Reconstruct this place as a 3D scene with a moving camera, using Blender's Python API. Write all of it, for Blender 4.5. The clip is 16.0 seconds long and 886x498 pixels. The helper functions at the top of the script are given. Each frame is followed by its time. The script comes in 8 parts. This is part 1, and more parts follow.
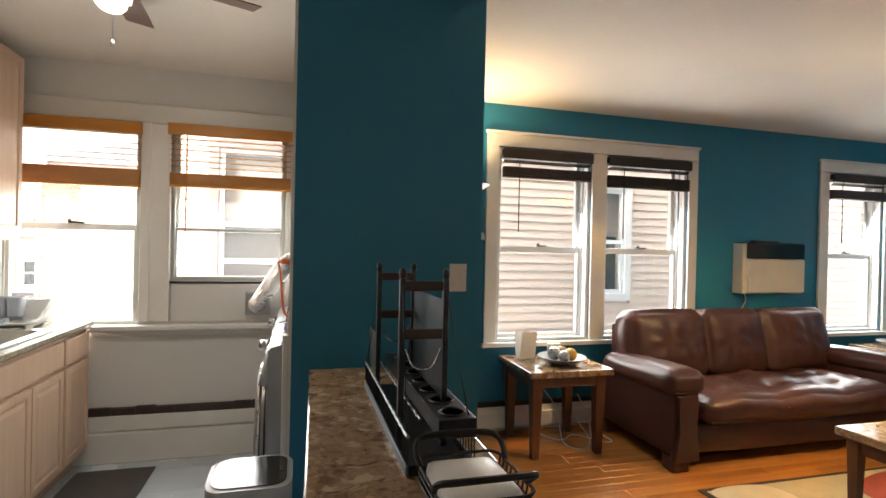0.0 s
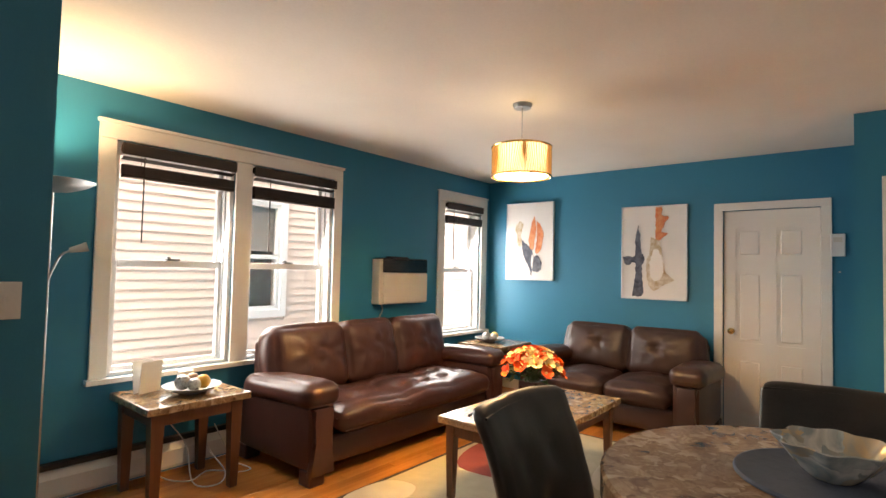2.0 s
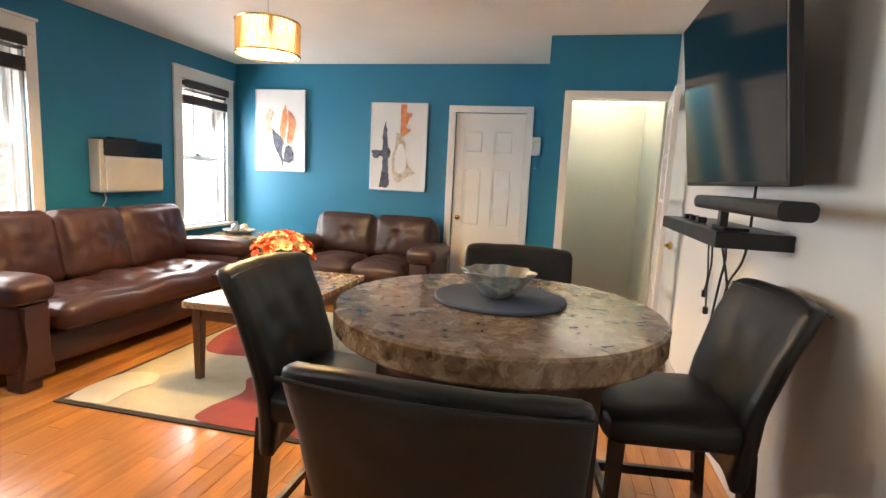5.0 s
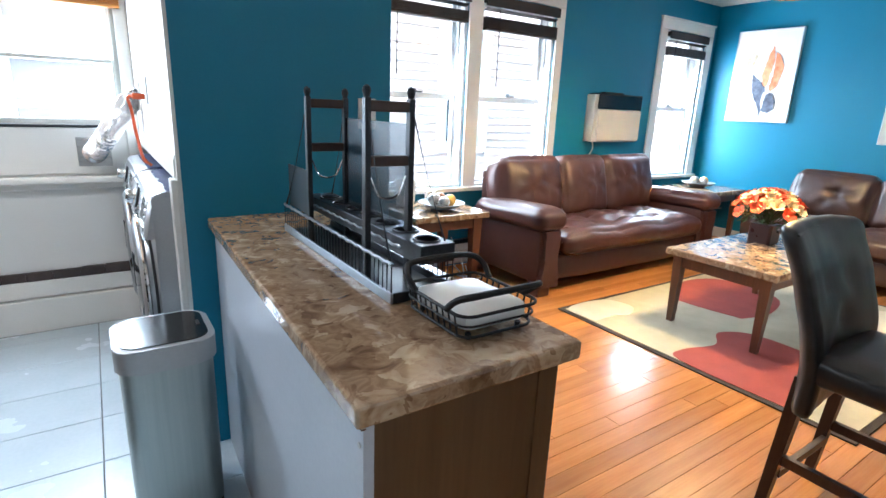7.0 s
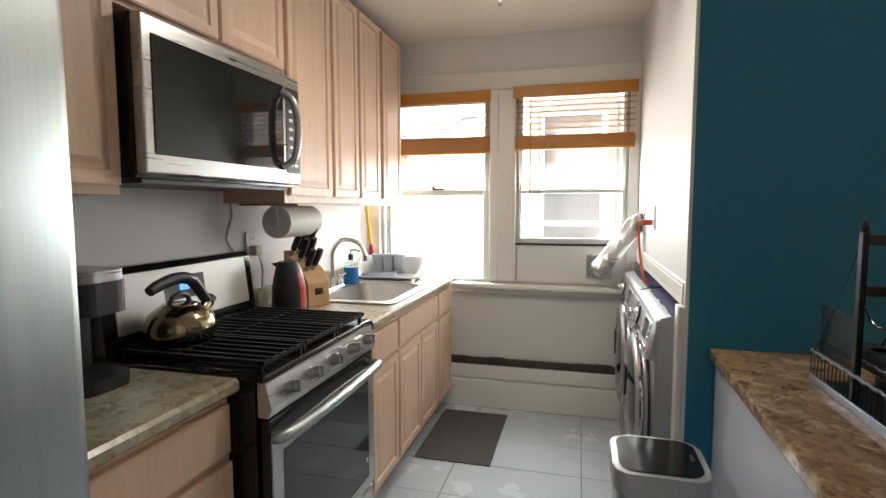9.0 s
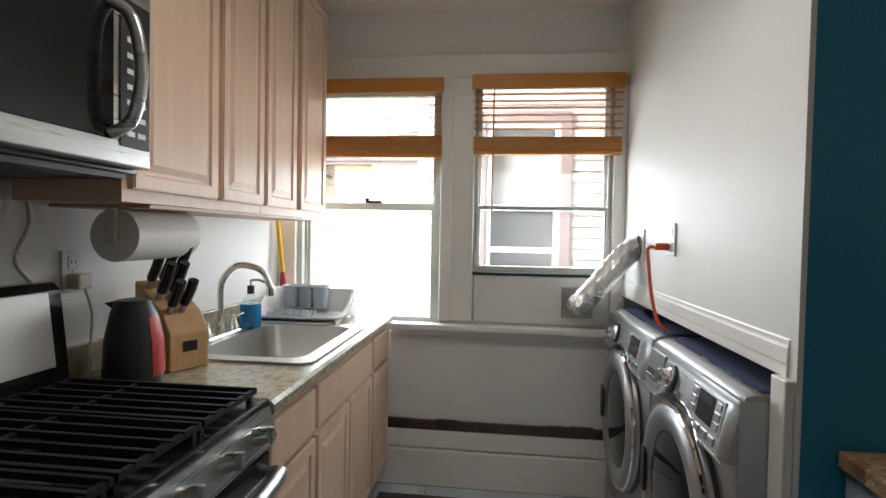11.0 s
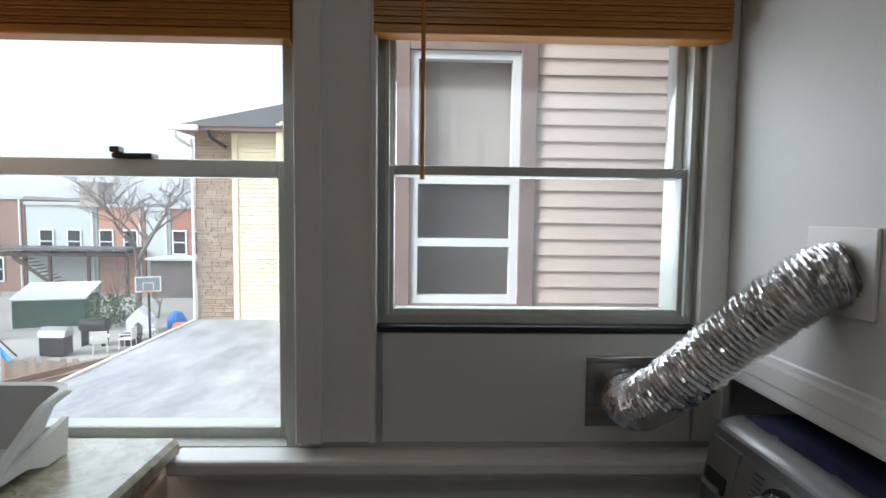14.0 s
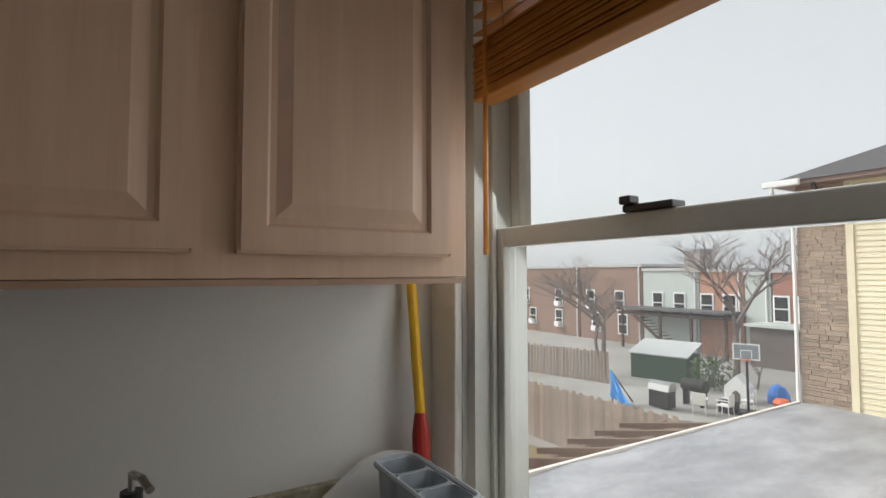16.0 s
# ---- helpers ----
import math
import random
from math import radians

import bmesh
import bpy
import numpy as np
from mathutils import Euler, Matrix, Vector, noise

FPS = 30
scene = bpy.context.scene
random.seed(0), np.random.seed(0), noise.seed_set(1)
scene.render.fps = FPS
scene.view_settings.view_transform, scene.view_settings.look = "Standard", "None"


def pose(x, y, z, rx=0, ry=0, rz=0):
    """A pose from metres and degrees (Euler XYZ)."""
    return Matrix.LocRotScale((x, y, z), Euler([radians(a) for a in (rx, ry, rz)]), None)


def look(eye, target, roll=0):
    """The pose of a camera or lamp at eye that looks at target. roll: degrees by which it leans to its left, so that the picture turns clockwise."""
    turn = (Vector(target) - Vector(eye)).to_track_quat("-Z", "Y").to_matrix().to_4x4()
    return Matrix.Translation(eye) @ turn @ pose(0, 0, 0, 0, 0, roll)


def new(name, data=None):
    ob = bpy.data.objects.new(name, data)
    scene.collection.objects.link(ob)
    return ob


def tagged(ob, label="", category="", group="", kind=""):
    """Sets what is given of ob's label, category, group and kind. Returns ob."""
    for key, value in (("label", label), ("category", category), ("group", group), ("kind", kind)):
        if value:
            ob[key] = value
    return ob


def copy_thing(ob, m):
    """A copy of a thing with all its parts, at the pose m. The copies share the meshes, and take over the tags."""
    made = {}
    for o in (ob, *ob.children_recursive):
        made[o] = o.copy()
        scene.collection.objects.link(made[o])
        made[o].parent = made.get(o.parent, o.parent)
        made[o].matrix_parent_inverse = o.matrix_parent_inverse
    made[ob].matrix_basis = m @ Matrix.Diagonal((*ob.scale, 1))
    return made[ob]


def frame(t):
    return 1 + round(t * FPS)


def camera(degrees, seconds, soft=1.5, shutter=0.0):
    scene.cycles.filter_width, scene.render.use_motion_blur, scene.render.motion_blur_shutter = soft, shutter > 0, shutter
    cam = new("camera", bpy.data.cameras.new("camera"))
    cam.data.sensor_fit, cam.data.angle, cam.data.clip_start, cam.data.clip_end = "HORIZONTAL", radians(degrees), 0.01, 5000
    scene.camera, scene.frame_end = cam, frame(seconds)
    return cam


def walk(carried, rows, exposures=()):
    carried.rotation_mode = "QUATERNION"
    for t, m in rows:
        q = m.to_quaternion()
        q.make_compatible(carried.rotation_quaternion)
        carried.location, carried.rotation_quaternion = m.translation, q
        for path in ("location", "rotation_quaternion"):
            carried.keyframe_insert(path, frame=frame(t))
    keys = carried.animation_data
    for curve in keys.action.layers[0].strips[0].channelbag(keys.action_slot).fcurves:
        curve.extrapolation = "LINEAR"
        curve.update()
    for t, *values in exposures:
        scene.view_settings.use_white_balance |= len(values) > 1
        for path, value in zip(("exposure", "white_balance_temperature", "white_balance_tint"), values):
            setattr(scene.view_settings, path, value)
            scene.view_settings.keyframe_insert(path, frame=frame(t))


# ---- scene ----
cam = camera(81.3, 16.0)
PATH = [
    (0, (0.72, 0.467, 1.419), (1.256, 2.394, 1.409), 1.3),
    (0.5, (0.746, 0.477, 1.421), (1.76, 2.201, 1.434), 1.3),
    (0.7, (0.758, 0.46, 1.415), (1.877, 2.118, 1.44), 1.6),
    (1, (0.85, 0.494, 1.433), (2.11, 2.046, 1.479), 1.3),
    (1.5, (0.946, 0.466, 1.416), (2.364, 1.875, 1.488), 1.5),
    (2, (0.989, 0.487, 1.415), (2.534, 1.754, 1.495), 1.3),
    (2.5, (0.962, 0.501, 1.417), (2.643, 1.581, 1.498), 1.1),
    (3, (0.937, 0.502, 1.408), (2.741, 1.361, 1.496), 1.0),
    (3.5, (0.913, 0.493, 1.405), (2.809, 1.122, 1.499), 1.0),
    (3.7, (0.901, 0.475, 1.404), (2.824, 1.019, 1.5), 1.0),
    (5.8, (0.798, 0.35, 1.283), (2.589, 0.986, 0.661), 2.0),
    (6, (0.734, 0.378, 1.304), (2.435, 1.231, 0.687), 2.1),
    (6.5, (0.607, 0.505, 1.305), (1.989, 1.836, 0.74), 2.5),
    (7, (0.468, 0.658, 1.32), (1.545, 2.259, 0.794), 2.4),
    (7.5, (0.374, 0.698, 1.346), (0.914, 2.572, 0.9), 0.9),
    (8, (0.368, 0.685, 1.369), (0.326, 2.65, 1.002), -0.3),
    (8.5, (0.362, 0.657, 1.398), (-0.071, 2.597, 1.123), -0.8),
    (8.6, (0.358, 0.656, 1.4), (-0.112, 2.586, 1.15), 0.1),
    (8.7, (0.350, 0.66, 1.402), (-0.162, 2.589, 1.179), -0.3),
    (10.8, (0.109, 1.343, 1.34), (-0.215, 3.316, 1.295), 0.3),
    (11, (0.059, 1.45, 1.347), (-0.166, 3.436, 1.29), 1.1),
    (11.5, (0.014, 1.696, 1.343), (0.003, 3.695, 1.266), 1.5),
    (12, (0.037, 1.993, 1.354), (0.083, 3.99, 1.27), 1.2),
    (12.5, (0.002, 2.276, 1.33), (0.061, 4.272, 1.231), 1.0),
    (13, (-0.054, 2.542, 1.339), (0.153, 4.528, 1.233), 1.9),
    (13.5, (0.014, 2.822, 1.369), (0.19, 4.808, 1.217), 1.4),
    (14, (0.019, 3.063, 1.4), (0.076, 5.057, 1.26), 0.7),
    (14.5, (0.017, 3.316, 1.384), (-0.207, 5.303, 1.361), 2.7),
    (15, (-0.072, 3.451, 1.402), (-0.777, 5.322, 1.431), 2.5),
    (15.5, (-0.127, 3.533, 1.417), (-1.409, 5.067, 1.483), 0.9),
    (16, (-0.146, 3.59, 1.418), (-1.853, 4.627, 1.514), -0.1),
]
EXPOSURES = [  # seconds, stops, kelvin, tint
    (0.0, 3.65, 7000, 12), (0.7, 3.75, 7100, 13), (1.5, 3.85, 7500, 16), (3.5, 4.0, 7500, 17), (3.7, 4.0, 7500, 17), (5.8, 4.6, 6000, 10), (7.0, 4.75, 5300, 6),
    (7.6, 4.45, 6000, 8), (8.0, 4.1, 6500, 10), (8.7, 3.95, 6700, 10), (10.8, 3.3, 6200, 8), (11.5, 3.1, 6200, 9), (12.5, 2.62, 6000, 10), (13.0, 2.32, 5900, 10),
    (13.5, 2.0, 6000, 9), (14.0, 1.75, 6000, 9), (14.5, 1.5, 6200, 9), (15.2, 1.22, 6500, 10), (16.0, 1.15, 6700, 11)]
walk(cam, [(t, look(eye, target, roll)) for t, eye, target, roll in PATH], EXPOSURES)

# ---- world, daylight and lamps ----
world = bpy.data.worlds.new("world")
scene.world = world
world.use_nodes = True
_n, _l = world.node_tree.nodes, world.node_tree.links
_sky = _n.new("ShaderNodeTexSky")
_sky.sky_type = "NISHITA"
_sky.sun_disc = False
_sky.sun_elevation, _sky.sun_rotation = radians(36), radians(238)
_sky.air_density, _sky.dust_density, _sky.ozone_density = 1.0, 4.0, 1.0
_hs = _n.new("ShaderNodeHueSaturation")
_hs.inputs["Saturation"].default_value = 0.22
_l.new(_sky.outputs[0], _hs.inputs["Color"])
_cloud = _n.new("ShaderNodeMix")  # an even overcast veil over the sky
_cloud.data_type = "RGBA"
_cloud.inputs[0].default_value = 0.65
_cloud.inputs[7].default_value = (3.3, 3.45, 3.65, 1.0)
_l.new(_hs.outputs[0], _cloud.inputs[6])
_l.new(_cloud.outputs[2], _n["Background"].inputs["Color"])
_n["Background"].inputs["Strength"].default_value = 0.12


def lamp(name, kind, energy, color, m, **more):
    data = bpy.data.lights.new(name, kind)
    data.energy, data.color = energy, color
    for key, value in more.items():
        if key == "size":
            data.size = value
        elif key == "size_y":
            data.shape = "RECTANGLE"
            data.size_y = value
        elif key == "radius":
            data.shadow_soft_size = value
        elif key == "angle":
            data.angle = value
        elif key == "cone":
            data.spot_size = value
            data.spot_blend = 0.9
    ob = new(name, data)
    ob.matrix_world = m
    return ob


lamp("sun", "SUN", 1.35, (1.0, 0.98, 0.95), look((-8.0, -5.0, 7.0), (0, 0, 0)), angle=radians(30))
WARM = (1.0, 0.72, 0.42)
lamp("pendant_bulb", "POINT", 5.6, WARM, pose(3.94, 2.25, 2.13), radius=0.07)
lamp("torchiere_bulb", "SPOT", 4.2, WARM, look((1.80, 3.93, 1.90), (1.82, 3.85, 2.6)), radius=0.05, cone=radians(150))
for dx, dy in ((-0.10, -0.06), (0.10, -0.06), (0.0, 0.11)):
    lamp("fan_bulb", "SPOT", 1.0, (1.0, 0.95, 0.88), look((dx, 2.70 + dy, 2.34), (dx * 2.2, 2.70 + dy * 2.2, 1.9)), radius=0.04, cone=radians(150))
# area lamps added outside each window to strengthen the sky's daylight
for cx, w, z0, z1, e, lean in ((-0.66, 0.74, 0.95, 1.75, 1.5, -54), (0.26, 0.64, 1.2, 1.75, 1.2, -54), (2.6, 0.68, 0.75, 1.9, 2.1, -68), (3.5, 0.66, 0.75, 1.9, 2.1, -68), (5.9, 0.6, 0.75, 1.9, 3.0, -72)):
    lamp("window_daylight", "AREA", e, (0.93, 0.97, 1.0), pose(cx, 4.43, (z0 + z1) / 2, lean, 0, 0), size=w, size_y=z1 - z0)
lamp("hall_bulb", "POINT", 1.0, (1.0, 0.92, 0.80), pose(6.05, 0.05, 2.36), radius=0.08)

# ---- tools for meshes ----
def part(name, bm, material, parent=None, label="", smooth=False):
    """One mesh object from a bmesh, under a thing or a part."""
    me = bpy.data.meshes.new(name)
    bmesh.ops.recalc_face_normals(bm, faces=bm.faces)
    bm.to_mesh(me)
    bm.free()
    me.materials.append(material)
    if smooth:
        me.polygons.foreach_set("use_smooth", [True] * len(me.polygons))
        me.set_sharp_from_angle(angle=radians(40))
    ob = new(name, me)
    ob.parent = parent
    if label:
        ob["label"] = label
    return ob


def thing(name, label, category, m=None, group="", kind=""):
    ob = new(name)
    ob.empty_display_size = 0.1
    if m is not None:
        ob.matrix_world = m
    return tagged(ob, label, category, group, kind)


def box(x0, x1, y0, y1, z0, z1, bev=0.0, seg=2, bm=None, m=None):
    own = bm or bmesh.new()
    vs = bmesh.ops.create_cube(own, size=1.0)["verts"]
    for v in vs:
        v.co = Vector(((x0 + x1) / 2 + v.co.x * (x1 - x0), (y0 + y1) / 2 + v.co.y * (y1 - y0), (z0 + z1) / 2 + v.co.z * (z1 - z0)))
        if m is not None:
            v.co = m @ v.co
    if bev:
        es = list({e for v in vs for e in v.link_edges})
        bmesh.ops.bevel(own, geom=es, offset=bev, segments=seg, affect="EDGES", profile=0.5)
    return own


def cyl(p0, p1, r0, r1=None, n=16, bm=None, caps=True):
    own = bm or bmesh.new()
    r1 = r0 if r1 is None else r1
    a, b = Vector(p0), Vector(p1)
    d = b - a
    rot = d.to_track_quat("Z", "Y").to_matrix()
    rings = []
    for c, r in ((a, r0), (b, r1)):
        rings.append([own.verts.new(c + rot @ Vector((r * math.cos(2 * math.pi * k / n), r * math.sin(2 * math.pi * k / n), 0))) for k in range(n)])
    for k in range(n):
        own.faces.new((rings[0][k], rings[0][(k + 1) % n], rings[1][(k + 1) % n], rings[1][k]))
    if caps:
        own.faces.new(rings[0][::-1])
        own.faces.new(rings[1])
    return own


def lathe(profile, n=24, at=(0, 0, 0), bm=None, wave=None, floor=True):
    """Turns a profile of (radius, height) about the upright through at."""
    own = bm or bmesh.new()
    rings = []
    for r, z in profile:
        ring = []
        for k in range(n):
            a = 2 * math.pi * k / n
            rr = r * (1 + (wave(a, z) if wave else 0))
            ring.append(own.verts.new((at[0] + rr * math.cos(a), at[1] + rr * math.sin(a), at[2] + z)))
        rings.append(ring)
    for i in range(len(rings) - 1):
        for k in range(n):
            own.faces.new((rings[i][k], rings[i][(k + 1) % n], rings[i + 1][(k + 1) % n], rings[i + 1][k]))
    if profile[0][0] > 1e-4 and floor:
        own.faces.new(rings[0][::-1])
    if profile[-1][0] > 1e-4:
        own.faces.new(rings[-1])
    bmesh.ops.remove_doubles(own, verts=own.verts, dist=1e-5)
    return own


def tube(pts, r, n=8, bm=None, closed=False):
    own = bm or bmesh.new()
    pts = [Vector(p) for p in pts]
    rings = []
    up = Vector((0.123, 0.37, 0.92))
    for i, p in enumerate(pts):
        if closed:
            d = pts[(i + 1) % len(pts)] - pts[i - 1]
        else:
            d = pts[min(i + 1, len(pts) - 1)] - pts[max(i - 1, 0)]
        d.normalize()
        s = d.cross(up)
        s.normalize()
        t = s.cross(d)
        rr = r(i / (len(pts) - 1)) if callable(r) else r
        rings.append([own.verts.new(p + rr * (math.cos(2 * math.pi * k / n) * s + math.sin(2 * math.pi * k / n) * t)) for k in range(n)])
    last = len(rings) if closed else len(rings) - 1
    for i in range(last):
        a, b = rings[i], rings[(i + 1) % len(rings)]
        for k in range(n):
            own.faces.new((a[k], a[(k + 1) % n], b[(k + 1) % n], b[k]))
    if not closed:
        own.faces.new(rings[0][::-1])
        own.faces.new(rings[-1])
    return own


def bend(pts, steps=8):
    """A smooth line through pts (Catmull-Rom)."""
    p = [Vector(q) for q in pts]
    out = []
    for i in range(len(p) - 1):
        a, b, c, d = p[max(i - 1, 0)], p[i], p[i + 1], p[min(i + 2, len(p) - 1)]
        for k in range(steps):
            t = k / steps
            out.append(0.5 * ((2 * b) + (c - a) * t + (2 * a - 5 * b + 4 * c - d) * t * t + (3 * b - a - 3 * c + d) * t ** 3))
    out.append(p[-1])
    return out


def prism(poly, axis, a, b, bm=None, bev=0.0):
    """A flat outline pushed along an axis from a to b. poly is in the other two axes, in x, y, z order."""
    own = bm or bmesh.new()

    def at(p, t):
        q = list(p)
        q.insert("xyz".index(axis), t)
        return Vector(q)

    lo, hi = [own.verts.new(at(p, a)) for p in poly], [own.verts.new(at(p, b)) for p in poly]
    own.faces.new(lo[::-1])
    own.faces.new(hi)
    n = len(poly)
    for k in range(n):
        own.faces.new((lo[k], lo[(k + 1) % n], hi[(k + 1) % n], hi[k]))
    if bev:
        es = list({e for v in lo + hi for e in v.link_edges})
        bmesh.ops.bevel(own, geom=es, offset=bev, segments=2, affect="EDGES", profile=0.5)
    return own


def rounded(w, d, r, n=5):
    """A rounded rectangle about 0, 0, as an outline."""
    out = []
    for sx, sy, a0 in ((1, 1, 0), (-1, 1, 90), (-1, -1, 180), (1, -1, 270)):
        for k in range(n + 1):
            a = radians(a0 + 90 * k / n)
            out.append((sx * (w / 2 - r) + r * math.cos(a), sy * (d / 2 - r) + r * math.sin(a)))
    return out


def pillow(x0, x1, y0, y1, z0, z1, r=0.05, puff=0.02, dimples=(), axis=2, cuts=10, bm=None):
    """A padded block: rounded edges, bulging faces, with buttoned dimples on the side of +axis."""
    own = bm or bmesh.new()
    got = bmesh.ops.create_cube(own, size=1.0)["verts"]
    es = list({e for v in got for e in v.link_edges})
    bmesh.ops.subdivide_edges(own, edges=es, cuts=cuts, use_grid_fill=True)
    vs = list(own.verts)
    size = Vector((x1 - x0, y1 - y0, z1 - z0))
    mid = Vector(((x0 + x1) / 2, (y0 + y1) / 2, (z0 + z1) / 2))
    for v in vs:
        u = v.co * 2
        p = Vector((u.x * size.x / 2, u.y * size.y / 2, u.z * size.z / 2))
        inner = Vector([max(-s / 2 + r, min(s / 2 - r, c)) for s, c in zip(size, p)])
        off = p - inner
        if off.length > 1e-6:
            p = inner + off.normalized() * r
        bulge = [(1 - u.y ** 2) * (1 - u.z ** 2), (1 - u.x ** 2) * (1 - u.z ** 2), (1 - u.x ** 2) * (1 - u.y ** 2)]
        for k in range(3):
            if abs(u[k]) > 0.98:
                p[k] += math.copysign(puff * bulge[k], u[k])
        if u[axis] > 0.98:
            o = [k for k in range(3) if k != axis]
            for a, b, deep, wide in dimples:
                q = ((u[o[0]] - a) * size[o[0]] / 2) ** 2 + ((u[o[1]] - b) * size[o[1]] / 2) ** 2
                p[axis] -= deep * math.exp(-q / (wide * wide))
            p[axis] += 0.006 * noise.noise(Vector((p.x * 9, p.y * 9, p.z * 9)) + mid * 3)
        v.co = p + mid
    return own

# ---- materials ----
def rgb(*c):
    return (*c, 1.0)


def material(name, a, b=None, rough=0.6, metal=0.0, scale=6.0, fine=90.0, bump=0.05, rough_spread=0.1, coat=0.0, stretch=None, spec=0.5, per_piece=0.0):
    """A painted or plain surface: two colours mixed by large stains and fine grain, with relief and uneven gloss."""
    m = bpy.data.materials.new(name)
    m.use_nodes = True
    n, l = m.node_tree.nodes, m.node_tree.links
    p = n["Principled BSDF"]
    co = n.new("ShaderNodeTexCoord")
    mp = n.new("ShaderNodeMapping")
    mp.inputs["Scale"].default_value = stretch or (1, 1, 1)
    l.new(co.outputs["Object"], mp.inputs["Vector"])
    big, small = n.new("ShaderNodeTexNoise"), n.new("ShaderNodeTexNoise")
    big.inputs["Scale"].default_value, small.inputs["Scale"].default_value = scale, fine
    big.inputs["Detail"].default_value, small.inputs["Detail"].default_value = 4.0, 3.0
    for t in (big, small):
        l.new(mp.outputs[0], t.inputs["Vector"])
    add = n.new("ShaderNodeMath")
    add.operation = "MULTIPLY_ADD"
    add.inputs[1].default_value = 0.35
    l.new(small.outputs["Fac"], add.inputs[0])
    half = n.new("ShaderNodeMath")
    half.operation = "MULTIPLY"
    half.inputs[1].default_value = 0.65
    l.new(big.outputs["Fac"], half.inputs[0])
    l.new(half.outputs[0], add.inputs[2])
    ramp = n.new("ShaderNodeValToRGB")
    ramp.color_ramp.elements[0].position, ramp.color_ramp.elements[1].position = 0.32, 0.68
    ramp.color_ramp.elements[0].color, ramp.color_ramp.elements[1].color = rgb(*a), rgb(*(b or tuple(min(1, c * 1.12) for c in a)))
    l.new(add.outputs[0], ramp.inputs[0])
    color = ramp.outputs[0]
    if per_piece:
        info, hs = n.new("ShaderNodeObjectInfo"), n.new("ShaderNodeHueSaturation")
        r = n.new("ShaderNodeMapRange")
        r.inputs["To Min"].default_value, r.inputs["To Max"].default_value = 1 - per_piece, 1 + per_piece
        l.new(info.outputs["Random"], r.inputs["Value"])
        l.new(r.outputs[0], hs.inputs["Value"])
        l.new(color, hs.inputs["Color"])
        color = hs.outputs[0]
    l.new(color, p.inputs["Base Color"])
    rr = n.new("ShaderNodeMapRange")
    rr.inputs["To Min"].default_value, rr.inputs["To Max"].default_value = max(0.02, rough - rough_spread), min(1, rough + rough_spread)
    l.new(big.outputs["Fac"], rr.inputs["Value"])
    l.new(rr.outputs[0], p.inputs["Roughness"])
    p.inputs["Metallic"].default_value = metal
    p.inputs["Coat Weight"].default_value = coat
    p.inputs["Coat Roughness"].default_value = 0.15
    p.inputs["Specular IOR Level"].default_value = spec
    if bump:
        bp = n.new("ShaderNodeBump")
        bp.inputs["Strength"].default_value, bp.inputs["Distance"].default_value = bump, 0.01
        l.new(add.outputs[0], bp.inputs["Height"])
        l.new(bp.outputs[0], p.inputs["Normal"])
    return m


def stone(name, stops, scale=9.0, rough=0.12, bump=0.004):
    """Polished marble: warped cells and veins through several browns."""
    m = material(name, (0.3, 0.25, 0.2), rough=rough, rough_spread=0.05, bump=bump, coat=0.12)
    n, l = m.node_tree.nodes, m.node_tree.links
    co = n.new("ShaderNodeTexCoord")
    warp = n.new("ShaderNodeTexNoise")
    warp.inputs["Scale"].default_value, warp.inputs["Detail"].default_value, warp.inputs["Distortion"].default_value = scale, 7.0, 1.1
    l.new(co.outputs["Object"], warp.inputs["Vector"])
    cell = n.new("ShaderNodeTexVoronoi")
    cell.inputs["Scale"].default_value = scale * 1.2
    cell.feature = "F1"
    mixv = n.new("ShaderNodeVectorMath")
    mixv.operation = "MULTIPLY_ADD"
    mixv.inputs[1].default_value = (1.6 / scale, 1.6 / scale, 1.6 / scale)
    l.new(warp.outputs["Color"], mixv.inputs[0])
    l.new(co.outputs["Object"], mixv.inputs[2])
    l.new(mixv.outputs[0], cell.inputs["Vector"])
    add = n.new("ShaderNodeMath")
    add.operation = "MULTIPLY_ADD"
    add.inputs[1].default_value = 0.42
    shard = n.new("ShaderNodeSeparateColor")
    l.new(cell.outputs["Color"], shard.inputs[0])
    l.new(shard.outputs[0], add.inputs[0])
    l.new(warp.outputs["Fac"], add.inputs[2])
    ramp = n.new("ShaderNodeValToRGB")
    els = ramp.color_ramp.elements
    els[0].position, els[0].color = stops[0][0], rgb(*stops[0][1])
    els[1].position, els[1].color = stops[-1][0], rgb(*stops[-1][1])
    for pos, c in stops[1:-1]:
        e = els.new(pos)
        e.color = rgb(*c)
    l.new(add.outputs[0], ramp.inputs[0])
    l.new(ramp.outputs[0], n["Principled BSDF"].inputs["Base Color"])
    return m


def wood(name, a, b, rough=0.35, scale=1.0, along="x", coat=0.0, per_piece=0.0, bump=0.03):
    st = {"x": (0.5, 9, 9), "y": (9, 0.5, 9), "z": (9, 9, 0.5)}[along]
    return material(name, a, b, rough=rough, scale=2.2 * scale, fine=14 * scale, bump=bump, stretch=st, coat=coat, per_piece=per_piece, rough_spread=0.06)


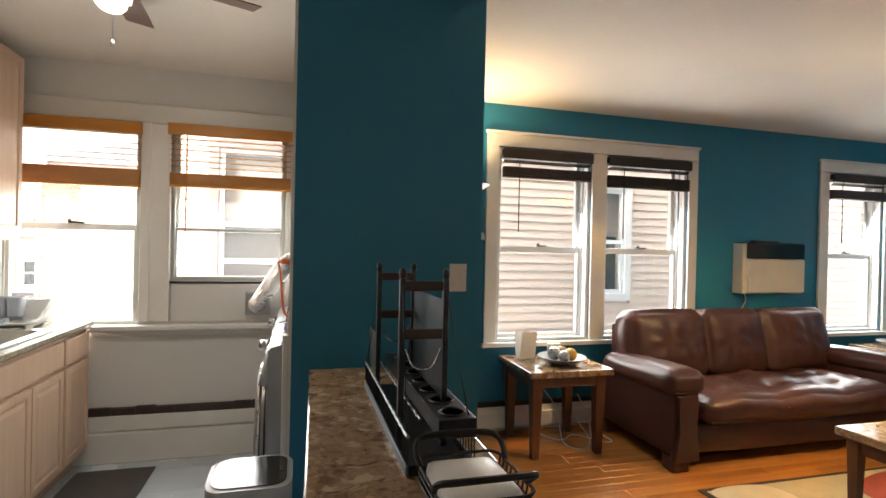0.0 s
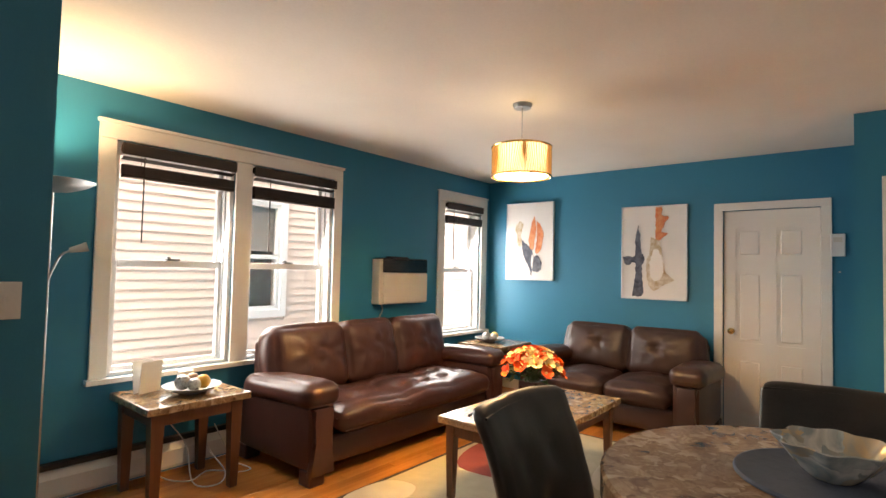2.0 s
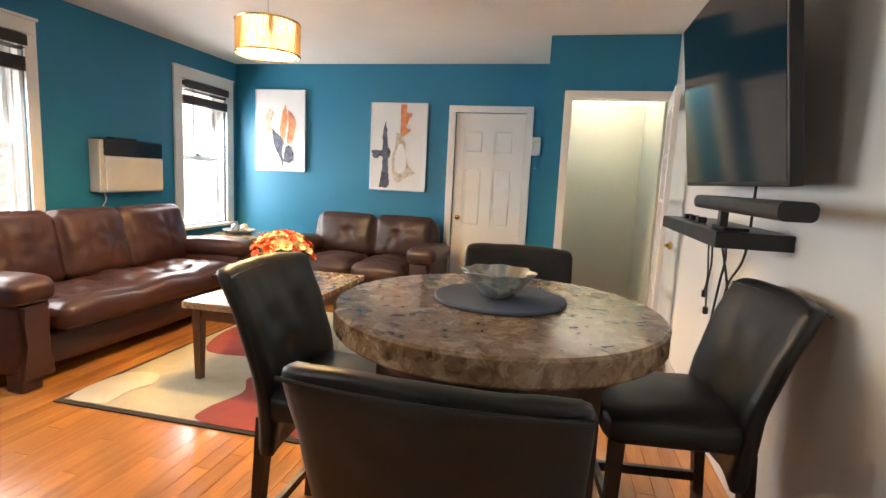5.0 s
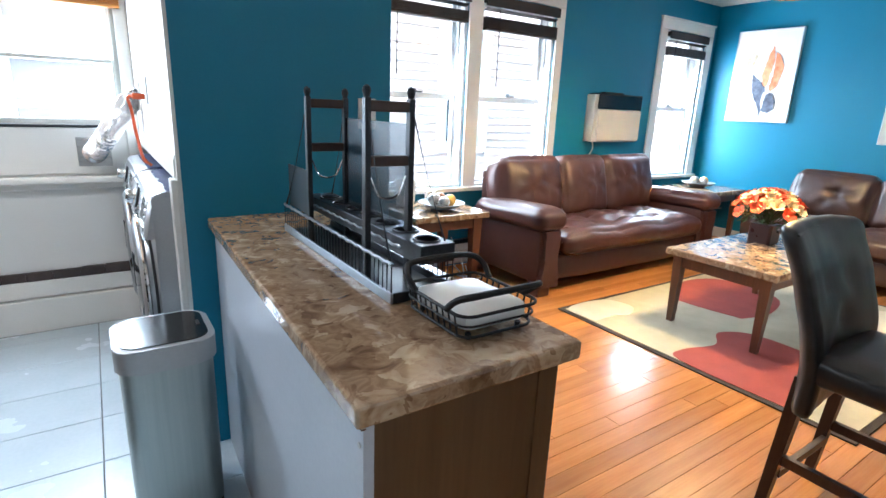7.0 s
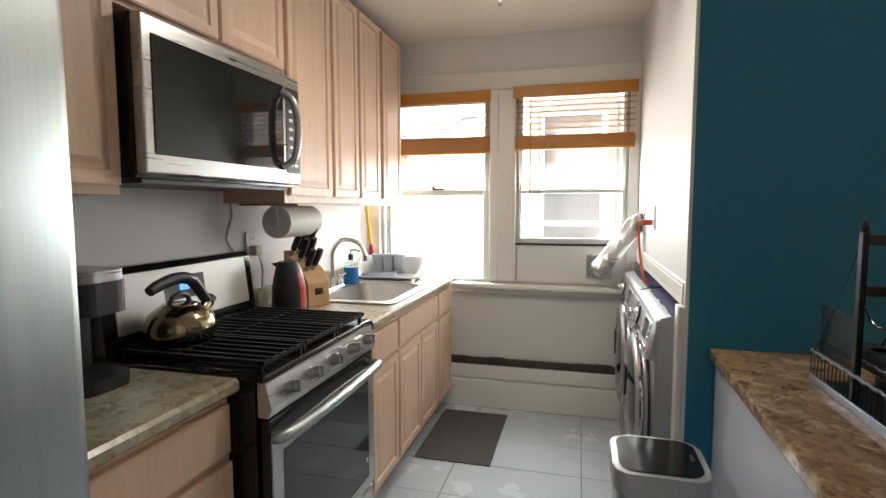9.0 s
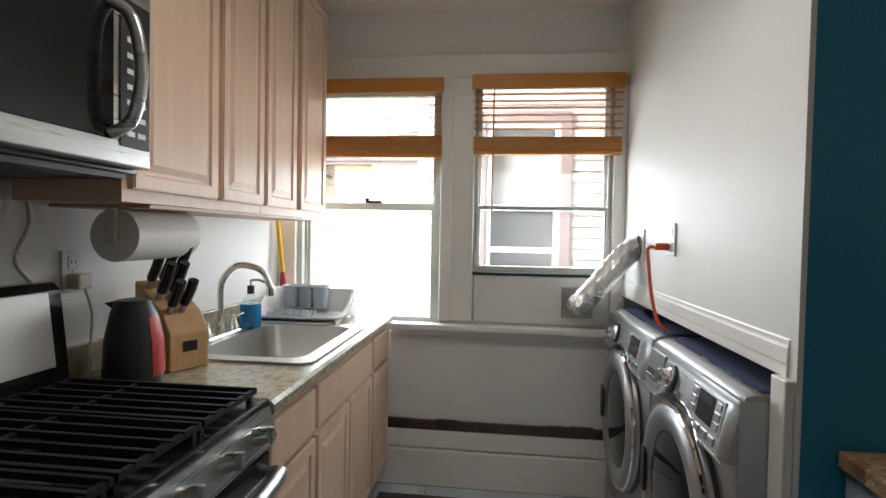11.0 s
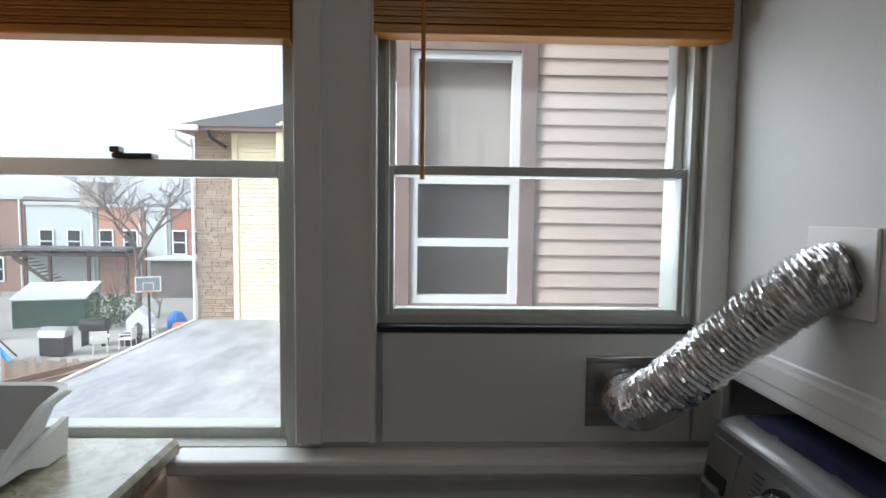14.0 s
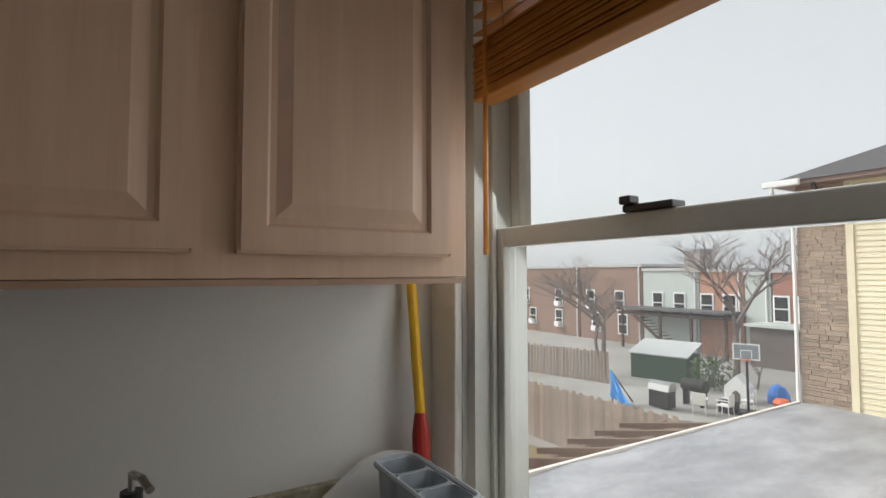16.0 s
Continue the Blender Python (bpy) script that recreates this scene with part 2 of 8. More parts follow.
def glass(name, tint=(1, 1, 1), rough=0.0, dust=0.0):
    """Clear sheet glass: lets light straight through and mirrors more towards grazing views."""
    m = bpy.data.materials.new(name)
    m.use_nodes = True
    n, l = m.node_tree.nodes, m.node_tree.links
    n.remove(n["Principled BSDF"])
    tr, gl, lw, mx = n.new("ShaderNodeBsdfTransparent"), n.new("ShaderNodeBsdfGlossy"), n.new("ShaderNodeLayerWeight"), n.new("ShaderNodeMixShader")
    tr.inputs["Color"].default_value = rgb(*tint)
    gl.inputs["Roughness"].default_value = rough
    lw.inputs["Blend"].default_value = 0.5
    pw, sc = n.new("ShaderNodeMath"), n.new("ShaderNodeMath")
    pw.operation, sc.operation = "POWER", "MULTIPLY_ADD"
    pw.inputs[1].default_value, sc.inputs[1].default_value, sc.inputs[2].default_value = 5.0, 0.9, 0.03
    l.new(lw.outputs["Facing"], pw.inputs[0])
    l.new(pw.outputs[0], sc.inputs[0])
    l.new(sc.outputs[0], mx.inputs[0])
    l.new(tr.outputs[0], mx.inputs[1])
    l.new(gl.outputs[0], mx.inputs[2])
    # uneven translucent mix that imitates veiling glare over the view
    if dust:
        di, dm = n.new("ShaderNodeBsdfTranslucent"), n.new("ShaderNodeMixShader")
        no, mr = n.new("ShaderNodeTexNoise"), n.new("ShaderNodeMapRange")
        no.inputs["Scale"].default_value, no.inputs["Detail"].default_value = 7.0, 6.0
        mr.inputs["To Min"].default_value, mr.inputs["To Max"].default_value = dust * 0.5, dust * 1.5
        l.new(no.outputs["Fac"], mr.inputs["Value"])
        l.new(mr.outputs[0], dm.inputs[0])
        l.new(mx.outputs[0], dm.inputs[1])
        l.new(di.outputs[0], dm.inputs[2])
        l.new(dm.outputs[0], n["Material Output"].inputs["Surface"])
    else:
        l.new(mx.outputs[0], n["Material Output"].inputs["Surface"])
    return m


def glow(name, color, strength):
    m = material(name, color, rough=0.5)
    p = m.node_tree.nodes["Principled BSDF"]
    p.inputs["Emission Color"].default_value = rgb(*color)
    p.inputs["Emission Strength"].default_value = strength
    return m


TEAL = material("teal_paint", (0.010, 0.178, 0.300), (0.014, 0.202, 0.335), rough=0.5, scale=1.4, fine=160, bump=0.06)
WALL_WHITE = material("white_wall_paint", (0.70, 0.69, 0.66), (0.76, 0.75, 0.72), rough=0.55, scale=1.3, fine=150, bump=0.05)
HALL_GREEN = material("pale_green_paint", (0.54, 0.53, 0.43), (0.59, 0.58, 0.47), rough=0.6, scale=1.1, fine=140)
CEILING = material("ceiling_paint", (0.74, 0.68, 0.60), (0.81, 0.75, 0.67), rough=0.7, scale=1.6, fine=60, bump=0.12)
TRIM = material("white_trim_paint", (0.74, 0.72, 0.67), (0.82, 0.80, 0.76), rough=0.35, scale=3, fine=120, bump=0.03)
DOOR_WHITE = material("white_door_paint", (0.78, 0.75, 0.70), (0.83, 0.80, 0.76), rough=0.35, scale=2, fine=200, bump=0.03)
VINYL = material("white_vinyl", (0.72, 0.73, 0.73), (0.80, 0.81, 0.81), rough=0.4, scale=4, fine=150, bump=0.02)
GREY_SASH = material("grey_metal_sash", (0.50, 0.51, 0.47), (0.58, 0.59, 0.55), rough=0.4, scale=5)
PANE = glass("window_glass", (0.97, 0.98, 0.98))
# kitchen glass with the glare haze mixed into its shader
DUSTY_PANE = glass("hazy_window_glass", (0.96, 0.98, 0.98), dust=0.025)
DARK_BLIND = wood("dark_brown_blind", (0.012, 0.007, 0.004), (0.035, 0.017, 0.009), rough=0.4, along="x")
HONEY_BLIND = wood("honey_wood_blind", (0.48, 0.185, 0.030), (0.62, 0.275, 0.055), rough=0.35, along="x")
FLOOR_WOOD = wood("orange_hardwood", (0.42, 0.155, 0.036), (0.56, 0.235, 0.065), rough=0.23, along="x", coat=0.22, per_piece=0.16, bump=0.02)
FLOOR_GAP = material("floor_joint", (0.10, 0.045, 0.015), rough=0.7)
TILE = material("pale_blue_grey_tile", (0.46, 0.53, 0.57), (0.54, 0.60, 0.64), rough=0.25, scale=3, fine=60, per_piece=0.05, bump=0.02)
GROUT = material("grey_grout", (0.20, 0.20, 0.19), rough=0.9)
LEATHER = material("brown_leather", (0.052, 0.018, 0.014), (0.078, 0.028, 0.021), rough=0.37, scale=5, fine=230, bump=0.10, rough_spread=0.07)
LEATHER_DARK = material("dark_brown_leather", (0.034, 0.014, 0.010), (0.055, 0.023, 0.016), rough=0.38, scale=5, fine=230, bump=0.08, rough_spread=0.05)
BLACK_LEATHER = material("black_faux_leather", (0.013, 0.014, 0.014), (0.026, 0.027, 0.027), rough=0.38, scale=6, fine=160, bump=0.12, rough_spread=0.12)
MARBLE = stone("brown_marble", [(0.38, (0.12, 0.062, 0.030)), (0.55, (0.24, 0.145, 0.078)), (0.66, (0.34, 0.225, 0.128)), (0.76, (0.25, 0.152, 0.082)), (0.86, (0.39, 0.27, 0.16)), (1.0, (0.50, 0.38, 0.25))], scale=19)
LAMINATE = stone("speckled_counter_laminate", [(0.28, (0.16, 0.14, 0.09)), (0.45, (0.29, 0.265, 0.18)), (0.62, (0.40, 0.37, 0.27)), (0.9, (0.25, 0.22, 0.15))], scale=22, rough=0.22)
CHERRY = wood("cherry_stained_wood", (0.095, 0.036, 0.017), (0.16, 0.062, 0.028), rough=0.35, along="z")
DARK_WOOD = wood("espresso_wood", (0.030, 0.013, 0.008), (0.060, 0.026, 0.015), rough=0.4, along="z")
MAPLE = wood("pickled_maple", (0.635, 0.43, 0.30), (0.735, 0.53, 0.388), rough=0.38, along="z", bump=0.02)
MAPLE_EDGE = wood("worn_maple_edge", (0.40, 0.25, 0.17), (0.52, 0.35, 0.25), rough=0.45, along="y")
STEEL = material("brushed_steel", (0.42, 0.42, 0.41), (0.52, 0.52, 0.51), rough=0.3, metal=1.0, scale=3, fine=60, stretch=(1, 1, 40), bump=0.02)
FRIDGE_STEEL = material("satin_steel", (0.40, 0.45, 0.45), (0.48, 0.53, 0.52), rough=0.36, metal=1.0, scale=2, fine=60, stretch=(40, 40, 1), bump=0.015)
WASHER_GREY = material("graphite_silver_enamel", (0.33, 0.33, 0.335), (0.40, 0.40, 0.405), rough=0.35, metal=0.75, scale=4, fine=140, bump=0.01)
CHROME = material("chrome", (0.68, 0.68, 0.68), rough=0.08, metal=1.0, bump=0.0, rough_spread=0.03)
FOIL = material("crinkled_foil", (0.70, 0.70, 0.70), (0.82, 0.82, 0.82), rough=0.22, metal=1.0, scale=30, fine=90, bump=0.5)
BRASS = material("brass", (0.70, 0.45, 0.16), rough=0.2, metal=1.0, bump=0.0)
BLACK_ENAMEL = material("black_enamel", (0.008, 0.008, 0.008), (0.014, 0.014, 0.014), rough=0.15, scale=6, bump=0.01)
BLACK_IRON = material("cast_iron", (0.010, 0.010, 0.010), (0.022, 0.022, 0.022), rough=0.6, scale=20, bump=0.15, spec=0.25)
BLACK_PLASTIC = material("black_plastic", (0.010, 0.010, 0.011), (0.018, 0.018, 0.019), rough=0.4, scale=10)
SCREEN = material("black_screen", (0.004, 0.004, 0.005), rough=0.10, bump=0.0, rough_spread=0.02)
DARK_GLASS = material("smoked_glass", (0.010, 0.012, 0.013), rough=0.06, bump=0.0, rough_spread=0.02)
WHITE_PLASTIC = material("white_plastic", (0.66, 0.66, 0.64), (0.74, 0.74, 0.72), rough=0.4, scale=6)
BEIGE_PLASTIC = material("beige_plastic", (0.60, 0.56, 0.49), (0.66, 0.62, 0.55), rough=0.45, scale=6)
GREY_PLASTIC = material("blue_grey_plastic", (0.34, 0.38, 0.42), (0.40, 0.44, 0.48), rough=0.4, scale=6)
NAVY = material("navy_cloth", (0.011, 0.015, 0.052), (0.020, 0.026, 0.085), rough=0.9, scale=12, fine=220, bump=0.3)
PANEL_GREY = material("grey_melamine_panel", (0.42, 0.45, 0.50), (0.50, 0.53, 0.58), rough=0.4, scale=2.5, fine=90)
RUBBER_MAT = material("dark_grey_mat", (0.065, 0.058, 0.054), (0.09, 0.081, 0.076), rough=0.9, scale=12, fine=200, bump=0.3)
ORANGE = material("orange_rubber", (0.50, 0.075, 0.012), rough=0.45)
YELLOW = material("yellow_plastic", (0.78, 0.44, 0.012), rough=0.4)
RED = material("red_plastic", (0.36, 0.022, 0.016), rough=0.35)
BLUE_SOAP = material("blue_soap", (0.010, 0.16, 0.38), (0.014, 0.20, 0.46), rough=0.1, bump=0.0)
PAPER = material("white_paper", (0.74, 0.72, 0.68), (0.80, 0.78, 0.74), rough=0.9, scale=20, bump=0.1)

# ---- the setting ----
N, CEIL, XW, XE, YS = 4.2, 2.53, -1.17, 6.44, -0.46
COL_W, COL_E, COL_Y = 0.685, 1.49, 2.61


def structure(name, bm, mat, label, category):
    return tagged(part(name, bm, mat), label, category, kind="structure")


def wall_x(name, x0, x1, y0, y1, holes, mat, label, z1=CEIL):
    """A wall along x with openings (x0, x1, z0, z1)."""
    bm = bmesh.new()
    cuts = sorted({x0, x1, *[h[0] for h in holes], *[h[1] for h in holes]})
    for a, b in zip(cuts, cuts[1:]):
        inside = sorted([h for h in holes if h[0] <= a and h[1] >= b], key=lambda h: h[2])
        z = 0.0
        for h in inside:
            if h[2] > z:
                box(a, b, y0, y1, z, h[2], bm=bm)
            z = h[3]
        if z < z1:
            box(a, b, y0, y1, z, z1, bm=bm)
    bmesh.ops.remove_doubles(bm, verts=bm.verts, dist=1e-5)
    return structure(name, bm, mat, label, "wall")


KW1, KW2 = (-1.07, -0.27, 0.845, 2.17), (-0.092, 0.622, 1.15, 2.17)
LW1, LW2, LW3 = (2.19, 3.00, 0.69, 2.20), (3.13, 3.94, 0.69, 2.20), (5.52, 6.24, 0.69, 2.20)
WALL_OUT = 4.375
wall_x("wall_north_kitchen", XW - 0.15, 0.90, N, WALL_OUT, [KW1, KW2], WALL_WHITE, "white painted kitchen wall with two windows")
wall_x("wall_north_living", 0.90, XE + 0.15, N, WALL_OUT, [LW1, LW2, LW3], TEAL, "teal painted living room wall with three windows")
structure("wall_west", box(XW - 0.15, XW, YS - 0.15, N, 0, CEIL), WALL_WHITE, "white painted kitchen wall behind the cabinets", "wall")
structure("wall_south", box(XW - 0.15, XE + 0.15, YS - 0.15, YS, 0, CEIL), WALL_WHITE, "off-white painted wall behind the television", "wall")
# east wall with the panel door in it
bm = box(XE, XE + 0.15, 1.535, N, 0, CEIL)
box(XE, XE + 0.15, 0.775, 1.535, 2.03, CEIL, bm=bm)
box(XE, XE + 0.15, 0.42, 0.775, 0, CEIL, bm=bm)
structure("wall_east", bm, TEAL, "teal painted wall with two canvases and a door", "wall")
# the wall of the hall opening
ALC = 5.40
bm = box(ALC, ALC + 0.12, 0.372, 0.542, 0, CEIL)
box(ALC, ALC + 0.12, YS, 0.372, 2.07, CEIL, bm=bm)
box(ALC + 0.12, XE, 0.422, 0.542, 0, CEIL, bm=bm)
structure("wall_hall_opening", bm, TEAL, "teal painted wall round the hall opening", "wall")
bm = box(6.62, 6.74, YS, 0.42, 0, 2.16)
box(ALC + 0.12, 6.62, YS + 0.002, YS + 0.05, 0, 2.16, bm=bm)
structure("wall_hall", bm, HALL_GREEN, "pale green painted hall wall", "wall")
structure("wall_hall_upper", box(6.64, 6.74, YS, 0.42, 2.16, CEIL), WALL_WHITE, "white band above the hall wall", "wall")
structure("wall_hall_end", box(XE + 0.15, 6.74, 0.42, 0.55, 0, CEIL), HALL_GREEN, "pale green hall side wall", "wall")
# the thick partition with the laundry recess in its kitchen side
bm = box(COL_E - 0.1, COL_E, COL_Y, N, 0, CEIL)
box(COL_W + 0.012, COL_E - 0.1, COL_Y, COL_Y + 0.05, 0, CEIL, bm=bm)
structure("wall_partition", bm, TEAL, "teal painted end and side of the thick partition", "wall")
bm = box(COL_W, COL_W + 0.09, COL_Y + 0.05, N, 1.12, CEIL)
box(COL_W, COL_W + 0.012, COL_Y, COL_Y + 0.05, 0, CEIL, bm=bm)
box(COL_W + 0.09, COL_E - 0.1, COL_Y + 0.05, N, 1.12, 1.16, bm=bm)
structure("wall_laundry", bm, WALL_WHITE, "white painted kitchen wall above the laundry recess", "wall")
# laundry trim
t = thing("trim_laundry", "white moulding framing the laundry recess", "trim", kind="structure")
part("header_moulding", prism([(COL_W, 1.05), (COL_W - 0.006, 1.05), (COL_W - 0.007, 1.056), (COL_W - 0.0055, 1.075), (COL_W - 0.0065, 1.080), (COL_W - 0.005, 1.112), (COL_W - 0.003, 1.120), (COL_W - 0.0025, 1.130), (COL_W, 1.134)], "y", COL_Y + 0.03, N - 0.01), TRIM, t)
part("side_moulding", box(COL_W - 0.022, COL_W, COL_Y + 0.002, COL_Y + 0.062, 0, 1.05, 0.004), TRIM, t)
part("side_moulding", box(COL_W - 0.022, COL_W, N - 0.05, N - 0.005, 0.95, 1.05, 0.004), TRIM, t)
# floors and ceilings
structure("floor", box(0.72, 6.8, YS - 0.15, N, -0.14, -0.016), FLOOR_GAP, "orange-toned hardwood strip floor", "floor")
structure("floor_kitchen", box(XW - 0.15, 0.72, YS - 0.15, N, -0.14, -0.010), GROUT, "pale blue-grey tiled kitchen floor", "floor")
structure("ceiling_kitchen", box(XW - 0.15, COL_W + 0.05, YS - 0.15, WALL_OUT, CEIL, CEIL + 0.15), CEILING, "white painted kitchen ceiling", "ceiling")
structure("ceiling", box(COL_W + 0.05, 6.9, YS - 0.15, WALL_OUT, CEIL, CEIL + 0.15), CEILING, "cream painted ceiling with a lightly textured skin", "ceiling")
# unseen storey and eaves, added to close the place and shade the alley
structure("upper_shade_block", box(XW - 0.15, 9.0, YS - 6.0, WALL_OUT, CEIL + 0.15, 5.3), WALL_WHITE, "pale unseen block added above to shade the alley", "wall")
structure("upper_shade_eaves", box(XW - 0.45, 9.3, YS - 6.3, WALL_OUT + 0.40, 5.3, 5.5), DARK_WOOD, "dark unseen eaves added to shade the alley", "roof")
structure("house_east", box(6.9, 9.0, YS - 6.0, WALL_OUT, -4.2, CEIL + 0.15), WALL_WHITE, "pale outer wall of the rest of the house", "wall")
structure("house_below", box(XW - 0.15, 6.9, YS - 6.0, WALL_OUT, -4.2, -0.14), WALL_WHITE, "pale outer wall of the storey below", "wall")
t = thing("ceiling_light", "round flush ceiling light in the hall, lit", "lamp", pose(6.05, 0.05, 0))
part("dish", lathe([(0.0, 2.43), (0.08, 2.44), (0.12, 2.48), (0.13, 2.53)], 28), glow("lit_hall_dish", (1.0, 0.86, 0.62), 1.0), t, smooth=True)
structure("threshold", box(0.70, 0.745, YS, 1.26, -0.016, 0.006, 0.004), MAPLE_EDGE, "worn wooden threshold strip between tile and hardwood", "threshold")
# baseboard heater and skirting in the living room
t = thing("baseboard_heater", "white metal baseboard heater under the living room windows", "heater", kind="structure")
part("cover", prism([(N, 0.03), (N - 0.055, 0.03), (N - 0.065, 0.05), (N - 0.065, 0.15), (N - 0.03, 0.20), (N, 0.20)], "x", COL_E + 0.002, 5.9), TRIM, t)
part("top_slot", box(COL_E + 0.002, 5.9, N - 0.05, N - 0.002, 0.2, 0.235, 0.003), BLACK_PLASTIC, t, "dark slot above the cover")
structure("baseboard", box(XE - 0.014, XE, 1.60, N - 0.07, 0, 0.11, 0.003), TRIM, "white painted baseboard", "baseboard")
structure("baseboard_south", box(0.8, 4.70, YS, YS + 0.014, 0, 0.12, 0.003), TRIM, "white painted baseboard below the television wall", "baseboard")
# low north end of the kitchen: boarded step and a strip of dark broken tile
structure("baseboard_kitchen", box(XW, COL_W, N - 0.05, N, 0, 0.19, 0.004), TRIM, "tall off-white painted board along the kitchen wall", "baseboard")
structure("baseboard_kitchen_upper", box(XW, COL_W, N - 0.028, N, 0.196, 0.292, 0.006), TRIM, "off-white rough plaster band above the kitchen board", "baseboard")


def sash(parent, x0, x1, z0, z1, y, w, mat, name, lock=False, pane_mat=PANE):
    s = part(name, box(x0, x0 + w, y, y + 0.035, z0, z1, 0.003), mat, parent)
    bm = box(x1 - w, x1, y, y + 0.035, z0, z1, 0.003)
    part("stile", bm, mat, s)
    part("bottom_rail", box(x0 + w, x1 - w, y + 0.001, y + 0.034, z0, z0 + w, 0.003), mat, s)
    part("top_rail", box(x0 + w, x1 - w, y + 0.001, y + 0.034, z1 - w * (1.35 if lock else 1.0), z1, 0.003), mat, s)
    pane = part("pane", box(x0 + w - 0.004, x1 - w + 0.004, y + 0.014, y + 0.018, z0 + w - 0.004, z1 - w + 0.004), pane_mat, s)
    pane.visible_shadow = False
    if lock:
        c = (x0 + x1) / 2 - 0.03
        bm = box(c, c + 0.09, y - 0.004, y + 0.03, z1, z1 + 0.012, 0.003)
        box(c, c + 0.022, y - 0.012, y + 0.012, z1 + 0.012, z1 + 0.026, 0.003, bm=bm)
        part("lock", bm, BLACK_PLASTIC, s, "dark metal sash lock")
    return s


def window(name, op, rail, label, mat, y=4.285, w=0.035, f=0.028, pane_mat=PANE, lock=True):
    """A double-hung window in the opening op; the lower sash stands nearer the room."""
    x0, x1, z0, z1 = op
    t = thing(name, label, "window", kind="structure")
    part("jamb", box(x0, x0 + f, N + 0.012, WALL_OUT - 0.02, z0, z1), mat, t)
    part("jamb", box(x1 - f, x1, N + 0.012, WALL_OUT - 0.02, z0, z1), mat, t)
    part("head", box(x0 + f, x1 - f, N + 0.012, WALL_OUT - 0.02, z1 - f, z1), mat, t)
    part("sill", prism([(N + 0.012, z0), (WALL_OUT + 0.04, z0 - 0.02), (WALL_OUT + 0.04, z0 + 0.004), (N + 0.012, z0 + 0.022)], "x", x0 + f, x1 - f), mat, t)
    for q in (x0 + f, x1 - f - 0.012):
        part("track", box(q, q + 0.012, y - 0.014, y - 0.002, z0 + 0.02, z1 - f, 0.002), mat, t)
    sash(t, x0 + f, x1 - f, z0 + 0.012, rail, y, w, mat, "lower_sash", lock, pane_mat)
    sash(t, x0 + f, x1 - f, rail - w, z1 - f, y + 0.045, w, mat, "upper_sash", False, pane_mat)
    return t


window("window_1", KW1, 1.515, "white double-hung kitchen window with a half-raised blind", GREY_SASH, y=4.265, w=0.03, pane_mat=DUSTY_PANE)
window("window_2", KW2, 1.505, "shorter white double-hung kitchen window above a panel", GREY_SASH, y=4.217, w=0.022, f=0.012, pane_mat=DUSTY_PANE, lock=False)
window("window_3", LW1, 1.435, "white double-hung living room window", VINYL)
window("window_4", LW2, 1.435, "white double-hung living room window beside the sofa", VINYL)
window("window_5", LW3, 1.435, "narrow white double-hung window in the corner", VINYL)


def casing(name, boards, label):
    t = thing(name, label, "trim", kind="structure")
    for x0, x1, z0, z1, d in boards:
        part("board", box(x0, x1, N - d, N, z0, z1, 0.004), TRIM, t)
    return t


casing("trim_kitchen_windows", [(XW, KW1[0], 0.89, 2.17, 0.02), (KW1[1], KW2[0], 0.89, 2.17, 0.022), (KW2[1], COL_W - 0.001, 0.89, 2.17, 0.02), (XW, COL_W - 0.001, 2.172, 2.29, 0.024), (KW1[1] + 0.003, KW1[1] + 0.06, 0.89, 2.17, 0.034), (KW2[0] - 0.015, KW2[0], 0.89, 2.17, 0.03)], "white painted casing joining the two kitchen windows")
structure("sill_kitchen", box(-0.53, COL_W - 0.001, N - 0.075, N, 0.838, 0.872, 0.008), TRIM, "white painted window stool along the kitchen wall", "sill")
structure("sill_kitchen_apron", box(-0.53, COL_W - 0.001, N - 0.02, N, 0.80, 0.838, 0.004), TRIM, "narrow white apron under the window stool", "trim")
structure("panel_under_window", box(KW2[0] + 0.01, KW2[1] - 0.005, N - 0.012, N, 0.885, 1.135, 0.003), WALL_WHITE, "white board panel closing the space under the short window", "panel")
structure("trim_window_strip", box(KW2[0] - 0.01, KW2[1] + 0.005, N - 0.018, N + 0.02, 1.137, 1.152, 0.003), BLACK_PLASTIC, "dark rubber strip under the short window", "trim")
casing("trim_living_double", [(2.09, LW1[0], 0.69, 2.20, 0.022), (LW1[1], LW2[0], 0.69, 2.20, 0.022), (LW2[1], 4.03, 0.69, 2.20, 0.022), (2.09, 4.03, 2.202, 2.30, 0.022), (2.078, 4.042, 2.30, 2.322, 0.034), (2.07, 4.06, 0.655, 0.688, 0.055)], "cream painted casing round the double window")
casing("trim_living_single", [(5.41, LW3[0], 0.69, 2.20, 0.022), (LW3[1], 6.36, 0.69, 2.20, 0.022), (5.41, 6.36, 2.202, 2.30, 0.022), (5.40, 6.37, 2.30, 2.32, 0.032), (5.38, 6.39, 0.655, 0.688, 0.055)], "cream painted casing round the corner window")


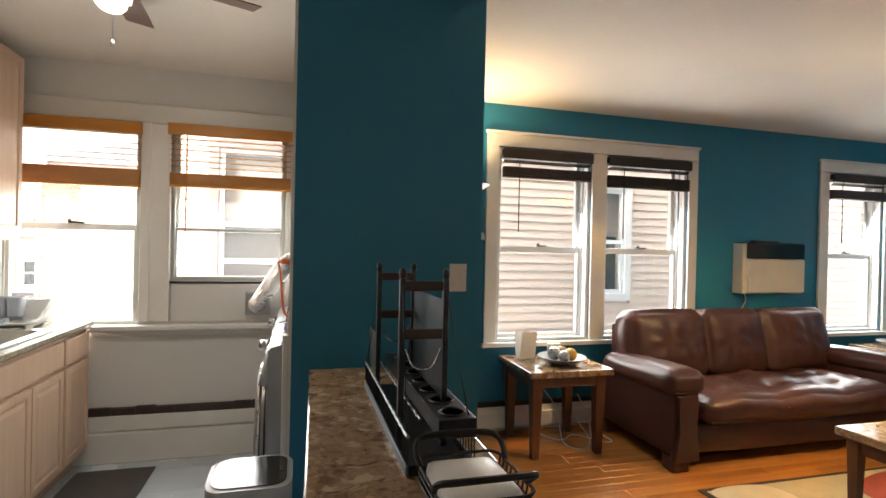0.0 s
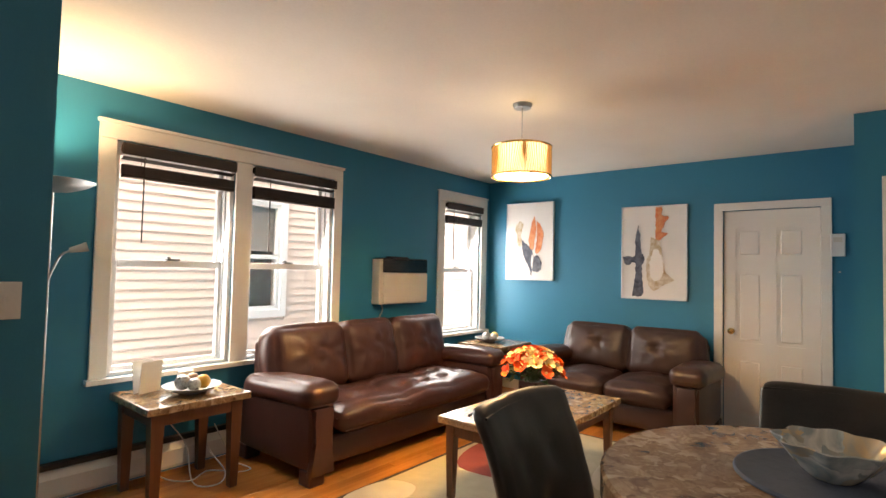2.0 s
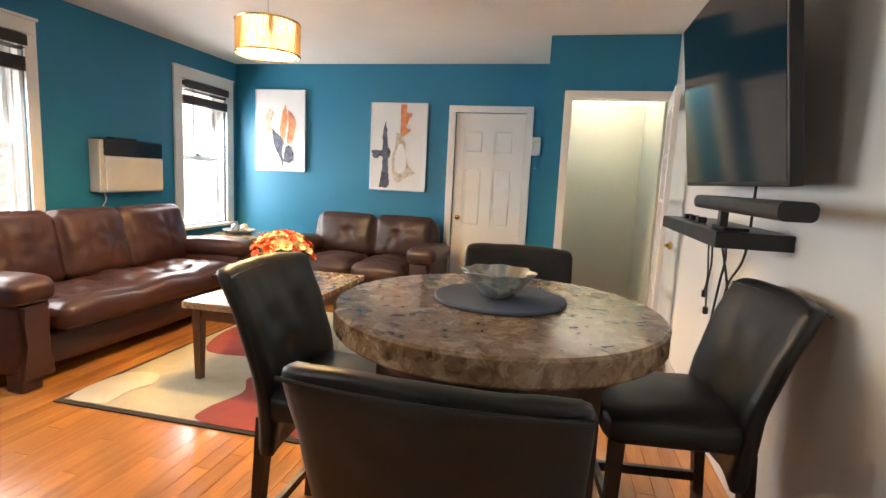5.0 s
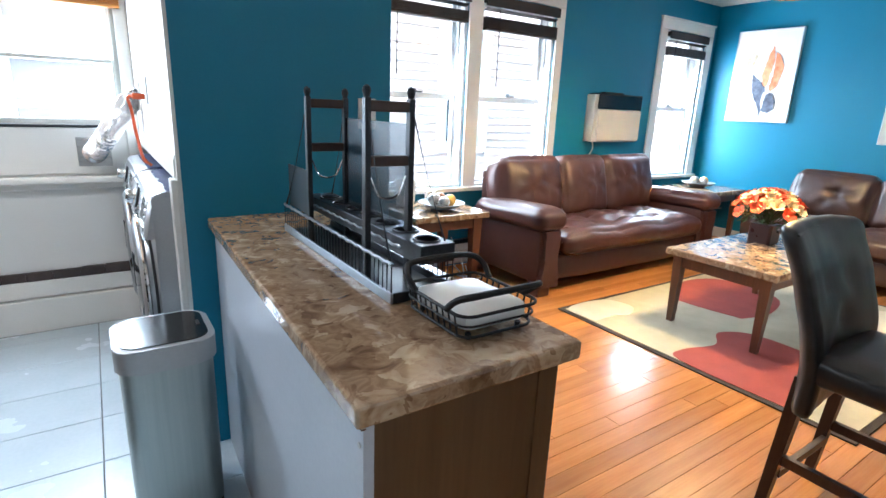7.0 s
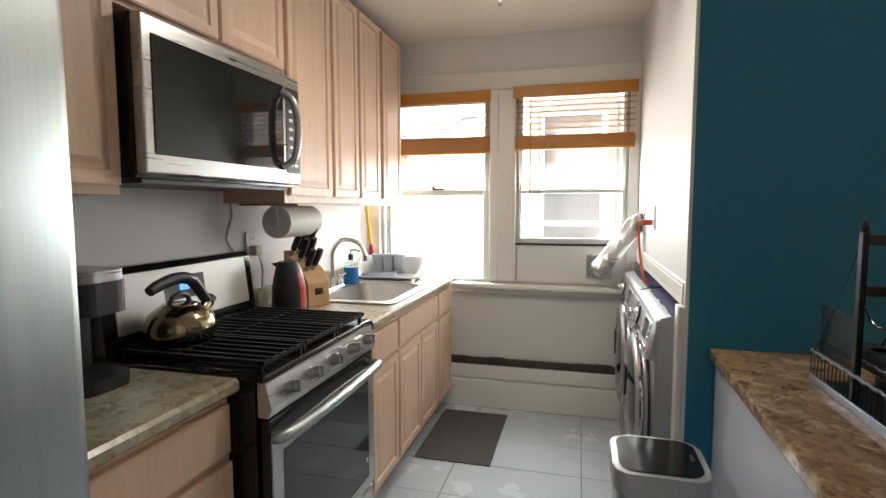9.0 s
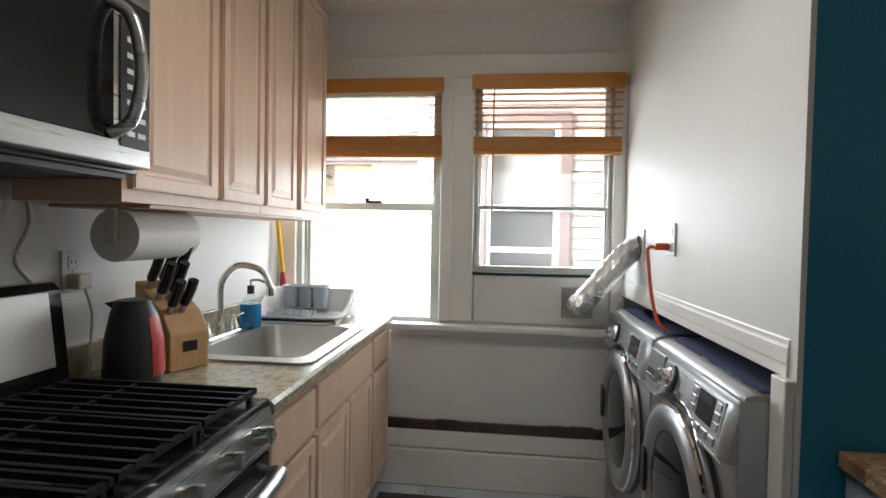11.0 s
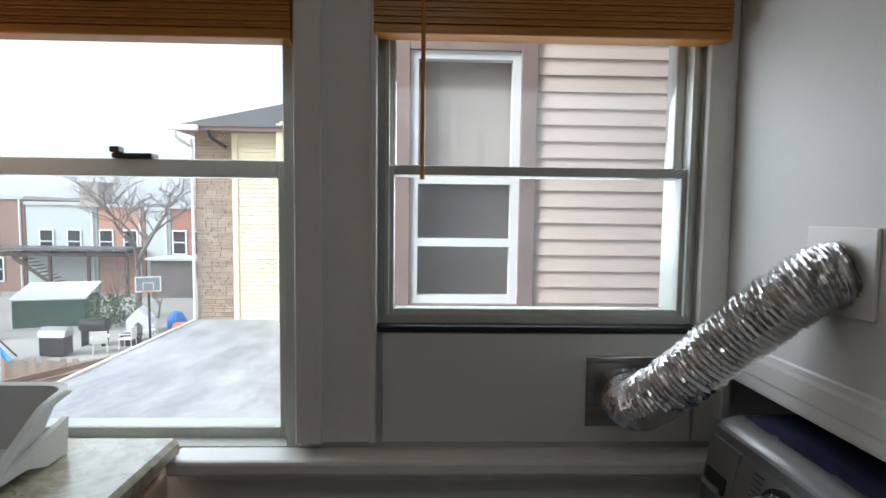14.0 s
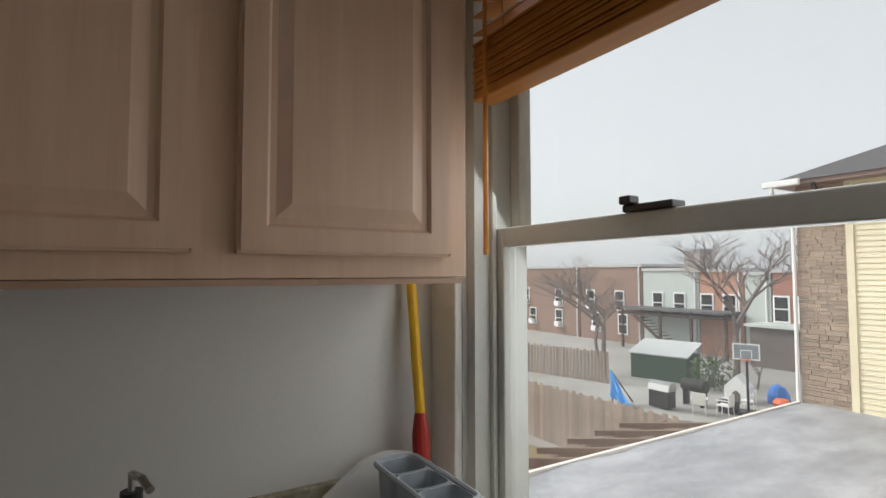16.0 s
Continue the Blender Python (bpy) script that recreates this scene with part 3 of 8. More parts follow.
def blind(label, x0, x1, z_top, z_bot, mat, slats, wand, gap, rail=0.075, lean=-18):
    """A part-raised wooden blind: valance, slats, a stacked bottom and a wand."""
    t = thing("window_blind", label, "blind")
    y = N - 0.045
    part("valance", box(x0, x1, y - 0.012, y + 0.003, z_top - 0.075, z_top, 0.003), mat, t)
    part("head_rail", box(x0 + 0.01, x1 - 0.01, y + 0.004, y + 0.05, z_top - 0.05, z_top - 0.005), mat, t)
    for k in range(slats):
        z = z_top - 0.095 - gap * k
        m = Matrix.Translation(((x0 + x1) / 2, y + 0.025, z)) @ pose(0, 0, 0, lean, 0, 0)
        part("slat", box(-(x1 - x0) / 2 + 0.012, (x1 - x0) / 2 - 0.012, -0.024, 0.024, -0.0015, 0.0015, m=m), mat, t)
    n = max(3, int(rail / 0.008))
    for k in range(n):
        z = z_bot + 0.022 + k * (rail - 0.022) / n
        j = 0.002 * math.sin(k * 2.3)
        part("stacked_slat", box(x0 + 0.012, x1 - 0.012, y + 0.001 + j, y + 0.049 + j, z, z + 0.0045), mat, t)
    part("bottom_rail", box(x0 + 0.012, x1 - 0.012, y, y + 0.05, z_bot, z_bot + 0.02, 0.004), mat, t)
    for q in (0.15, 0.85):
        xx = x0 + (x1 - x0) * q
        part("ladder_cord", cyl((xx, y + 0.001, z_bot + 0.01), (xx, y + 0.001, z_top - 0.06), 0.0012, n=6), mat, t)
    part("wand", cyl((x0 + wand, y - 0.016, z_bot - (0.42 if mat is not HONEY_BLIND else 0.30)), (x0 + wand, y - 0.016, z_top - 0.08), 0.005, 0.004, n=8), DARK_BLIND if mat is not HONEY_BLIND else mat, t)
    return t


blind("honey wood blind half raised in the kitchen window", -0.975, -0.258, 2.165, 1.752, HONEY_BLIND, 6, 0.075, 0.036, rail=0.115, lean=13)
blind("honey wood blind half raised over the short window", -0.110, 0.665, 2.178, 1.768, HONEY_BLIND, 6, 0.115, 0.036, rail=0.092, lean=2)
blind("dark wood blind raised high in the living room window", 2.21, 2.985, 2.185, 1.965, DARK_BLIND, 1, 0.13, 0.03, rail=0.085)
blind("dark wood blind raised high beside the sofa", 3.135, 3.935, 2.185, 1.935, DARK_BLIND, 1, 0.13, 0.03, rail=0.10)
blind("dark wood blind raised high in the corner window", 5.53, 6.23, 2.185, 1.95, DARK_BLIND, 1, 0.10, 0.03, rail=0.09)

# ---- doors ----
def panel_door(name, w, h, label, m):
    """A six-panel door: slab, raised panels sunk into it, knob."""
    t = thing(name, label, "door", m, kind="structure")
    bm = bmesh.new()
    rows = [(0.14, 0.66), (0.80, 1.46), (1.58, 1.86)]
    cols = [(0.10, w / 2 - 0.05), (w / 2 + 0.05, w - 0.10)]
    zs, xs = [0.0, *[z for r in rows for z in r], h], [0.0, *[x for c in cols for x in c], w]
    for k in range(0, len(zs), 2):
        box(0, w, -0.018, 0.018, zs[k], zs[k + 1], bm=bm)
    for k in range(0, len(xs), 2):
        for a, b in rows:
            box(xs[k], xs[k + 1], -0.018, 0.018, a, b, bm=bm)
    part("slab", bm, DOOR_WHITE, t)
    for a, b in rows:
        for c, d in cols:
            bm = box(c, d, -0.009, 0.009, a, b)
            box(c + 0.03, d - 0.03, -0.015, 0.015, a + 0.03, b - 0.03, 0.008, 1, bm=bm)
            part("panel", bm, DOOR_WHITE, t)
    part("knob", lathe([(0.0, -0.075), (0.022, -0.072), (0.029, -0.058), (0.022, -0.044), (0.010, -0.036), (0.010, -0.024), (0.026, -0.019), (0.026, -0.016)], 16), BRASS, t, "polished brass knob").matrix_local = pose(0.065, 0, 0.90, -90, 0, 0)
    return t


panel_door("door_1", 0.74, 2.02, "closed white six-panel door with a brass knob", pose(XE + 0.03, 1.525, 0.005, 0, 0, -90))
t = thing("trim_door", "white painted casing round the panel door", "trim", kind="structure")
for a, b, c, d in ((1.53, 1.605, 0, 2.03), (0.705, 0.78, 0, 2.03), (0.705, 1.605, 2.03, 2.10)):
    part("board", box(XE - 0.02, XE, a, b, c, d, 0.004), TRIM, t)
t = thing("trim_hall", "white painted casing round the hall opening", "trim", kind="structure")
part("board", box(ALC - 0.018, ALC, 0.335, 0.40, 0, 2.03, 0.003), TRIM, t)
part("board", box(ALC - 0.018, ALC, YS, 0.40, 2.03, 2.09, 0.003), TRIM, t)
part("jamb", box(ALC, ALC + 0.12, 0.35, 0.372, 0, 2.03), TRIM, t)
part("jamb_head", box(ALC, ALC + 0.12, YS, 0.372, 2.03, 2.07), TRIM, t)
# french door, standing open against the television wall
t = thing("door_2", "white glazed French door standing open against the wall", "door", pose(5.385, -0.425, 0.01, 0, 0, 180 - 7), kind="structure")
w, h = 0.74, 2.0
part("stile", box(0, 0.10, -0.018, 0.018, 0, h, 0.003), DOOR_WHITE, t)
part("stile", box(w - 0.10, w, -0.018, 0.018, 0, h, 0.003), DOOR_WHITE, t)
part("top_rail", box(0.10, w - 0.10, -0.017, 0.017, h - 0.11, h, 0.003), DOOR_WHITE, t)
part("bottom_rail", box(0.10, w - 0.10, -0.017, 0.017, 0, 0.22, 0.003), DOOR_WHITE, t)
for k in range(1, 3):
    x = 0.10 + (w - 0.2) * k / 3
    part("muntin", box(x - 0.011, x + 0.011, -0.014, 0.014, 0.22, h - 0.11), DOOR_WHITE, t)
for k in range(1, 5):
    z = 0.22 + (h - 0.33) * k / 5
    part("muntin", box(0.10, w - 0.10, -0.0135, 0.0135, z - 0.011, z + 0.011), DOOR_WHITE, t)
part("pane", box(0.10, w - 0.10, -0.002, 0.002, 0.22, h - 0.11), PANE, t)
part("knob", lathe([(0.0, -0.075), (0.022, -0.072), (0.029, -0.058), (0.022, -0.044), (0.010, -0.036), (0.010, -0.024), (0.026, -0.019)], 16), BRASS, t, "brass knob").matrix_local = pose(w - 0.06, 0, 0.92, 90, 0, 0)

# ---- kitchen ----
CF = -0.545          # front of the base cabinets
UF = -0.85           # front of the wall cabinets


def raised_door(w, h, d=0.02):
    """A raised-panel cabinet door in its own plane: x to 0 (front at +x), y to w, z to h."""
    bm = box(0, d, 0, w, 0, h)
    f = max(bm.faces, key=lambda q: q.calc_center_median().x)
    for inset, deep in ((0.006, 0.0), (0.045, 0.0), (0.007, -0.007), (0.012, 0.0), (0.028, 0.007)):
        if min(w, h) < 0.22 and inset == 0.045:
            inset = 0.03
        bmesh.ops.inset_region(bm, faces=[f], thickness=inset, depth=deep)
    es = [e for e in bm.edges if all(abs(v.co.x - d) < 1e-4 for v in e.verts) and (all(v.co.y in (0, w) for v in e.verts) or all(v.co.z in (0, h) for v in e.verts))]
    bmesh.ops.bevel(bm, geom=es, offset=0.004, segments=2, affect="EDGES")
    return bm


def cabinet(label, x0, x1, y0, y1, z0, z1, fronts, group, body=None):
    """A cabinet unit; fronts are (kind, y0, y1, z0, z1) on its +x side."""
    t = thing("cabinet", label, "cabinet", pose(x1, y0, z0), group)
    part("body", box(x0 - x1, 0, 0.0, y1 - y0, 0, body or z1 - z0, 0.002), MAPLE, t)
    if body:
        part("face_frame", box(-0.02, 0, 0.0, y1 - y0, body, z1 - z0), MAPLE, t)
    for kind, a, b, c, d in fronts:
        if kind == "door":
            o = part("door", raised_door(b - a, d - c), MAPLE, t)
        else:
            o = part("drawer_front", box(0, 0.02, 0, b - a, 0, d - c, 0.006), MAPLE, t)
        o.matrix_local = Matrix.Translation((0.001, a - y0, c - z0))
    return t


G1, G2 = "kitchen base cabinets", "kitchen wall cabinets"
cabinet("pale maple base cabinet with a drawer over a door", XW, CF - 0.095, 1.40, 1.925, 0.10, 0.868, [("drawer", 1.42, 1.91, 0.70, 0.845), ("door", 1.42, 1.66, 0.13, 0.675), ("door", 1.675, 1.91, 0.13, 0.675)], G1)
cabinet("narrow pale maple base cabinet beside the stove", XW, CF, 2.705, 3.055, 0.10, 0.868, [("drawer", 2.72, 3.045, 0.70, 0.845), ("door", 2.72, 3.045, 0.13, 0.68)], G1)
cabinet("pale maple sink cabinet with a false drawer and two doors", XW, CF, 3.057, 3.79, 0.10, 0.868, [("drawer", 3.07, 3.78, 0.70, 0.845), ("door", 3.07, 3.42, 0.13, 0.68), ("door", 3.43, 3.78, 0.13, 0.68)], G1, 0.60)
cabinet("narrow pale maple base cabinet under the window", XW, CF, 3.792, 4.14, 0.10, 0.868, [("drawer", 3.805, 4.13, 0.70, 0.845), ("door", 3.805, 4.13, 0.13, 0.68)], G1)
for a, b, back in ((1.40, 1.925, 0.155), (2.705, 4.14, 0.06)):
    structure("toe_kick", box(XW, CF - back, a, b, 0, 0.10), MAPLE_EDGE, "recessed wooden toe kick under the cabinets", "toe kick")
TOP = 2.475
cabinet("tall pale maple wall cabinet beside the microwave", XW, UF - 0.02, 1.25, 1.82, 1.43, TOP, [("door", 1.26, 1.525, 1.455, TOP - 0.02), ("door", 1.54, 1.81, 1.455, TOP - 0.02)], G2)
cabinet("short pale maple wall cabinet above the microwave", XW, UF - 0.02, 1.822, 2.62, 1.935, TOP, [("door", 1.835, 2.215, 1.95, TOP - 0.02), ("door", 2.23, 2.61, 1.95, TOP - 0.02)], G2)
cabinet("tall pale maple wall cabinet with two raised-panel doors", XW, UF - 0.02, 2.622, 3.357, 1.412, TOP, [("door", 2.64, 3.02, 1.445, TOP - 0.02), ("door", 3.05, 3.34, 1.445, TOP - 0.02)], G2)
cabinet("tall pale maple wall cabinet beside the window", XW, UF - 0.02, 3.359, 4.075, 1.412, TOP, [("door", 3.37, 3.655, 1.445, TOP - 0.02), ("door", 3.708, 4.032, 1.445, TOP - 0.02)], G2)
structure("trim_cabinet_edge", box(XW + 0.002, UF - 0.022, 2.727, 4.073, 1.402, 1.411), MAPLE_EDGE, "raw wooden lower edge of the wall cabinets", "trim")

# worktops
t = thing("worktop", "speckled beige laminate worktop with an inset steel sink", "worktop", pose(0, 0, 0))
bm = bmesh.new()
SX0, SX1, SY0, SY1 = -1.00, -0.60, 3.10, 3.72
prof = [(XW, 0.87), (CF + 0.025, 0.87), (CF + 0.035, 0.88), (CF + 0.035, 0.902), (CF + 0.025, 0.912), (XW, 0.912)]
prism(prof, "y", 2.703, SY0, bm=bm)
prism(prof, "y", SY1, 4.15, bm=bm)
prism([(SX1, 0.87), *prof[1:5], (SX1, 0.912)], "y", SY0, SY1, bm=bm)
box(XW, SX0, SY0, SY1, 0.87, 0.912, bm=bm)
part("slab", bm, LAMINATE, t)
part("backsplash", box(XW, XW + 0.02, 2.703, 4.05, 0.912, 1.005, 0.004), LAMINATE, t)
t = thing("worktop", "short olive-beige laminate worktop beside the stove", "worktop")
part("slab", prism([(x - 0.09 if x > XW else x, z) for x, z in prof], "y", 1.40, 1.927), LAMINATE, t)

# sink and tap
t = thing("kitchen_sink", "stainless steel drop-in sink with one deep bowl", "sink", pose(-0.80, 3.41, 0.914))
bm = bmesh.new()
outer, rim, low, bot = rounded(0.56, 0.72, 0.05, 4), rounded(0.40, 0.60, 0.06, 4), rounded(0.37, 0.57, 0.07, 4), rounded(0.30, 0.50, 0.06, 4)
dx = (SX0 + SX1) / 2 + 0.80
rings = []
for pts, z, o in ((outer, 0.0, -0.03), (outer, 0.006, -0.03), (rim, 0.006, dx), (rim, -0.002, dx), (low, -0.15, dx), (bot, -0.17, dx)):
    rings.append([bm.verts.new((p[0] + o, p[1], z)) for p in pts])
for a, b in zip(rings, rings[1:]):
    for k in range(len(a)):
        bm.faces.new((a[k], a[(k + 1) % len(a)], b[(k + 1) % len(a)], b[k]))
bm.faces.new(rings[-1])
part("bowl", bm, material("satin_sink_steel", (0.56, 0.55, 0.52), (0.66, 0.65, 0.62), rough=0.40, metal=1.0, scale=4, fine=70, stretch=(1, 20, 1), bump=0.02), t, smooth=True)
part("drain", lathe([(0.0, -0.168), (0.04, -0.168), (0.045, -0.165), (0.048, -0.1695)], 20, (dx, 0, 0)), CHROME, t)
t = thing("faucet", "chrome gooseneck faucet with two lever handles", "faucet", pose(-1.055, 3.40, 0.92))
part("deck_plate", box(-0.028, 0.028, -0.13, 0.13, 0, 0.016, 0.008), CHROME, t)
part("spout", tube(bend([(0, 0, 0.01), (0, 0, 0.12), (0.005, 0, 0.22), (0.06, 0.012, 0.285), (0.15, 0.028, 0.27), (0.187, 0.034, 0.21), (0.19, 0.035, 0.19)], 7), 0.0125, 12), CHROME, t, smooth=True)
part("spout_base", cyl((0, 0, 0.012), (0, 0, 0.06), 0.022, 0.015, 20), CHROME, t)
part("aerator", cyl((0.19, 0.035, 0.165), (0.19, 0.035, 0.195), 0.015, n=16), CHROME, t)
for s in (-1, 1):
    h = part("handle", lathe([(0.024, 0.012), (0.022, 0.03), (0.014, 0.05), (0.012, 0.07), (0.0, 0.075)], 18, (0, 0.10 * s, 0)), CHROME, t, smooth=True)
    part("lever", tube([(0, 0.10 * s, 0.062), (0.012, 0.13 * s, 0.070), (0.02, 0.17 * s, 0.078)], 0.007, 8), CHROME, h)

# stove
t = thing("stove", "stainless steel gas stove with black iron grates", "stove", pose(CF + 0.0, 1.93, 0))
W, D = 0.77, 0.62
part("body", box(-D, -0.01, 0.003, W - 0.003, 0.03, 0.90, 0.004), BLACK_ENAMEL, t)
for y in (0.05, W - 0.05):
    for x in (-D + 0.06, -0.08):
        part("foot", cyl((x, y, 0), (x, y, 0.035), 0.018, n=10), BLACK_PLASTIC, t)
part("cooktop", box(-D + 0.02, 0.025, 0.0, W, 0.90, 0.922, 0.006), BLACK_ENAMEL, t)
part("control_panel", prism([(0.0, 0.80), (0.032, 0.80), (0.045, 0.825), (0.026, 0.90), (0.0, 0.90)], "y", 0.002, W - 0.002), STEEL, t)
for k in range(5):
    y = 0.10 + k * (W - 0.20) / 4
    kb = part("knob", cyl((0.034, y, 0.858), (0.072, y, 0.868), 0.022, 0.018, 18), STEEL, t)
    part("knob_grip", box(0.066, 0.082, y - 0.006, y + 0.006, 0.848, 0.886, 0.002), STEEL, kb)
d = part("oven_door", box(0.0, 0.030, 0.010, W - 0.010, 0.22, 0.79, 0.004), BLACK_ENAMEL, t)
part("door_skin", box(0.0302, 0.0352, 0.012, W - 0.012, 0.222, 0.735, 0.002), STEEL, d, "brushed steel door face")
part("door_window", box(0.0355, 0.037, 0.07, W - 0.07, 0.27, 0.68), DARK_GLASS, d)
part("handle", tube(bend([(0.035, 0.02, 0.735), (0.075, 0.06, 0.745), (0.092, W / 2, 0.75), (0.075, W - 0.06, 0.745), (0.035, W - 0.02, 0.735)], 8), 0.018, 14), FRIDGE_STEEL, d, smooth=True)
part("badge", box(0.0355, 0.038, W - 0.10, W - 0.085, 0.34, 0.36, 0.001), WHITE_PLASTIC, d)
part("storage_drawer", box(0.0, 0.03, 0.012, W - 0.012, 0.05, 0.205, 0.005), STEEL, t)
b = part("back_panel", prism([(-D, 0.90), (-D + 0.085, 0.90), (-D + 0.085, 0.97), (-D + 0.06, 1.18), (-D + 0.04, 1.20), (-D, 1.20)], "y", 0.004, W - 0.004), BLACK_ENAMEL, t)
part("steel_face", prism([(-D + 0.082, 0.985), (-D + 0.0875, 0.985), (-D + 0.0645, 1.178), (-D + 0.060, 1.178)], "y", 0.055, W - 0.045, bev=0.002), material("satin_silver_panel", (0.56, 0.55, 0.52), (0.64, 0.63, 0.60), rough=0.45, metal=0.45, scale=3), b)
part("display", prism([(-D + 0.077, 1.060), (-D + 0.0805, 1.060), (-D + 0.071, 1.145), (-D + 0.067, 1.145)], "y", 0.26, 0.46), BLACK_PLASTIC, b)
part("clock_digits", prism([(-D + 0.0770, 1.092), (-D + 0.0785, 1.092), (-D + 0.0755, 1.118), (-D + 0.074, 1.118)], "y", 0.33, 0.385), glow("blue_display", (0.08, 0.25, 1.0), 0.12), b)
for k in range(3):
    y0 = 0.03 + k * 0.24
    g = part("grate", box(-D + 0.11, 0.005, y0, y0 + 0.012, 0.944, 0.956), BLACK_IRON, t)
    for j in range(1, 6):
        y = y0 + j * 0.224 / 5
        part("bar", box(-D + 0.11, 0.005, y - 0.005, y + 0.005, 0.944, 0.956), BLACK_IRON, g)
    for x in (-D + 0.112, -D + 0.30, -0.008):
        part("cross_bar", box(x, x + 0.012, y0, y0 + 0.232, 0.9405, 0.9525), BLACK_IRON, g)
    for x in (-D + 0.12, -0.01):
        for y in (y0 + 0.006, y0 + 0.22):
            part("grate_foot", box(x - 0.006, x + 0.006, y - 0.006, y + 0.006, 0.921, 0.945), BLACK_IRON, g)
for x, y in ((-D + 0.20, 0.16), (-D + 0.20, 0.61), (-0.15, 0.16), (-0.15, 0.61), (-D / 2, 0.385)):
    part("burner", lathe([(0.05, 0.922), (0.05, 0.928), (0.034, 0.93), (0.034, 0.939), (0.0, 0.940)], 20, (x, y, 0)), BLACK_IRON, t)

# microwave
t = thing("microwave", "stainless steel over-the-stove microwave with black glass door", "microwave", pose(UF - 0.012, 1.825, 1.475))
MW, MH = 0.79, 0.435
part("case", box(-0.32, 0.04, 0.0, MW, 0.0, MH, 0.003), BLACK_ENAMEL, t)
d = part("door", box(0.041, 0.075, 0.002, MW - 0.002, 0.012, MH - 0.002, 0.005), STEEL, t)
part("door_window", box(0.0755, 0.078, 0.035, 0.665, 0.065, MH - 0.05, 0.001), DARK_GLASS, d)
part("control_strip", box(0.0755, 0.078, 0.685, MW - 0.01, 0.055, MH - 0.05, 0.001), BLACK_PLASTIC, d)
bm = bmesh.new()
for k in range(7):
    for j in range(2):
        box(0.078, 0.0785, 0.705 + j * 0.035, 0.73 + j * 0.035, 0.08 + k * 0.035, 0.092 + k * 0.035, bm=bm)
part("key_marks", bm, WHITE_PLASTIC, d)
part("handle", tube(bend([(0.078, 0.655, 0.075), (0.12, 0.668, 0.11), (0.135, 0.675, 0.21), (0.12, 0.668, 0.32), (0.078, 0.655, 0.36)], 8), 0.014, 12), STEEL, d, smooth=True)
part("vent_grille", box(-0.30, 0.03, 0.03, MW - 0.03, -0.012, 0.0), BLACK_PLASTIC, t)
part("maker_mark", box(0.0755, 0.0765, 0.36, 0.39, MH - 0.035, MH - 0.028), BLACK_PLASTIC, d)

# refrigerator
t = thing("refrigerator", "tall satin steel refrigerator with a rounded door edge", "refrigerator", pose(-0.50, 0.50, 0))
part("body", box(-0.66, -0.075, 0.0, 0.895, 0.03, 1.76, 0.004), BLACK_ENAMEL, t)
part("lower_door", prism([(-0.07, 0.002), (-0.012, 0.002), (0.0, 0.03), (0.004, 0.45), (0.0, 0.865), (-0.014, 0.888), (-0.07, 0.892)], "z", 0.06, 0.58), FRIDGE_STEEL, t, smooth=True)
part("upper_door", prism([(-0.07, 0.002), (-0.012, 0.002), (0.0, 0.03), (0.004, 0.45), (0.0, 0.865), (-0.014, 0.888), (-0.07, 0.892)], "z", 0.588, 1.755), FRIDGE_STEEL, t, smooth=True)
for a, b in ((0.30, 0.52), (0.65, 1.30)):
    part("handle", tube([(0.002, 0.06, a), (0.045, 0.06, a + 0.02), (0.045, 0.06, b - 0.02), (0.002, 0.06, b)], 0.012, 10), STEEL, t)
part("kick_grille", box(-0.62, -0.08, 0.02, 0.87, 0, 0.03), BLACK_PLASTIC, t)


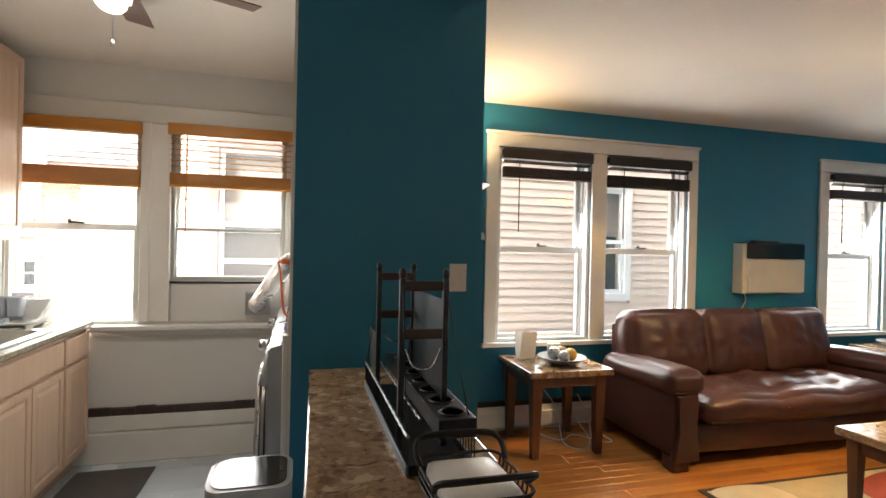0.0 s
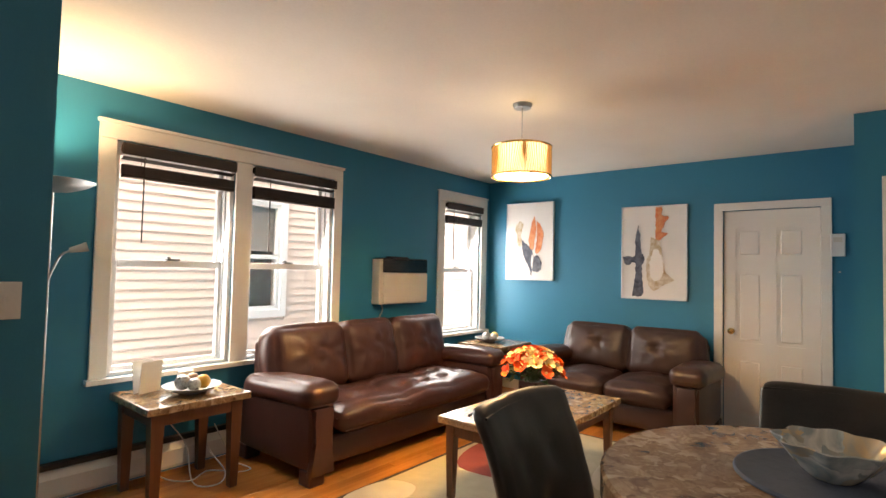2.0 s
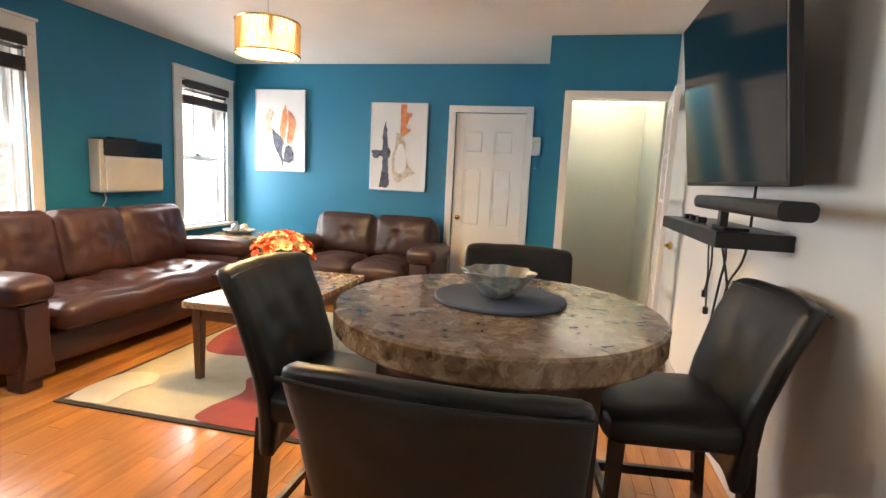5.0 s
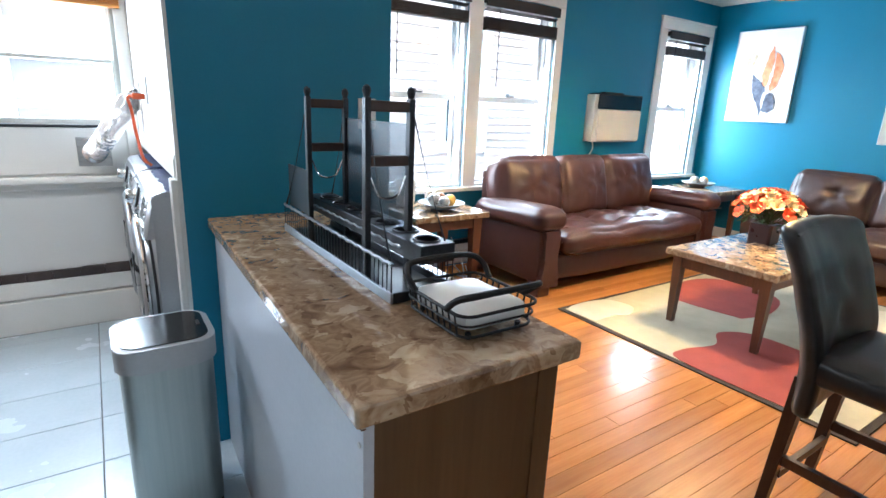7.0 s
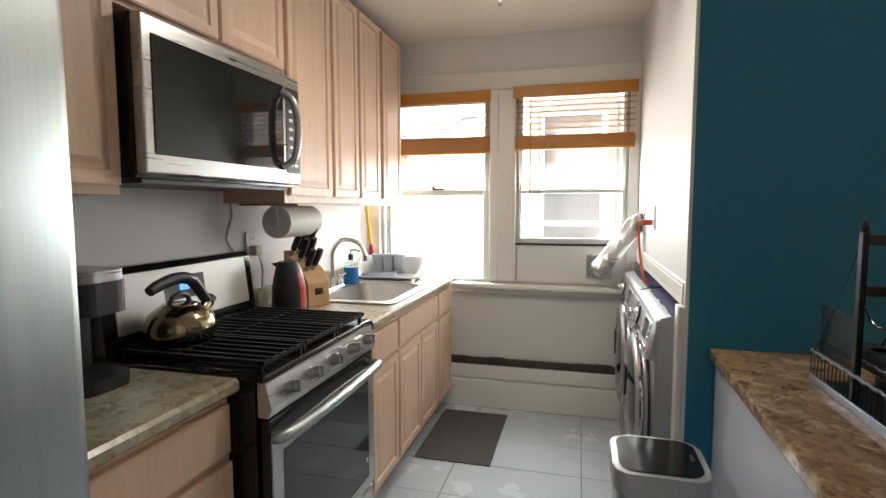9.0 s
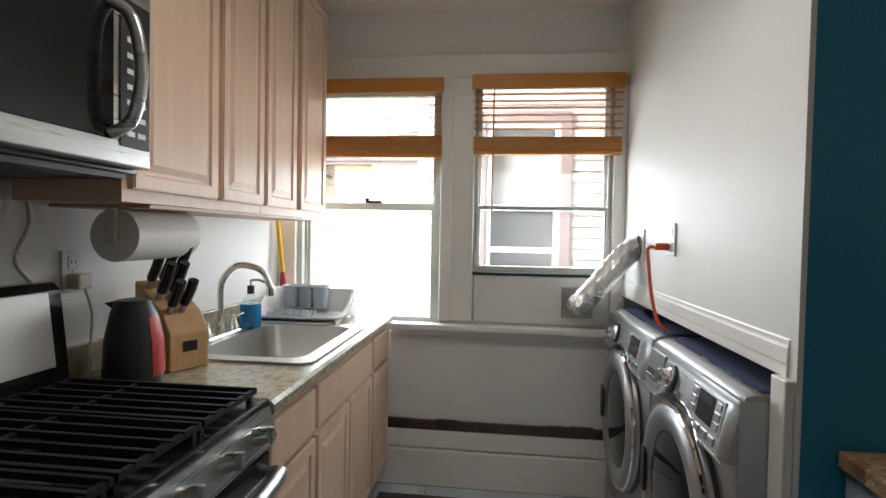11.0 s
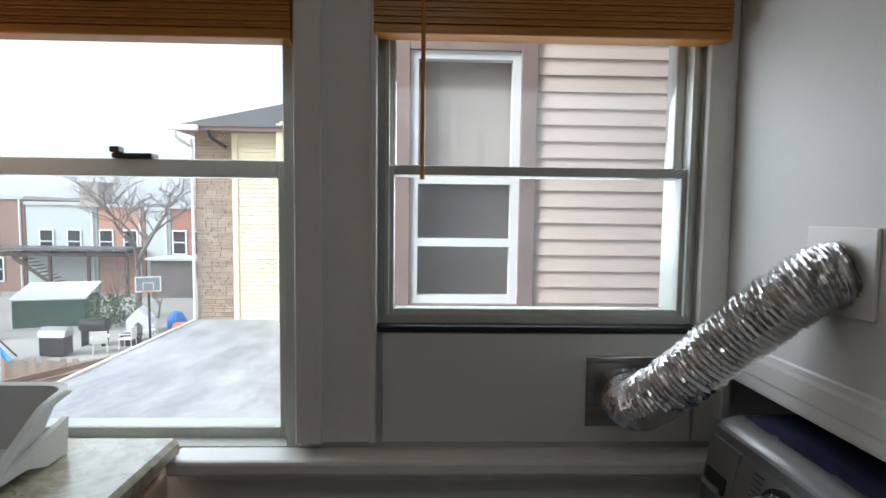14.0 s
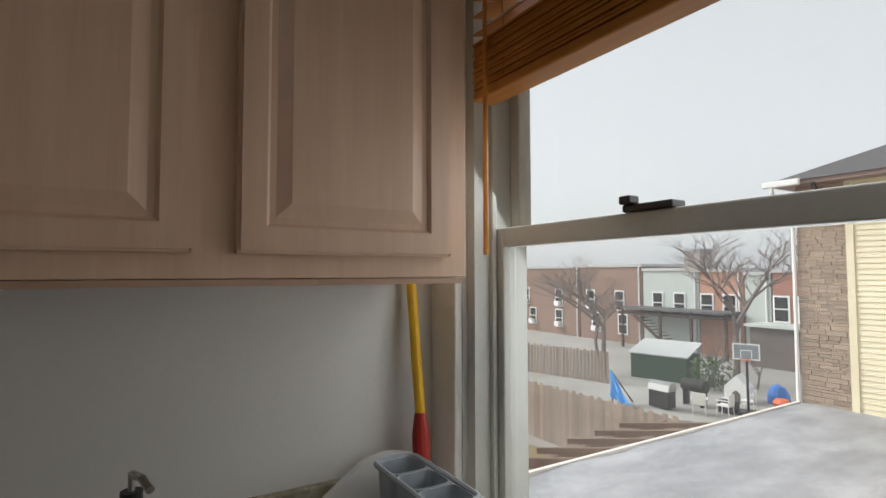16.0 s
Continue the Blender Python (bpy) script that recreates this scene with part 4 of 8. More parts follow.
# laundry machines
def laundry(label, y0, w, drawer_side):
    """A front loader in the recess, facing -x, its near bottom corner at y0."""
    t = thing("washing_machine" if drawer_side else "dryer", label, "washing machine" if drawer_side else "dryer", pose(0.60, y0, 0))
    part("cabinet_body", box(0.0, 0.72, 0.0, w, 0.025, 0.985, 0.014), WASHER_GREY, t, smooth=True)
    for x in (0.08, 0.64):
        for y in (0.06, w - 0.06):
            part("foot", cyl((x, y, 0), (x, y, 0.03), 0.02, n=10), BLACK_PLASTIC, t)
    cy, cz, dr = w / 2, 0.575, 0.285

    def brow(u):
        """The lower edge of the panel: level at the ends, arched over the door."""
        q = (u - cy) / 0.318
        over = cz + 0.318 * math.sqrt(max(0.0, 1 - q * q))
        return max(0.832, min(0.882, over - 0.006))

    def face(u, v):
        """A place on the leaning panel: u along y, v upwards."""
        return Vector((-0.030 + 0.026 * max(0.0, (v - 0.83) / 0.13), u, v))

    bm = bmesh.new()
    cols = []
    for k in range(33):
        u = 0.004 + (w - 0.008) * k / 32
        z = brow(u)
        end = 0.010 if k in (0, 32) else 0.0
        pts = [(-0.002, z), (face(u, z).x + 0.003 + end, z + 0.001), (face(u, z).x + end, z + 0.006), (face(u, 0.945).x + end, 0.945), (0.002 + end, 0.972), (0.016, 0.990), (0.05, 0.998), (0.10, 0.998)]
        cols.append([bm.verts.new((x, u, q)) for x, q in pts])
    for p, q in zip(cols, cols[1:]):
        for k in range(7):
            bm.faces.new((p[k], q[k], q[k + 1], p[k + 1]))
    bm.faces.new(cols[0]), bm.faces.new(cols[-1][::-1])
    part("control_panel", bm, WASHER_GREY, t, smooth=True)
    part("trim_line", tube([(face(u, brow(u)).x - 0.001, u, brow(u) + 0.001) for u in [0.008 + (w - 0.016) * k / 40 for k in range(41)]], 0.003, 6), CHROME, t, "bright trim line under the panel", smooth=True)
    tilt = pose(0, 0, 0, 0, 11.3, 0)

    def on_panel(name, u0, u1, v0, v1, deep, mat, parent=t, bev=0.002):
        m = Matrix.Translation(face((u0 + u1) / 2, (v0 + v1) / 2)) @ tilt
        return part(name, box(-deep, 0.004, -(u1 - u0) / 2, (u1 - u0) / 2, -(v1 - v0) / 2, (v1 - v0) / 2, bev, m=m), mat, parent)

    ku = w * 0.62 if drawer_side else w * 0.68
    m = Matrix.Translation(face(ku, 0.918)) @ tilt @ pose(0, 0, 0, 0, -90, 0)
    kn = part("dial_ring", lathe([(0.043, 0.0), (0.042, 0.008), (0.036, 0.010)], 32), BLACK_PLASTIC, t)
    kn.matrix_local = m
    part("dial", lathe([(0.034, 0.006), (0.033, 0.014), (0.027, 0.018), (0.026, 0.040), (0.022, 0.046), (0.0, 0.047)], 32), CHROME, kn, "chrome programme dial", smooth=True)
    d0, d1 = (0.085, 0.365) if drawer_side else (0.10, 0.40)
    fr = on_panel("display_surround", w * d0 - 0.008, w * d1 + 0.008, 0.876, 0.962, 0.002, WASHER_GREY)
    on_panel("display", w * (d0 + 0.065), w * (d1 - 0.065), 0.882, 0.956, 0.0035, DARK_GLASS, fr, 0.001)
    on_panel("display_band", w * (d0 + 0.08), w * (d1 - 0.075), 0.930, 0.948, 0.0042, material("dim_display", (0.035, 0.04, 0.042), rough=0.2, bump=0.0), fr, 0.0005)
    for k in range(3):
        for c in (d0 + 0.028, d1 - 0.028):
            on_panel("button", w * c - 0.014, w * c + 0.014, 0.886 + k * 0.024, 0.904 + k * 0.024, 0.005, STEEL)
    for k in range(4):
        u = w * (d0 + 0.035 + (d1 - d0 - 0.07) * k / 3)
        on_panel("button", u - 0.017, u + 0.017, 0.849, 0.869, 0.006, STEEL)
    for du, v in ((-0.085, 0.892), (0.068, 0.893)):
        on_panel("round_button", ku + du - 0.010, ku + du + 0.010, v - 0.011, v + 0.011, 0.007, CHROME, t, 0.004)
    for k in range(5):
        on_panel("programme_mark", ku - 0.098, ku - 0.060, 0.912 + k * 0.010, 0.9135 + k * 0.010, 0.001, BLACK_PLASTIC, t, 0.0)
        on_panel("programme_mark", ku + 0.052, ku + 0.078, 0.912 + k * 0.010, 0.9135 + k * 0.010, 0.001, BLACK_PLASTIC, t, 0.0)
    if drawer_side:
        d = on_panel("detergent_drawer", w * 0.757, w * 0.985, 0.855, 0.966, 0.004, WASHER_GREY)
        on_panel("seam", w * 0.750, w * 0.756, 0.845, 0.966, 0.0006, BLACK_PLASTIC, d, 0.0)
    else:
        d = on_panel("pull_plate", w * 0.85, w * 0.985, 0.862, 0.966, 0.002, WASHER_GREY)
    p0, p1 = (0.785, 0.960) if drawer_side else (0.875, 0.970)
    on_panel("pull_recess", w * p0, w * p1, 0.872, 0.905, 0.0052, BLACK_PLASTIC, d, 0.002)
    on_panel("pull_lip", w * p0 + 0.008, w * p1 - 0.004, 0.870, 0.884, 0.010, CHROME, d, 0.003)
    dd = part("door", lathe([(dr, 0.0), (dr, 0.022), (dr - 0.012, 0.040), (dr - 0.035, 0.050), (dr - 0.065, 0.048), (dr - 0.082, 0.036), (dr - 0.086, 0.018)], 56), WASHER_GREY, t, smooth=True)
    dd.matrix_local = pose(0, cy, cz, 0, -90, 0)
    part("shadow_gap", lathe([(dr + 0.012, 0.001), (dr + 0.004, 0.006), (dr + 0.001, 0.010)], 56), BLACK_PLASTIC, dd, smooth=True)
    part("chrome_ring", tube([((dr - 0.004) * math.cos(a), (dr - 0.004) * math.sin(a), 0.031) for a in [2 * math.pi * k / 56 for k in range(56)]], 0.009, 8, closed=True), CHROME, dd, "chrome door ring", smooth=True)
    part("door_glass", lathe([(dr - 0.084, 0.034), (dr - 0.10, 0.040), (dr - 0.16, 0.050), (0.07, 0.056), (0.0, 0.057)], 48), DARK_GLASS, dd, "dark domed door glass", smooth=True)
    part("door_pull", box(-0.075, 0.075, dr - 0.078, dr - 0.028, 0.044, 0.054, 0.010), BLACK_PLASTIC, dd)
    part("toe_panel", box(-0.006, 0.0, 0.02, w - 0.02, 0.04, 0.16, 0.004), WASHER_GREY, t)
    return t


laundry("graphite front-loading washing machine in the recess", 2.675, 0.665, True)
laundry("graphite front-loading dryer under the foil duct", 3.365, 0.705, False)
for y0, y1 in ((2.69, 3.335), (3.375, 4.06)):
    t = new("cloth")
    bm = bmesh.new()
    nx, ny = 14, 20
    g = [[bm.verts.new((0.655 + 0.62 * i / nx, y0 + (y1 - y0) * j / ny, 0.993 + 0.006 * abs(noise.noise(Vector((i * 0.5, j * 0.45, y0 * 9)))) + (0.008 if i else 0.004))) for j in range(ny + 1)] for i in range(nx + 1)]
    for i in range(nx):
        for j in range(ny):
            bm.faces.new((g[i][j], g[i + 1][j], g[i + 1][j + 1], g[i][j + 1]))
    bpy.data.objects.remove(t)
    cl = part("cloth", bm, NAVY, smooth=True)
    so = cl.modifiers.new("thickness", "SOLIDIFY")
    so.thickness, so.offset = 0.005, -1
    tagged(cl, "navy blue cloth spread over the laundry machine", "cloth", group="cloths on the laundry machines")

# foil duct with its wall plate and elbow
t = thing("dryer_duct", "crinkled silver foil dryer duct with a wall plate", "duct", pose(0, 0, 0))
bm = bmesh.new()
path = bend([(0.455, N - 0.035, 1.005), (0.46, N - 0.10, 1.01), (0.51, N - 0.17, 1.085), (0.575, N - 0.24, 1.19), (0.64, N - 0.31, 1.285), (0.69, N - 0.33, 1.31)], 26)
n = len(path)
rings = []
for i, p in enumerate(path):
    d = (path[min(i + 1, n - 1)] - path[max(i - 1, 0)]).normalized()
    s = d.cross(Vector((0, 0.3, 1))).normalized()
    u = s.cross(d)
    r = 0.0525 + (0.0026 + 0.0016 * noise.noise(Vector((i * 0.37, 1.0, 0)))) * (1 if i % 2 else -1)
    ring = []
    for k in range(26):
        a = 2 * math.pi * k / 26
        rr = r + 0.0045 * noise.noise(Vector((i * 0.33, math.cos(a) * 3.5, math.sin(a) * 3.5)))
        ring.append(bm.verts.new(p + rr * (math.cos(a) * s + math.sin(a) * u)))
    rings.append(ring)
for a, b in zip(rings, rings[1:]):
    for k in range(26):
        bm.faces.new((a[k], a[(k + 1) % 26], b[(k + 1) % 26], b[k]))
part("foil_tube", bm, FOIL, t)
part("wall_plate", box(0.375, 0.535, N - 0.018, N - 0.012, 0.925, 1.085, 0.003), STEEL, t)
part("collar", cyl((0.455, N - 0.016, 1.005), (0.455, N - 0.05, 1.005), 0.056, n=24), STEEL, t)
part("side_plate", box(COL_W - 0.008, COL_W, N - 0.40, N - 0.26, 1.245, 1.385, 0.002), TRIM, t)
for q in ((0.387, 1.073), (0.523, 1.073), (0.387, 0.937), (0.523, 0.937)):
    part("screw", cyl((q[0], N - 0.018, q[1]), (q[0], N - 0.022, q[1]), 0.005, n=8), STEEL, t)


def outlet(name, m, label, sockets=True):
    """A wall plate facing -x at 0."""
    t = thing(name, label, "outlet" if sockets else "light switch", m)
    p = part("plate", box(-0.007, 0, -0.038, 0.038, -0.06, 0.06, 0.003), WHITE_PLASTIC, t)
    if sockets:
        for z in (-0.026, 0.026):
            s = part("socket", box(-0.009, -0.006, -0.017, 0.017, z - 0.018, z + 0.018, 0.003), WHITE_PLASTIC, t)
            for y in (-0.007, 0.007):
                part("slot", box(-0.0095, -0.0088, y - 0.0015, y + 0.0015, z - 0.004, z + 0.008), BLACK_PLASTIC, s)
    else:
        part("toggle", box(-0.018, -0.006, -0.005, 0.005, -0.004, 0.014, 0.002), WHITE_PLASTIC, t)
    part("screw", cyl((-0.007, 0, 0), (-0.0085, 0, 0), 0.004, n=8), STEEL, t)
    return t


outlet("wall_outlet", pose(COL_W - 0.001, 3.43, 1.343), "white double wall outlet above the washing machine")
t = thing("extension_cord", "orange extension cord plugged in above the washing machine", "cord")
part("plug", box(COL_W - 0.06, COL_W - 0.008, 3.455 - 0.02, 3.455 + 0.012, 1.303, 1.330, 0.006), ORANGE, t)
part("cord", tube(bend([(COL_W - 0.055, 3.45, 1.316), (COL_W - 0.075, 3.475, 1.308), (COL_W - 0.065, 3.505, 1.26), (COL_W - 0.055, 3.49, 1.14), (COL_W - 0.04, 3.455, 1.04), (COL_W - 0.01, 3.44, 1.006)], 8), 0.007, 8), ORANGE, t, smooth=True)
outlet("wall_outlet", pose(XW + 0.001, 2.80, 1.22, 0, 0, 180), "white double wall outlet behind the stove")
t = thing("appliance_cord", "white appliance cord hanging to the outlet", "cord")
part("cord", tube(bend([(XW + 0.02, 2.63, 1.46), (XW + 0.012, 2.66, 1.36), (XW + 0.012, 2.62, 1.26), (XW + 0.02, 2.67, 1.19)], 8), 0.006), BEIGE_PLASTIC, t)
part("adapter", box(XW + 0.009, XW + 0.05, 2.775, 2.825, 1.17, 1.215, 0.006), BEIGE_PLASTIC, t)
part("cord", tube(bend([(XW + 0.045, 2.80, 1.175), (XW + 0.05, 2.82, 1.10), (XW + 0.03, 2.84, 1.02), (XW + 0.05, 2.82, 0.93)], 8), 0.004), BEIGE_PLASTIC, t)
outlet("light_switch", pose(1.385, COL_Y - 0.001, 1.285, 0, 0, 90), "white wall switch on the teal partition", False)

# on the worktop
t = thing("paper_towel_roll", "roll of paper towels on an under-cabinet holder", "paper towel", pose(-1.0, 2.76, 1.327))
part("roll", cyl((0, 0.0, 0), (0, 0.29, 0), 0.074, n=32), PAPER, t, smooth=True)
part("core", cyl((0, -0.004, 0), (0, 0.294, 0), 0.02, n=16), BEIGE_PLASTIC, t)
for y in (-0.018, 0.296):
    part("bracket", box(-0.015, 0.015, y, y + 0.012, -0.02, 0.075, 0.004), BEIGE_PLASTIC, t)
t = thing("kettle", "steel whistling kettle with a black handle on the stove", "kettle", pose(-0.955, 2.11, 0.957) @ Matrix.Scale(1.08, 4))
KETTLE = material("bronze_tinted_steel", (0.30, 0.24, 0.15), (0.38, 0.31, 0.21), rough=0.16, metal=1.0, bump=0.0, rough_spread=0.05)
part("body", lathe([(0.075, 0.0), (0.098, 0.012), (0.106, 0.04), (0.092, 0.08), (0.055, 0.108), (0.0, 0.116)], 32), KETTLE, t, smooth=True)
part("lid_knob", tube(bend([(0.0, -0.042, 0.108), (0.0, -0.03, 0.132), (0.0, 0.0, 0.142), (0.0, 0.03, 0.132), (0.0, 0.042, 0.108)], 6), 0.008, 8), BLACK_PLASTIC, t, smooth=True)
part("lid", lathe([(0.052, 0.106), (0.050, 0.112), (0.0, 0.120)], 28), KETTLE, t, smooth=True)
part("handle", tube(bend([(0.0, -0.115, 0.165), (0.0, -0.08, 0.178), (0.0, -0.01, 0.190), (0.0, 0.05, 0.178), (0.0, 0.095, 0.128), (0.0, 0.12, 0.096)], 8), lambda s: 0.015 + 0.004 * math.sin(s * 3.1), 12), BLACK_PLASTIC, t, smooth=True)
part("spout", cyl((0.0, 0.07, 0.055), (0.0, 0.13, 0.10), 0.026, 0.015, 16), KETTLE, t, smooth=True)
part("spout_cap", cyl((0.0, 0.124, 0.094), (0.0, 0.142, 0.109), 0.019, 0.017, 14), BLACK_PLASTIC, t, smooth=True)
t = thing("coffee_maker", "black single-cup coffee maker with a grey lid", "coffee maker", pose(-0.975, 1.76, 0.912))
part("base", prism(rounded(0.22, 0.17, 0.05), "z", 0.0, 0.035), BLACK_PLASTIC, t)
part("column", box(-0.11, -0.01, -0.06, 0.06, 0.035, 0.22, 0.02), BLACK_PLASTIC, t)
part("brew_head", prism(rounded(0.22, 0.165, 0.05), "z", 0.205, 0.29), BLACK_PLASTIC, t)
part("lid", prism(rounded(0.215, 0.16, 0.05), "z", 0.291, 0.32), STEEL, t)
t = thing("electric_kettle", "dark cordless kettle with a red side", "kettle", pose(-0.965, 2.79, 0.912))
part("body", lathe([(0.075, 0.0), (0.078, 0.03), (0.074, 0.12), (0.058, 0.20), (0.045, 0.235), (0.0, 0.242)], 28), BLACK_PLASTIC, t, smooth=True)
bm = lathe([(0.0745, 0.02), (0.0800, 0.03), (0.0760, 0.12), (0.0620, 0.19)], 40)
bmesh.ops.delete(bm, geom=[v for v in bm.verts if abs(math.atan2(v.co.y, v.co.x) - 0.35) > 0.75 or math.hypot(v.co.x, v.co.y) < 0.03], context="VERTS")
part("side_band", bm, RED, t, "glossy red side panel", smooth=True)
part("spout", prism([(-0.02, 0.19), (-0.075, 0.225), (-0.03, 0.235)], "y", -0.02, 0.02), BLACK_PLASTIC, t)
t = thing("knife_block", "pale wooden block full of black-handled knives", "knife block", pose(-0.985, 2.99, 0.912, 0, 0, -25) @ Matrix.Scale(1.28, 4))
part("block", prism([(-0.08, 0.0), (0.075, 0.0), (0.075, 0.09), (0.045, 0.135), (-0.08, 0.21)], "y", -0.05, 0.05, bev=0.004), wood("pale_block_wood", (0.46, 0.27, 0.12), (0.56, 0.35, 0.17), along="z"), t)
part("maker_plate", box(0.0755, 0.077, -0.018, 0.018, 0.045, 0.07), BLACK_PLASTIC, t)
for i in range(3):
    for j in range(2 + (i == 0)):
        b = Vector((-0.055 + 0.045 * i, -0.03 + 0.03 * j, 0.19 - 0.028 * i))
        v = Vector((0.55, 0.02 * (j - 1), 0.84))
        k = part("knife", cyl(b, b + v * 0.03, 0.009, n=8), STEEL, t)
        part("handle", tube([b + v * 0.03, b + v * 0.07 + Vector((0.003, 0, 0)), b + v * (0.13 - 0.015 * i)], 0.012, 8), BLACK_PLASTIC, k)
t = thing("soap_dispenser", "clear pump bottle half full of blue dish soap", "soap bottle", pose(-1.03, 3.60, 0.921))
part("soap", prism(rounded(0.082, 0.062, 0.018), "z", 0.002, 0.105), BLUE_SOAP, t)
part("bottle", lathe([(0.040, 0.106), (0.036, 0.125), (0.018, 0.145), (0.016, 0.15)], 20), glass("clear_plastic", (0.9, 0.95, 0.97), 0.05), t, smooth=True)
part("pump", cyl((0, 0, 0.15), (0, 0, 0.185), 0.015, n=14), BLACK_PLASTIC, t)
part("pump_stem", cyl((0, 0, 0.185), (0, 0, 0.21), 0.005, n=8), STEEL, t)
part("nozzle", tube([(0.0, 0, 0.208), (0.03, 0.012, 0.21), (0.055, 0.022, 0.20)], 0.006, 8), STEEL, t)
# dish drainer
t = thing("dish_drainer", "white plastic dish drainer with a grey cutlery tray", "dish drainer", pose(-0.905, 3.915, 0.913))
bm = bmesh.new()
lo, hi = rounded(0.36, 0.28, 0.04, 6), rounded(0.45, 0.35, 0.05, 6)


def swoop(y):
    """The rim of the tray: low in front, rising in a curve to the back."""
    q = max(0.0, min(1.0, (y + 0.07) / 0.19))
    return 0.042 + 0.098 * q * q * (3 - 2 * q)


outline = []
for k in range(len(lo)):
    for q in range(6):
        f = q / 6
        outline.append([(1 - f) * c + f * d for c, d in zip((*lo[k], *hi[k]), (*lo[(k + 1) % len(lo)], *hi[(k + 1) % len(lo)]))])
rings = [[], [], [], []]
for ax, ay, bx, by in outline:
    h = swoop(by)
    rings[0].append(bm.verts.new((ax, ay, 0.020)))
    rings[1].append(bm.verts.new((bx * 0.97, by * 0.97, h - 0.004)))
    rings[2].append(bm.verts.new((bx * 1.03, by * 1.03, h)))
    rings[3].append(bm.verts.new((bx * 1.05, by * 1.05, h - 0.010)))
for a, b in zip(rings, rings[1:]):
    for k in range(len(outline)):
        bm.faces.new((a[k], a[(k + 1) % len(outline)], b[(k + 1) % len(outline)], b[k]))
bm.faces.new(rings[0])
o = part("tray", bm, WHITE_PLASTIC, t, smooth=True)
so = o.modifiers.new("thickness", "SOLIDIFY")
so.thickness = 0.004
for s in (-1, 1):
    part("side_foot", prism([(-0.15, 0.0), (-0.10, 0.0), (-0.05, 0.022), (0.06, 0.022), (0.11, 0.0), (0.165, 0.0), (0.172, 0.075), (0.03, 0.035), (-0.165, 0.026)], "x", s * 0.205 - 0.006, s * 0.205 + 0.006, bev=0.002), WHITE_PLASTIC, t)
part("drip_board", prism(rounded(0.36, 0.32, 0.04), "z", 0.0, 0.008), WHITE_PLASTIC, t)
part("drip_lip", tube([(p[0], p[1] - 0.012, 0.011) for p in rounded(0.38, 0.33, 0.04)], 0.005, 6, closed=True), WHITE_PLASTIC, t)
for row in (-0.075, 0.005):
    for k in range(13):
        x = -0.155 + k * 0.0165
        part("plate_rib", prism([(row - 0.036, 0.020), (row - 0.026, 0.036), (row - 0.008, 0.046), (row + 0.010, 0.043), (row + 0.026, 0.032), (row + 0.034, 0.020)], "x", x, x + 0.006), GREY_PLASTIC, t)
for k in range(5):
    for j in range(5):
        part("drain_hole", lathe([(0.0, 0.0226), (0.007, 0.0226)], 10, (0.075 + 0.02 * k, -0.09 + 0.035 * j, 0)), GREY_PLASTIC, t)
ct = None
for k in range(3):
    x = -0.115 + 0.077 * k
    bm = bmesh.new()
    rg = [[bm.verts.new((x + px * f, 0.118 + py * f, z)) for px, py in rounded(0.074, 0.078, 0.016, 4)] for f, z in ((0.84, 0.042), (1.0, 0.150), (0.92, 0.150), (0.76, 0.050))]
    for a, b in zip(rg, rg[1:]):
        for q in range(len(a)):
            bm.faces.new((a[q], a[(q + 1) % len(a)], b[(q + 1) % len(a)], b[q]))
    bm.faces.new(rg[-1]), bm.faces.new(rg[0][::-1])
    cup = part("cutlery_tray" if ct is None else "cup", bm, GREY_PLASTIC, ct or t, "blue-grey cutlery compartment" if ct is None else "")
    ct = ct or cup
part("rim", tube([(p[0] - 0.038, p[1] + 0.118, 0.151) for p in rounded(0.236, 0.086, 0.02, 4)], 0.005, 6, closed=True), GREY_PLASTIC, ct, smooth=True)
# mop in the corner
t = thing("mop", "yellow-handled mop with a red grip behind the drainer", "mop", pose(-1.10, 4.12, 0.913))
part("handle", cyl((-0.01, 0.0, 0.20), (-0.055, -0.01, 0.62), 0.011, n=12), YELLOW, t)
part("grip", lathe([(0.010, 0.0), (0.010, 0.05), (0.018, 0.07), (0.019, 0.17), (0.012, 0.215)], 14), RED, t).matrix_local = pose(0.0, 0.0, 0.0, 0, -3, 0)

# floor things
tagged(part("floor_mat", box(-0.545, -0.115, 3.335, 4.04, 0, 0.007, 0.003), RUBBER_MAT), "dark grey rubber mat in front of the sink", "mat", group="kitchen mats")
tagged(part("floor_mat", box(-0.50, 0.03, 1.98, 2.63, 0, 0.007, 0.003), RUBBER_MAT), "dark grey rubber mat in front of the stove", "mat", group="kitchen mats")
t = thing("trash_can", "brushed steel trash can with a black sensor lid", "trash can", pose(0.575, 2.36, 0))
part("base", prism(rounded(0.25, 0.25, 0.05), "z", 0.0, 0.03), BLACK_PLASTIC, t, smooth=True)
part("body", prism(rounded(0.255, 0.255, 0.055), "z", 0.03, 0.548), FRIDGE_STEEL, t, smooth=True)
part("rim", prism(rounded(0.275, 0.275, 0.06), "z", 0.548, 0.622, bev=0.008), material("silver_plastic", (0.42, 0.43, 0.44), rough=0.4, metal=0.5), t, smooth=True)
part("lid", prism(rounded(0.238, 0.238, 0.05), "z", 0.6225, 0.626), BLACK_ENAMEL, t)
part("sensor", box(0.095, 0.105, -0.02, 0.02, 0.6255, 0.628), BLACK_PLASTIC, t)

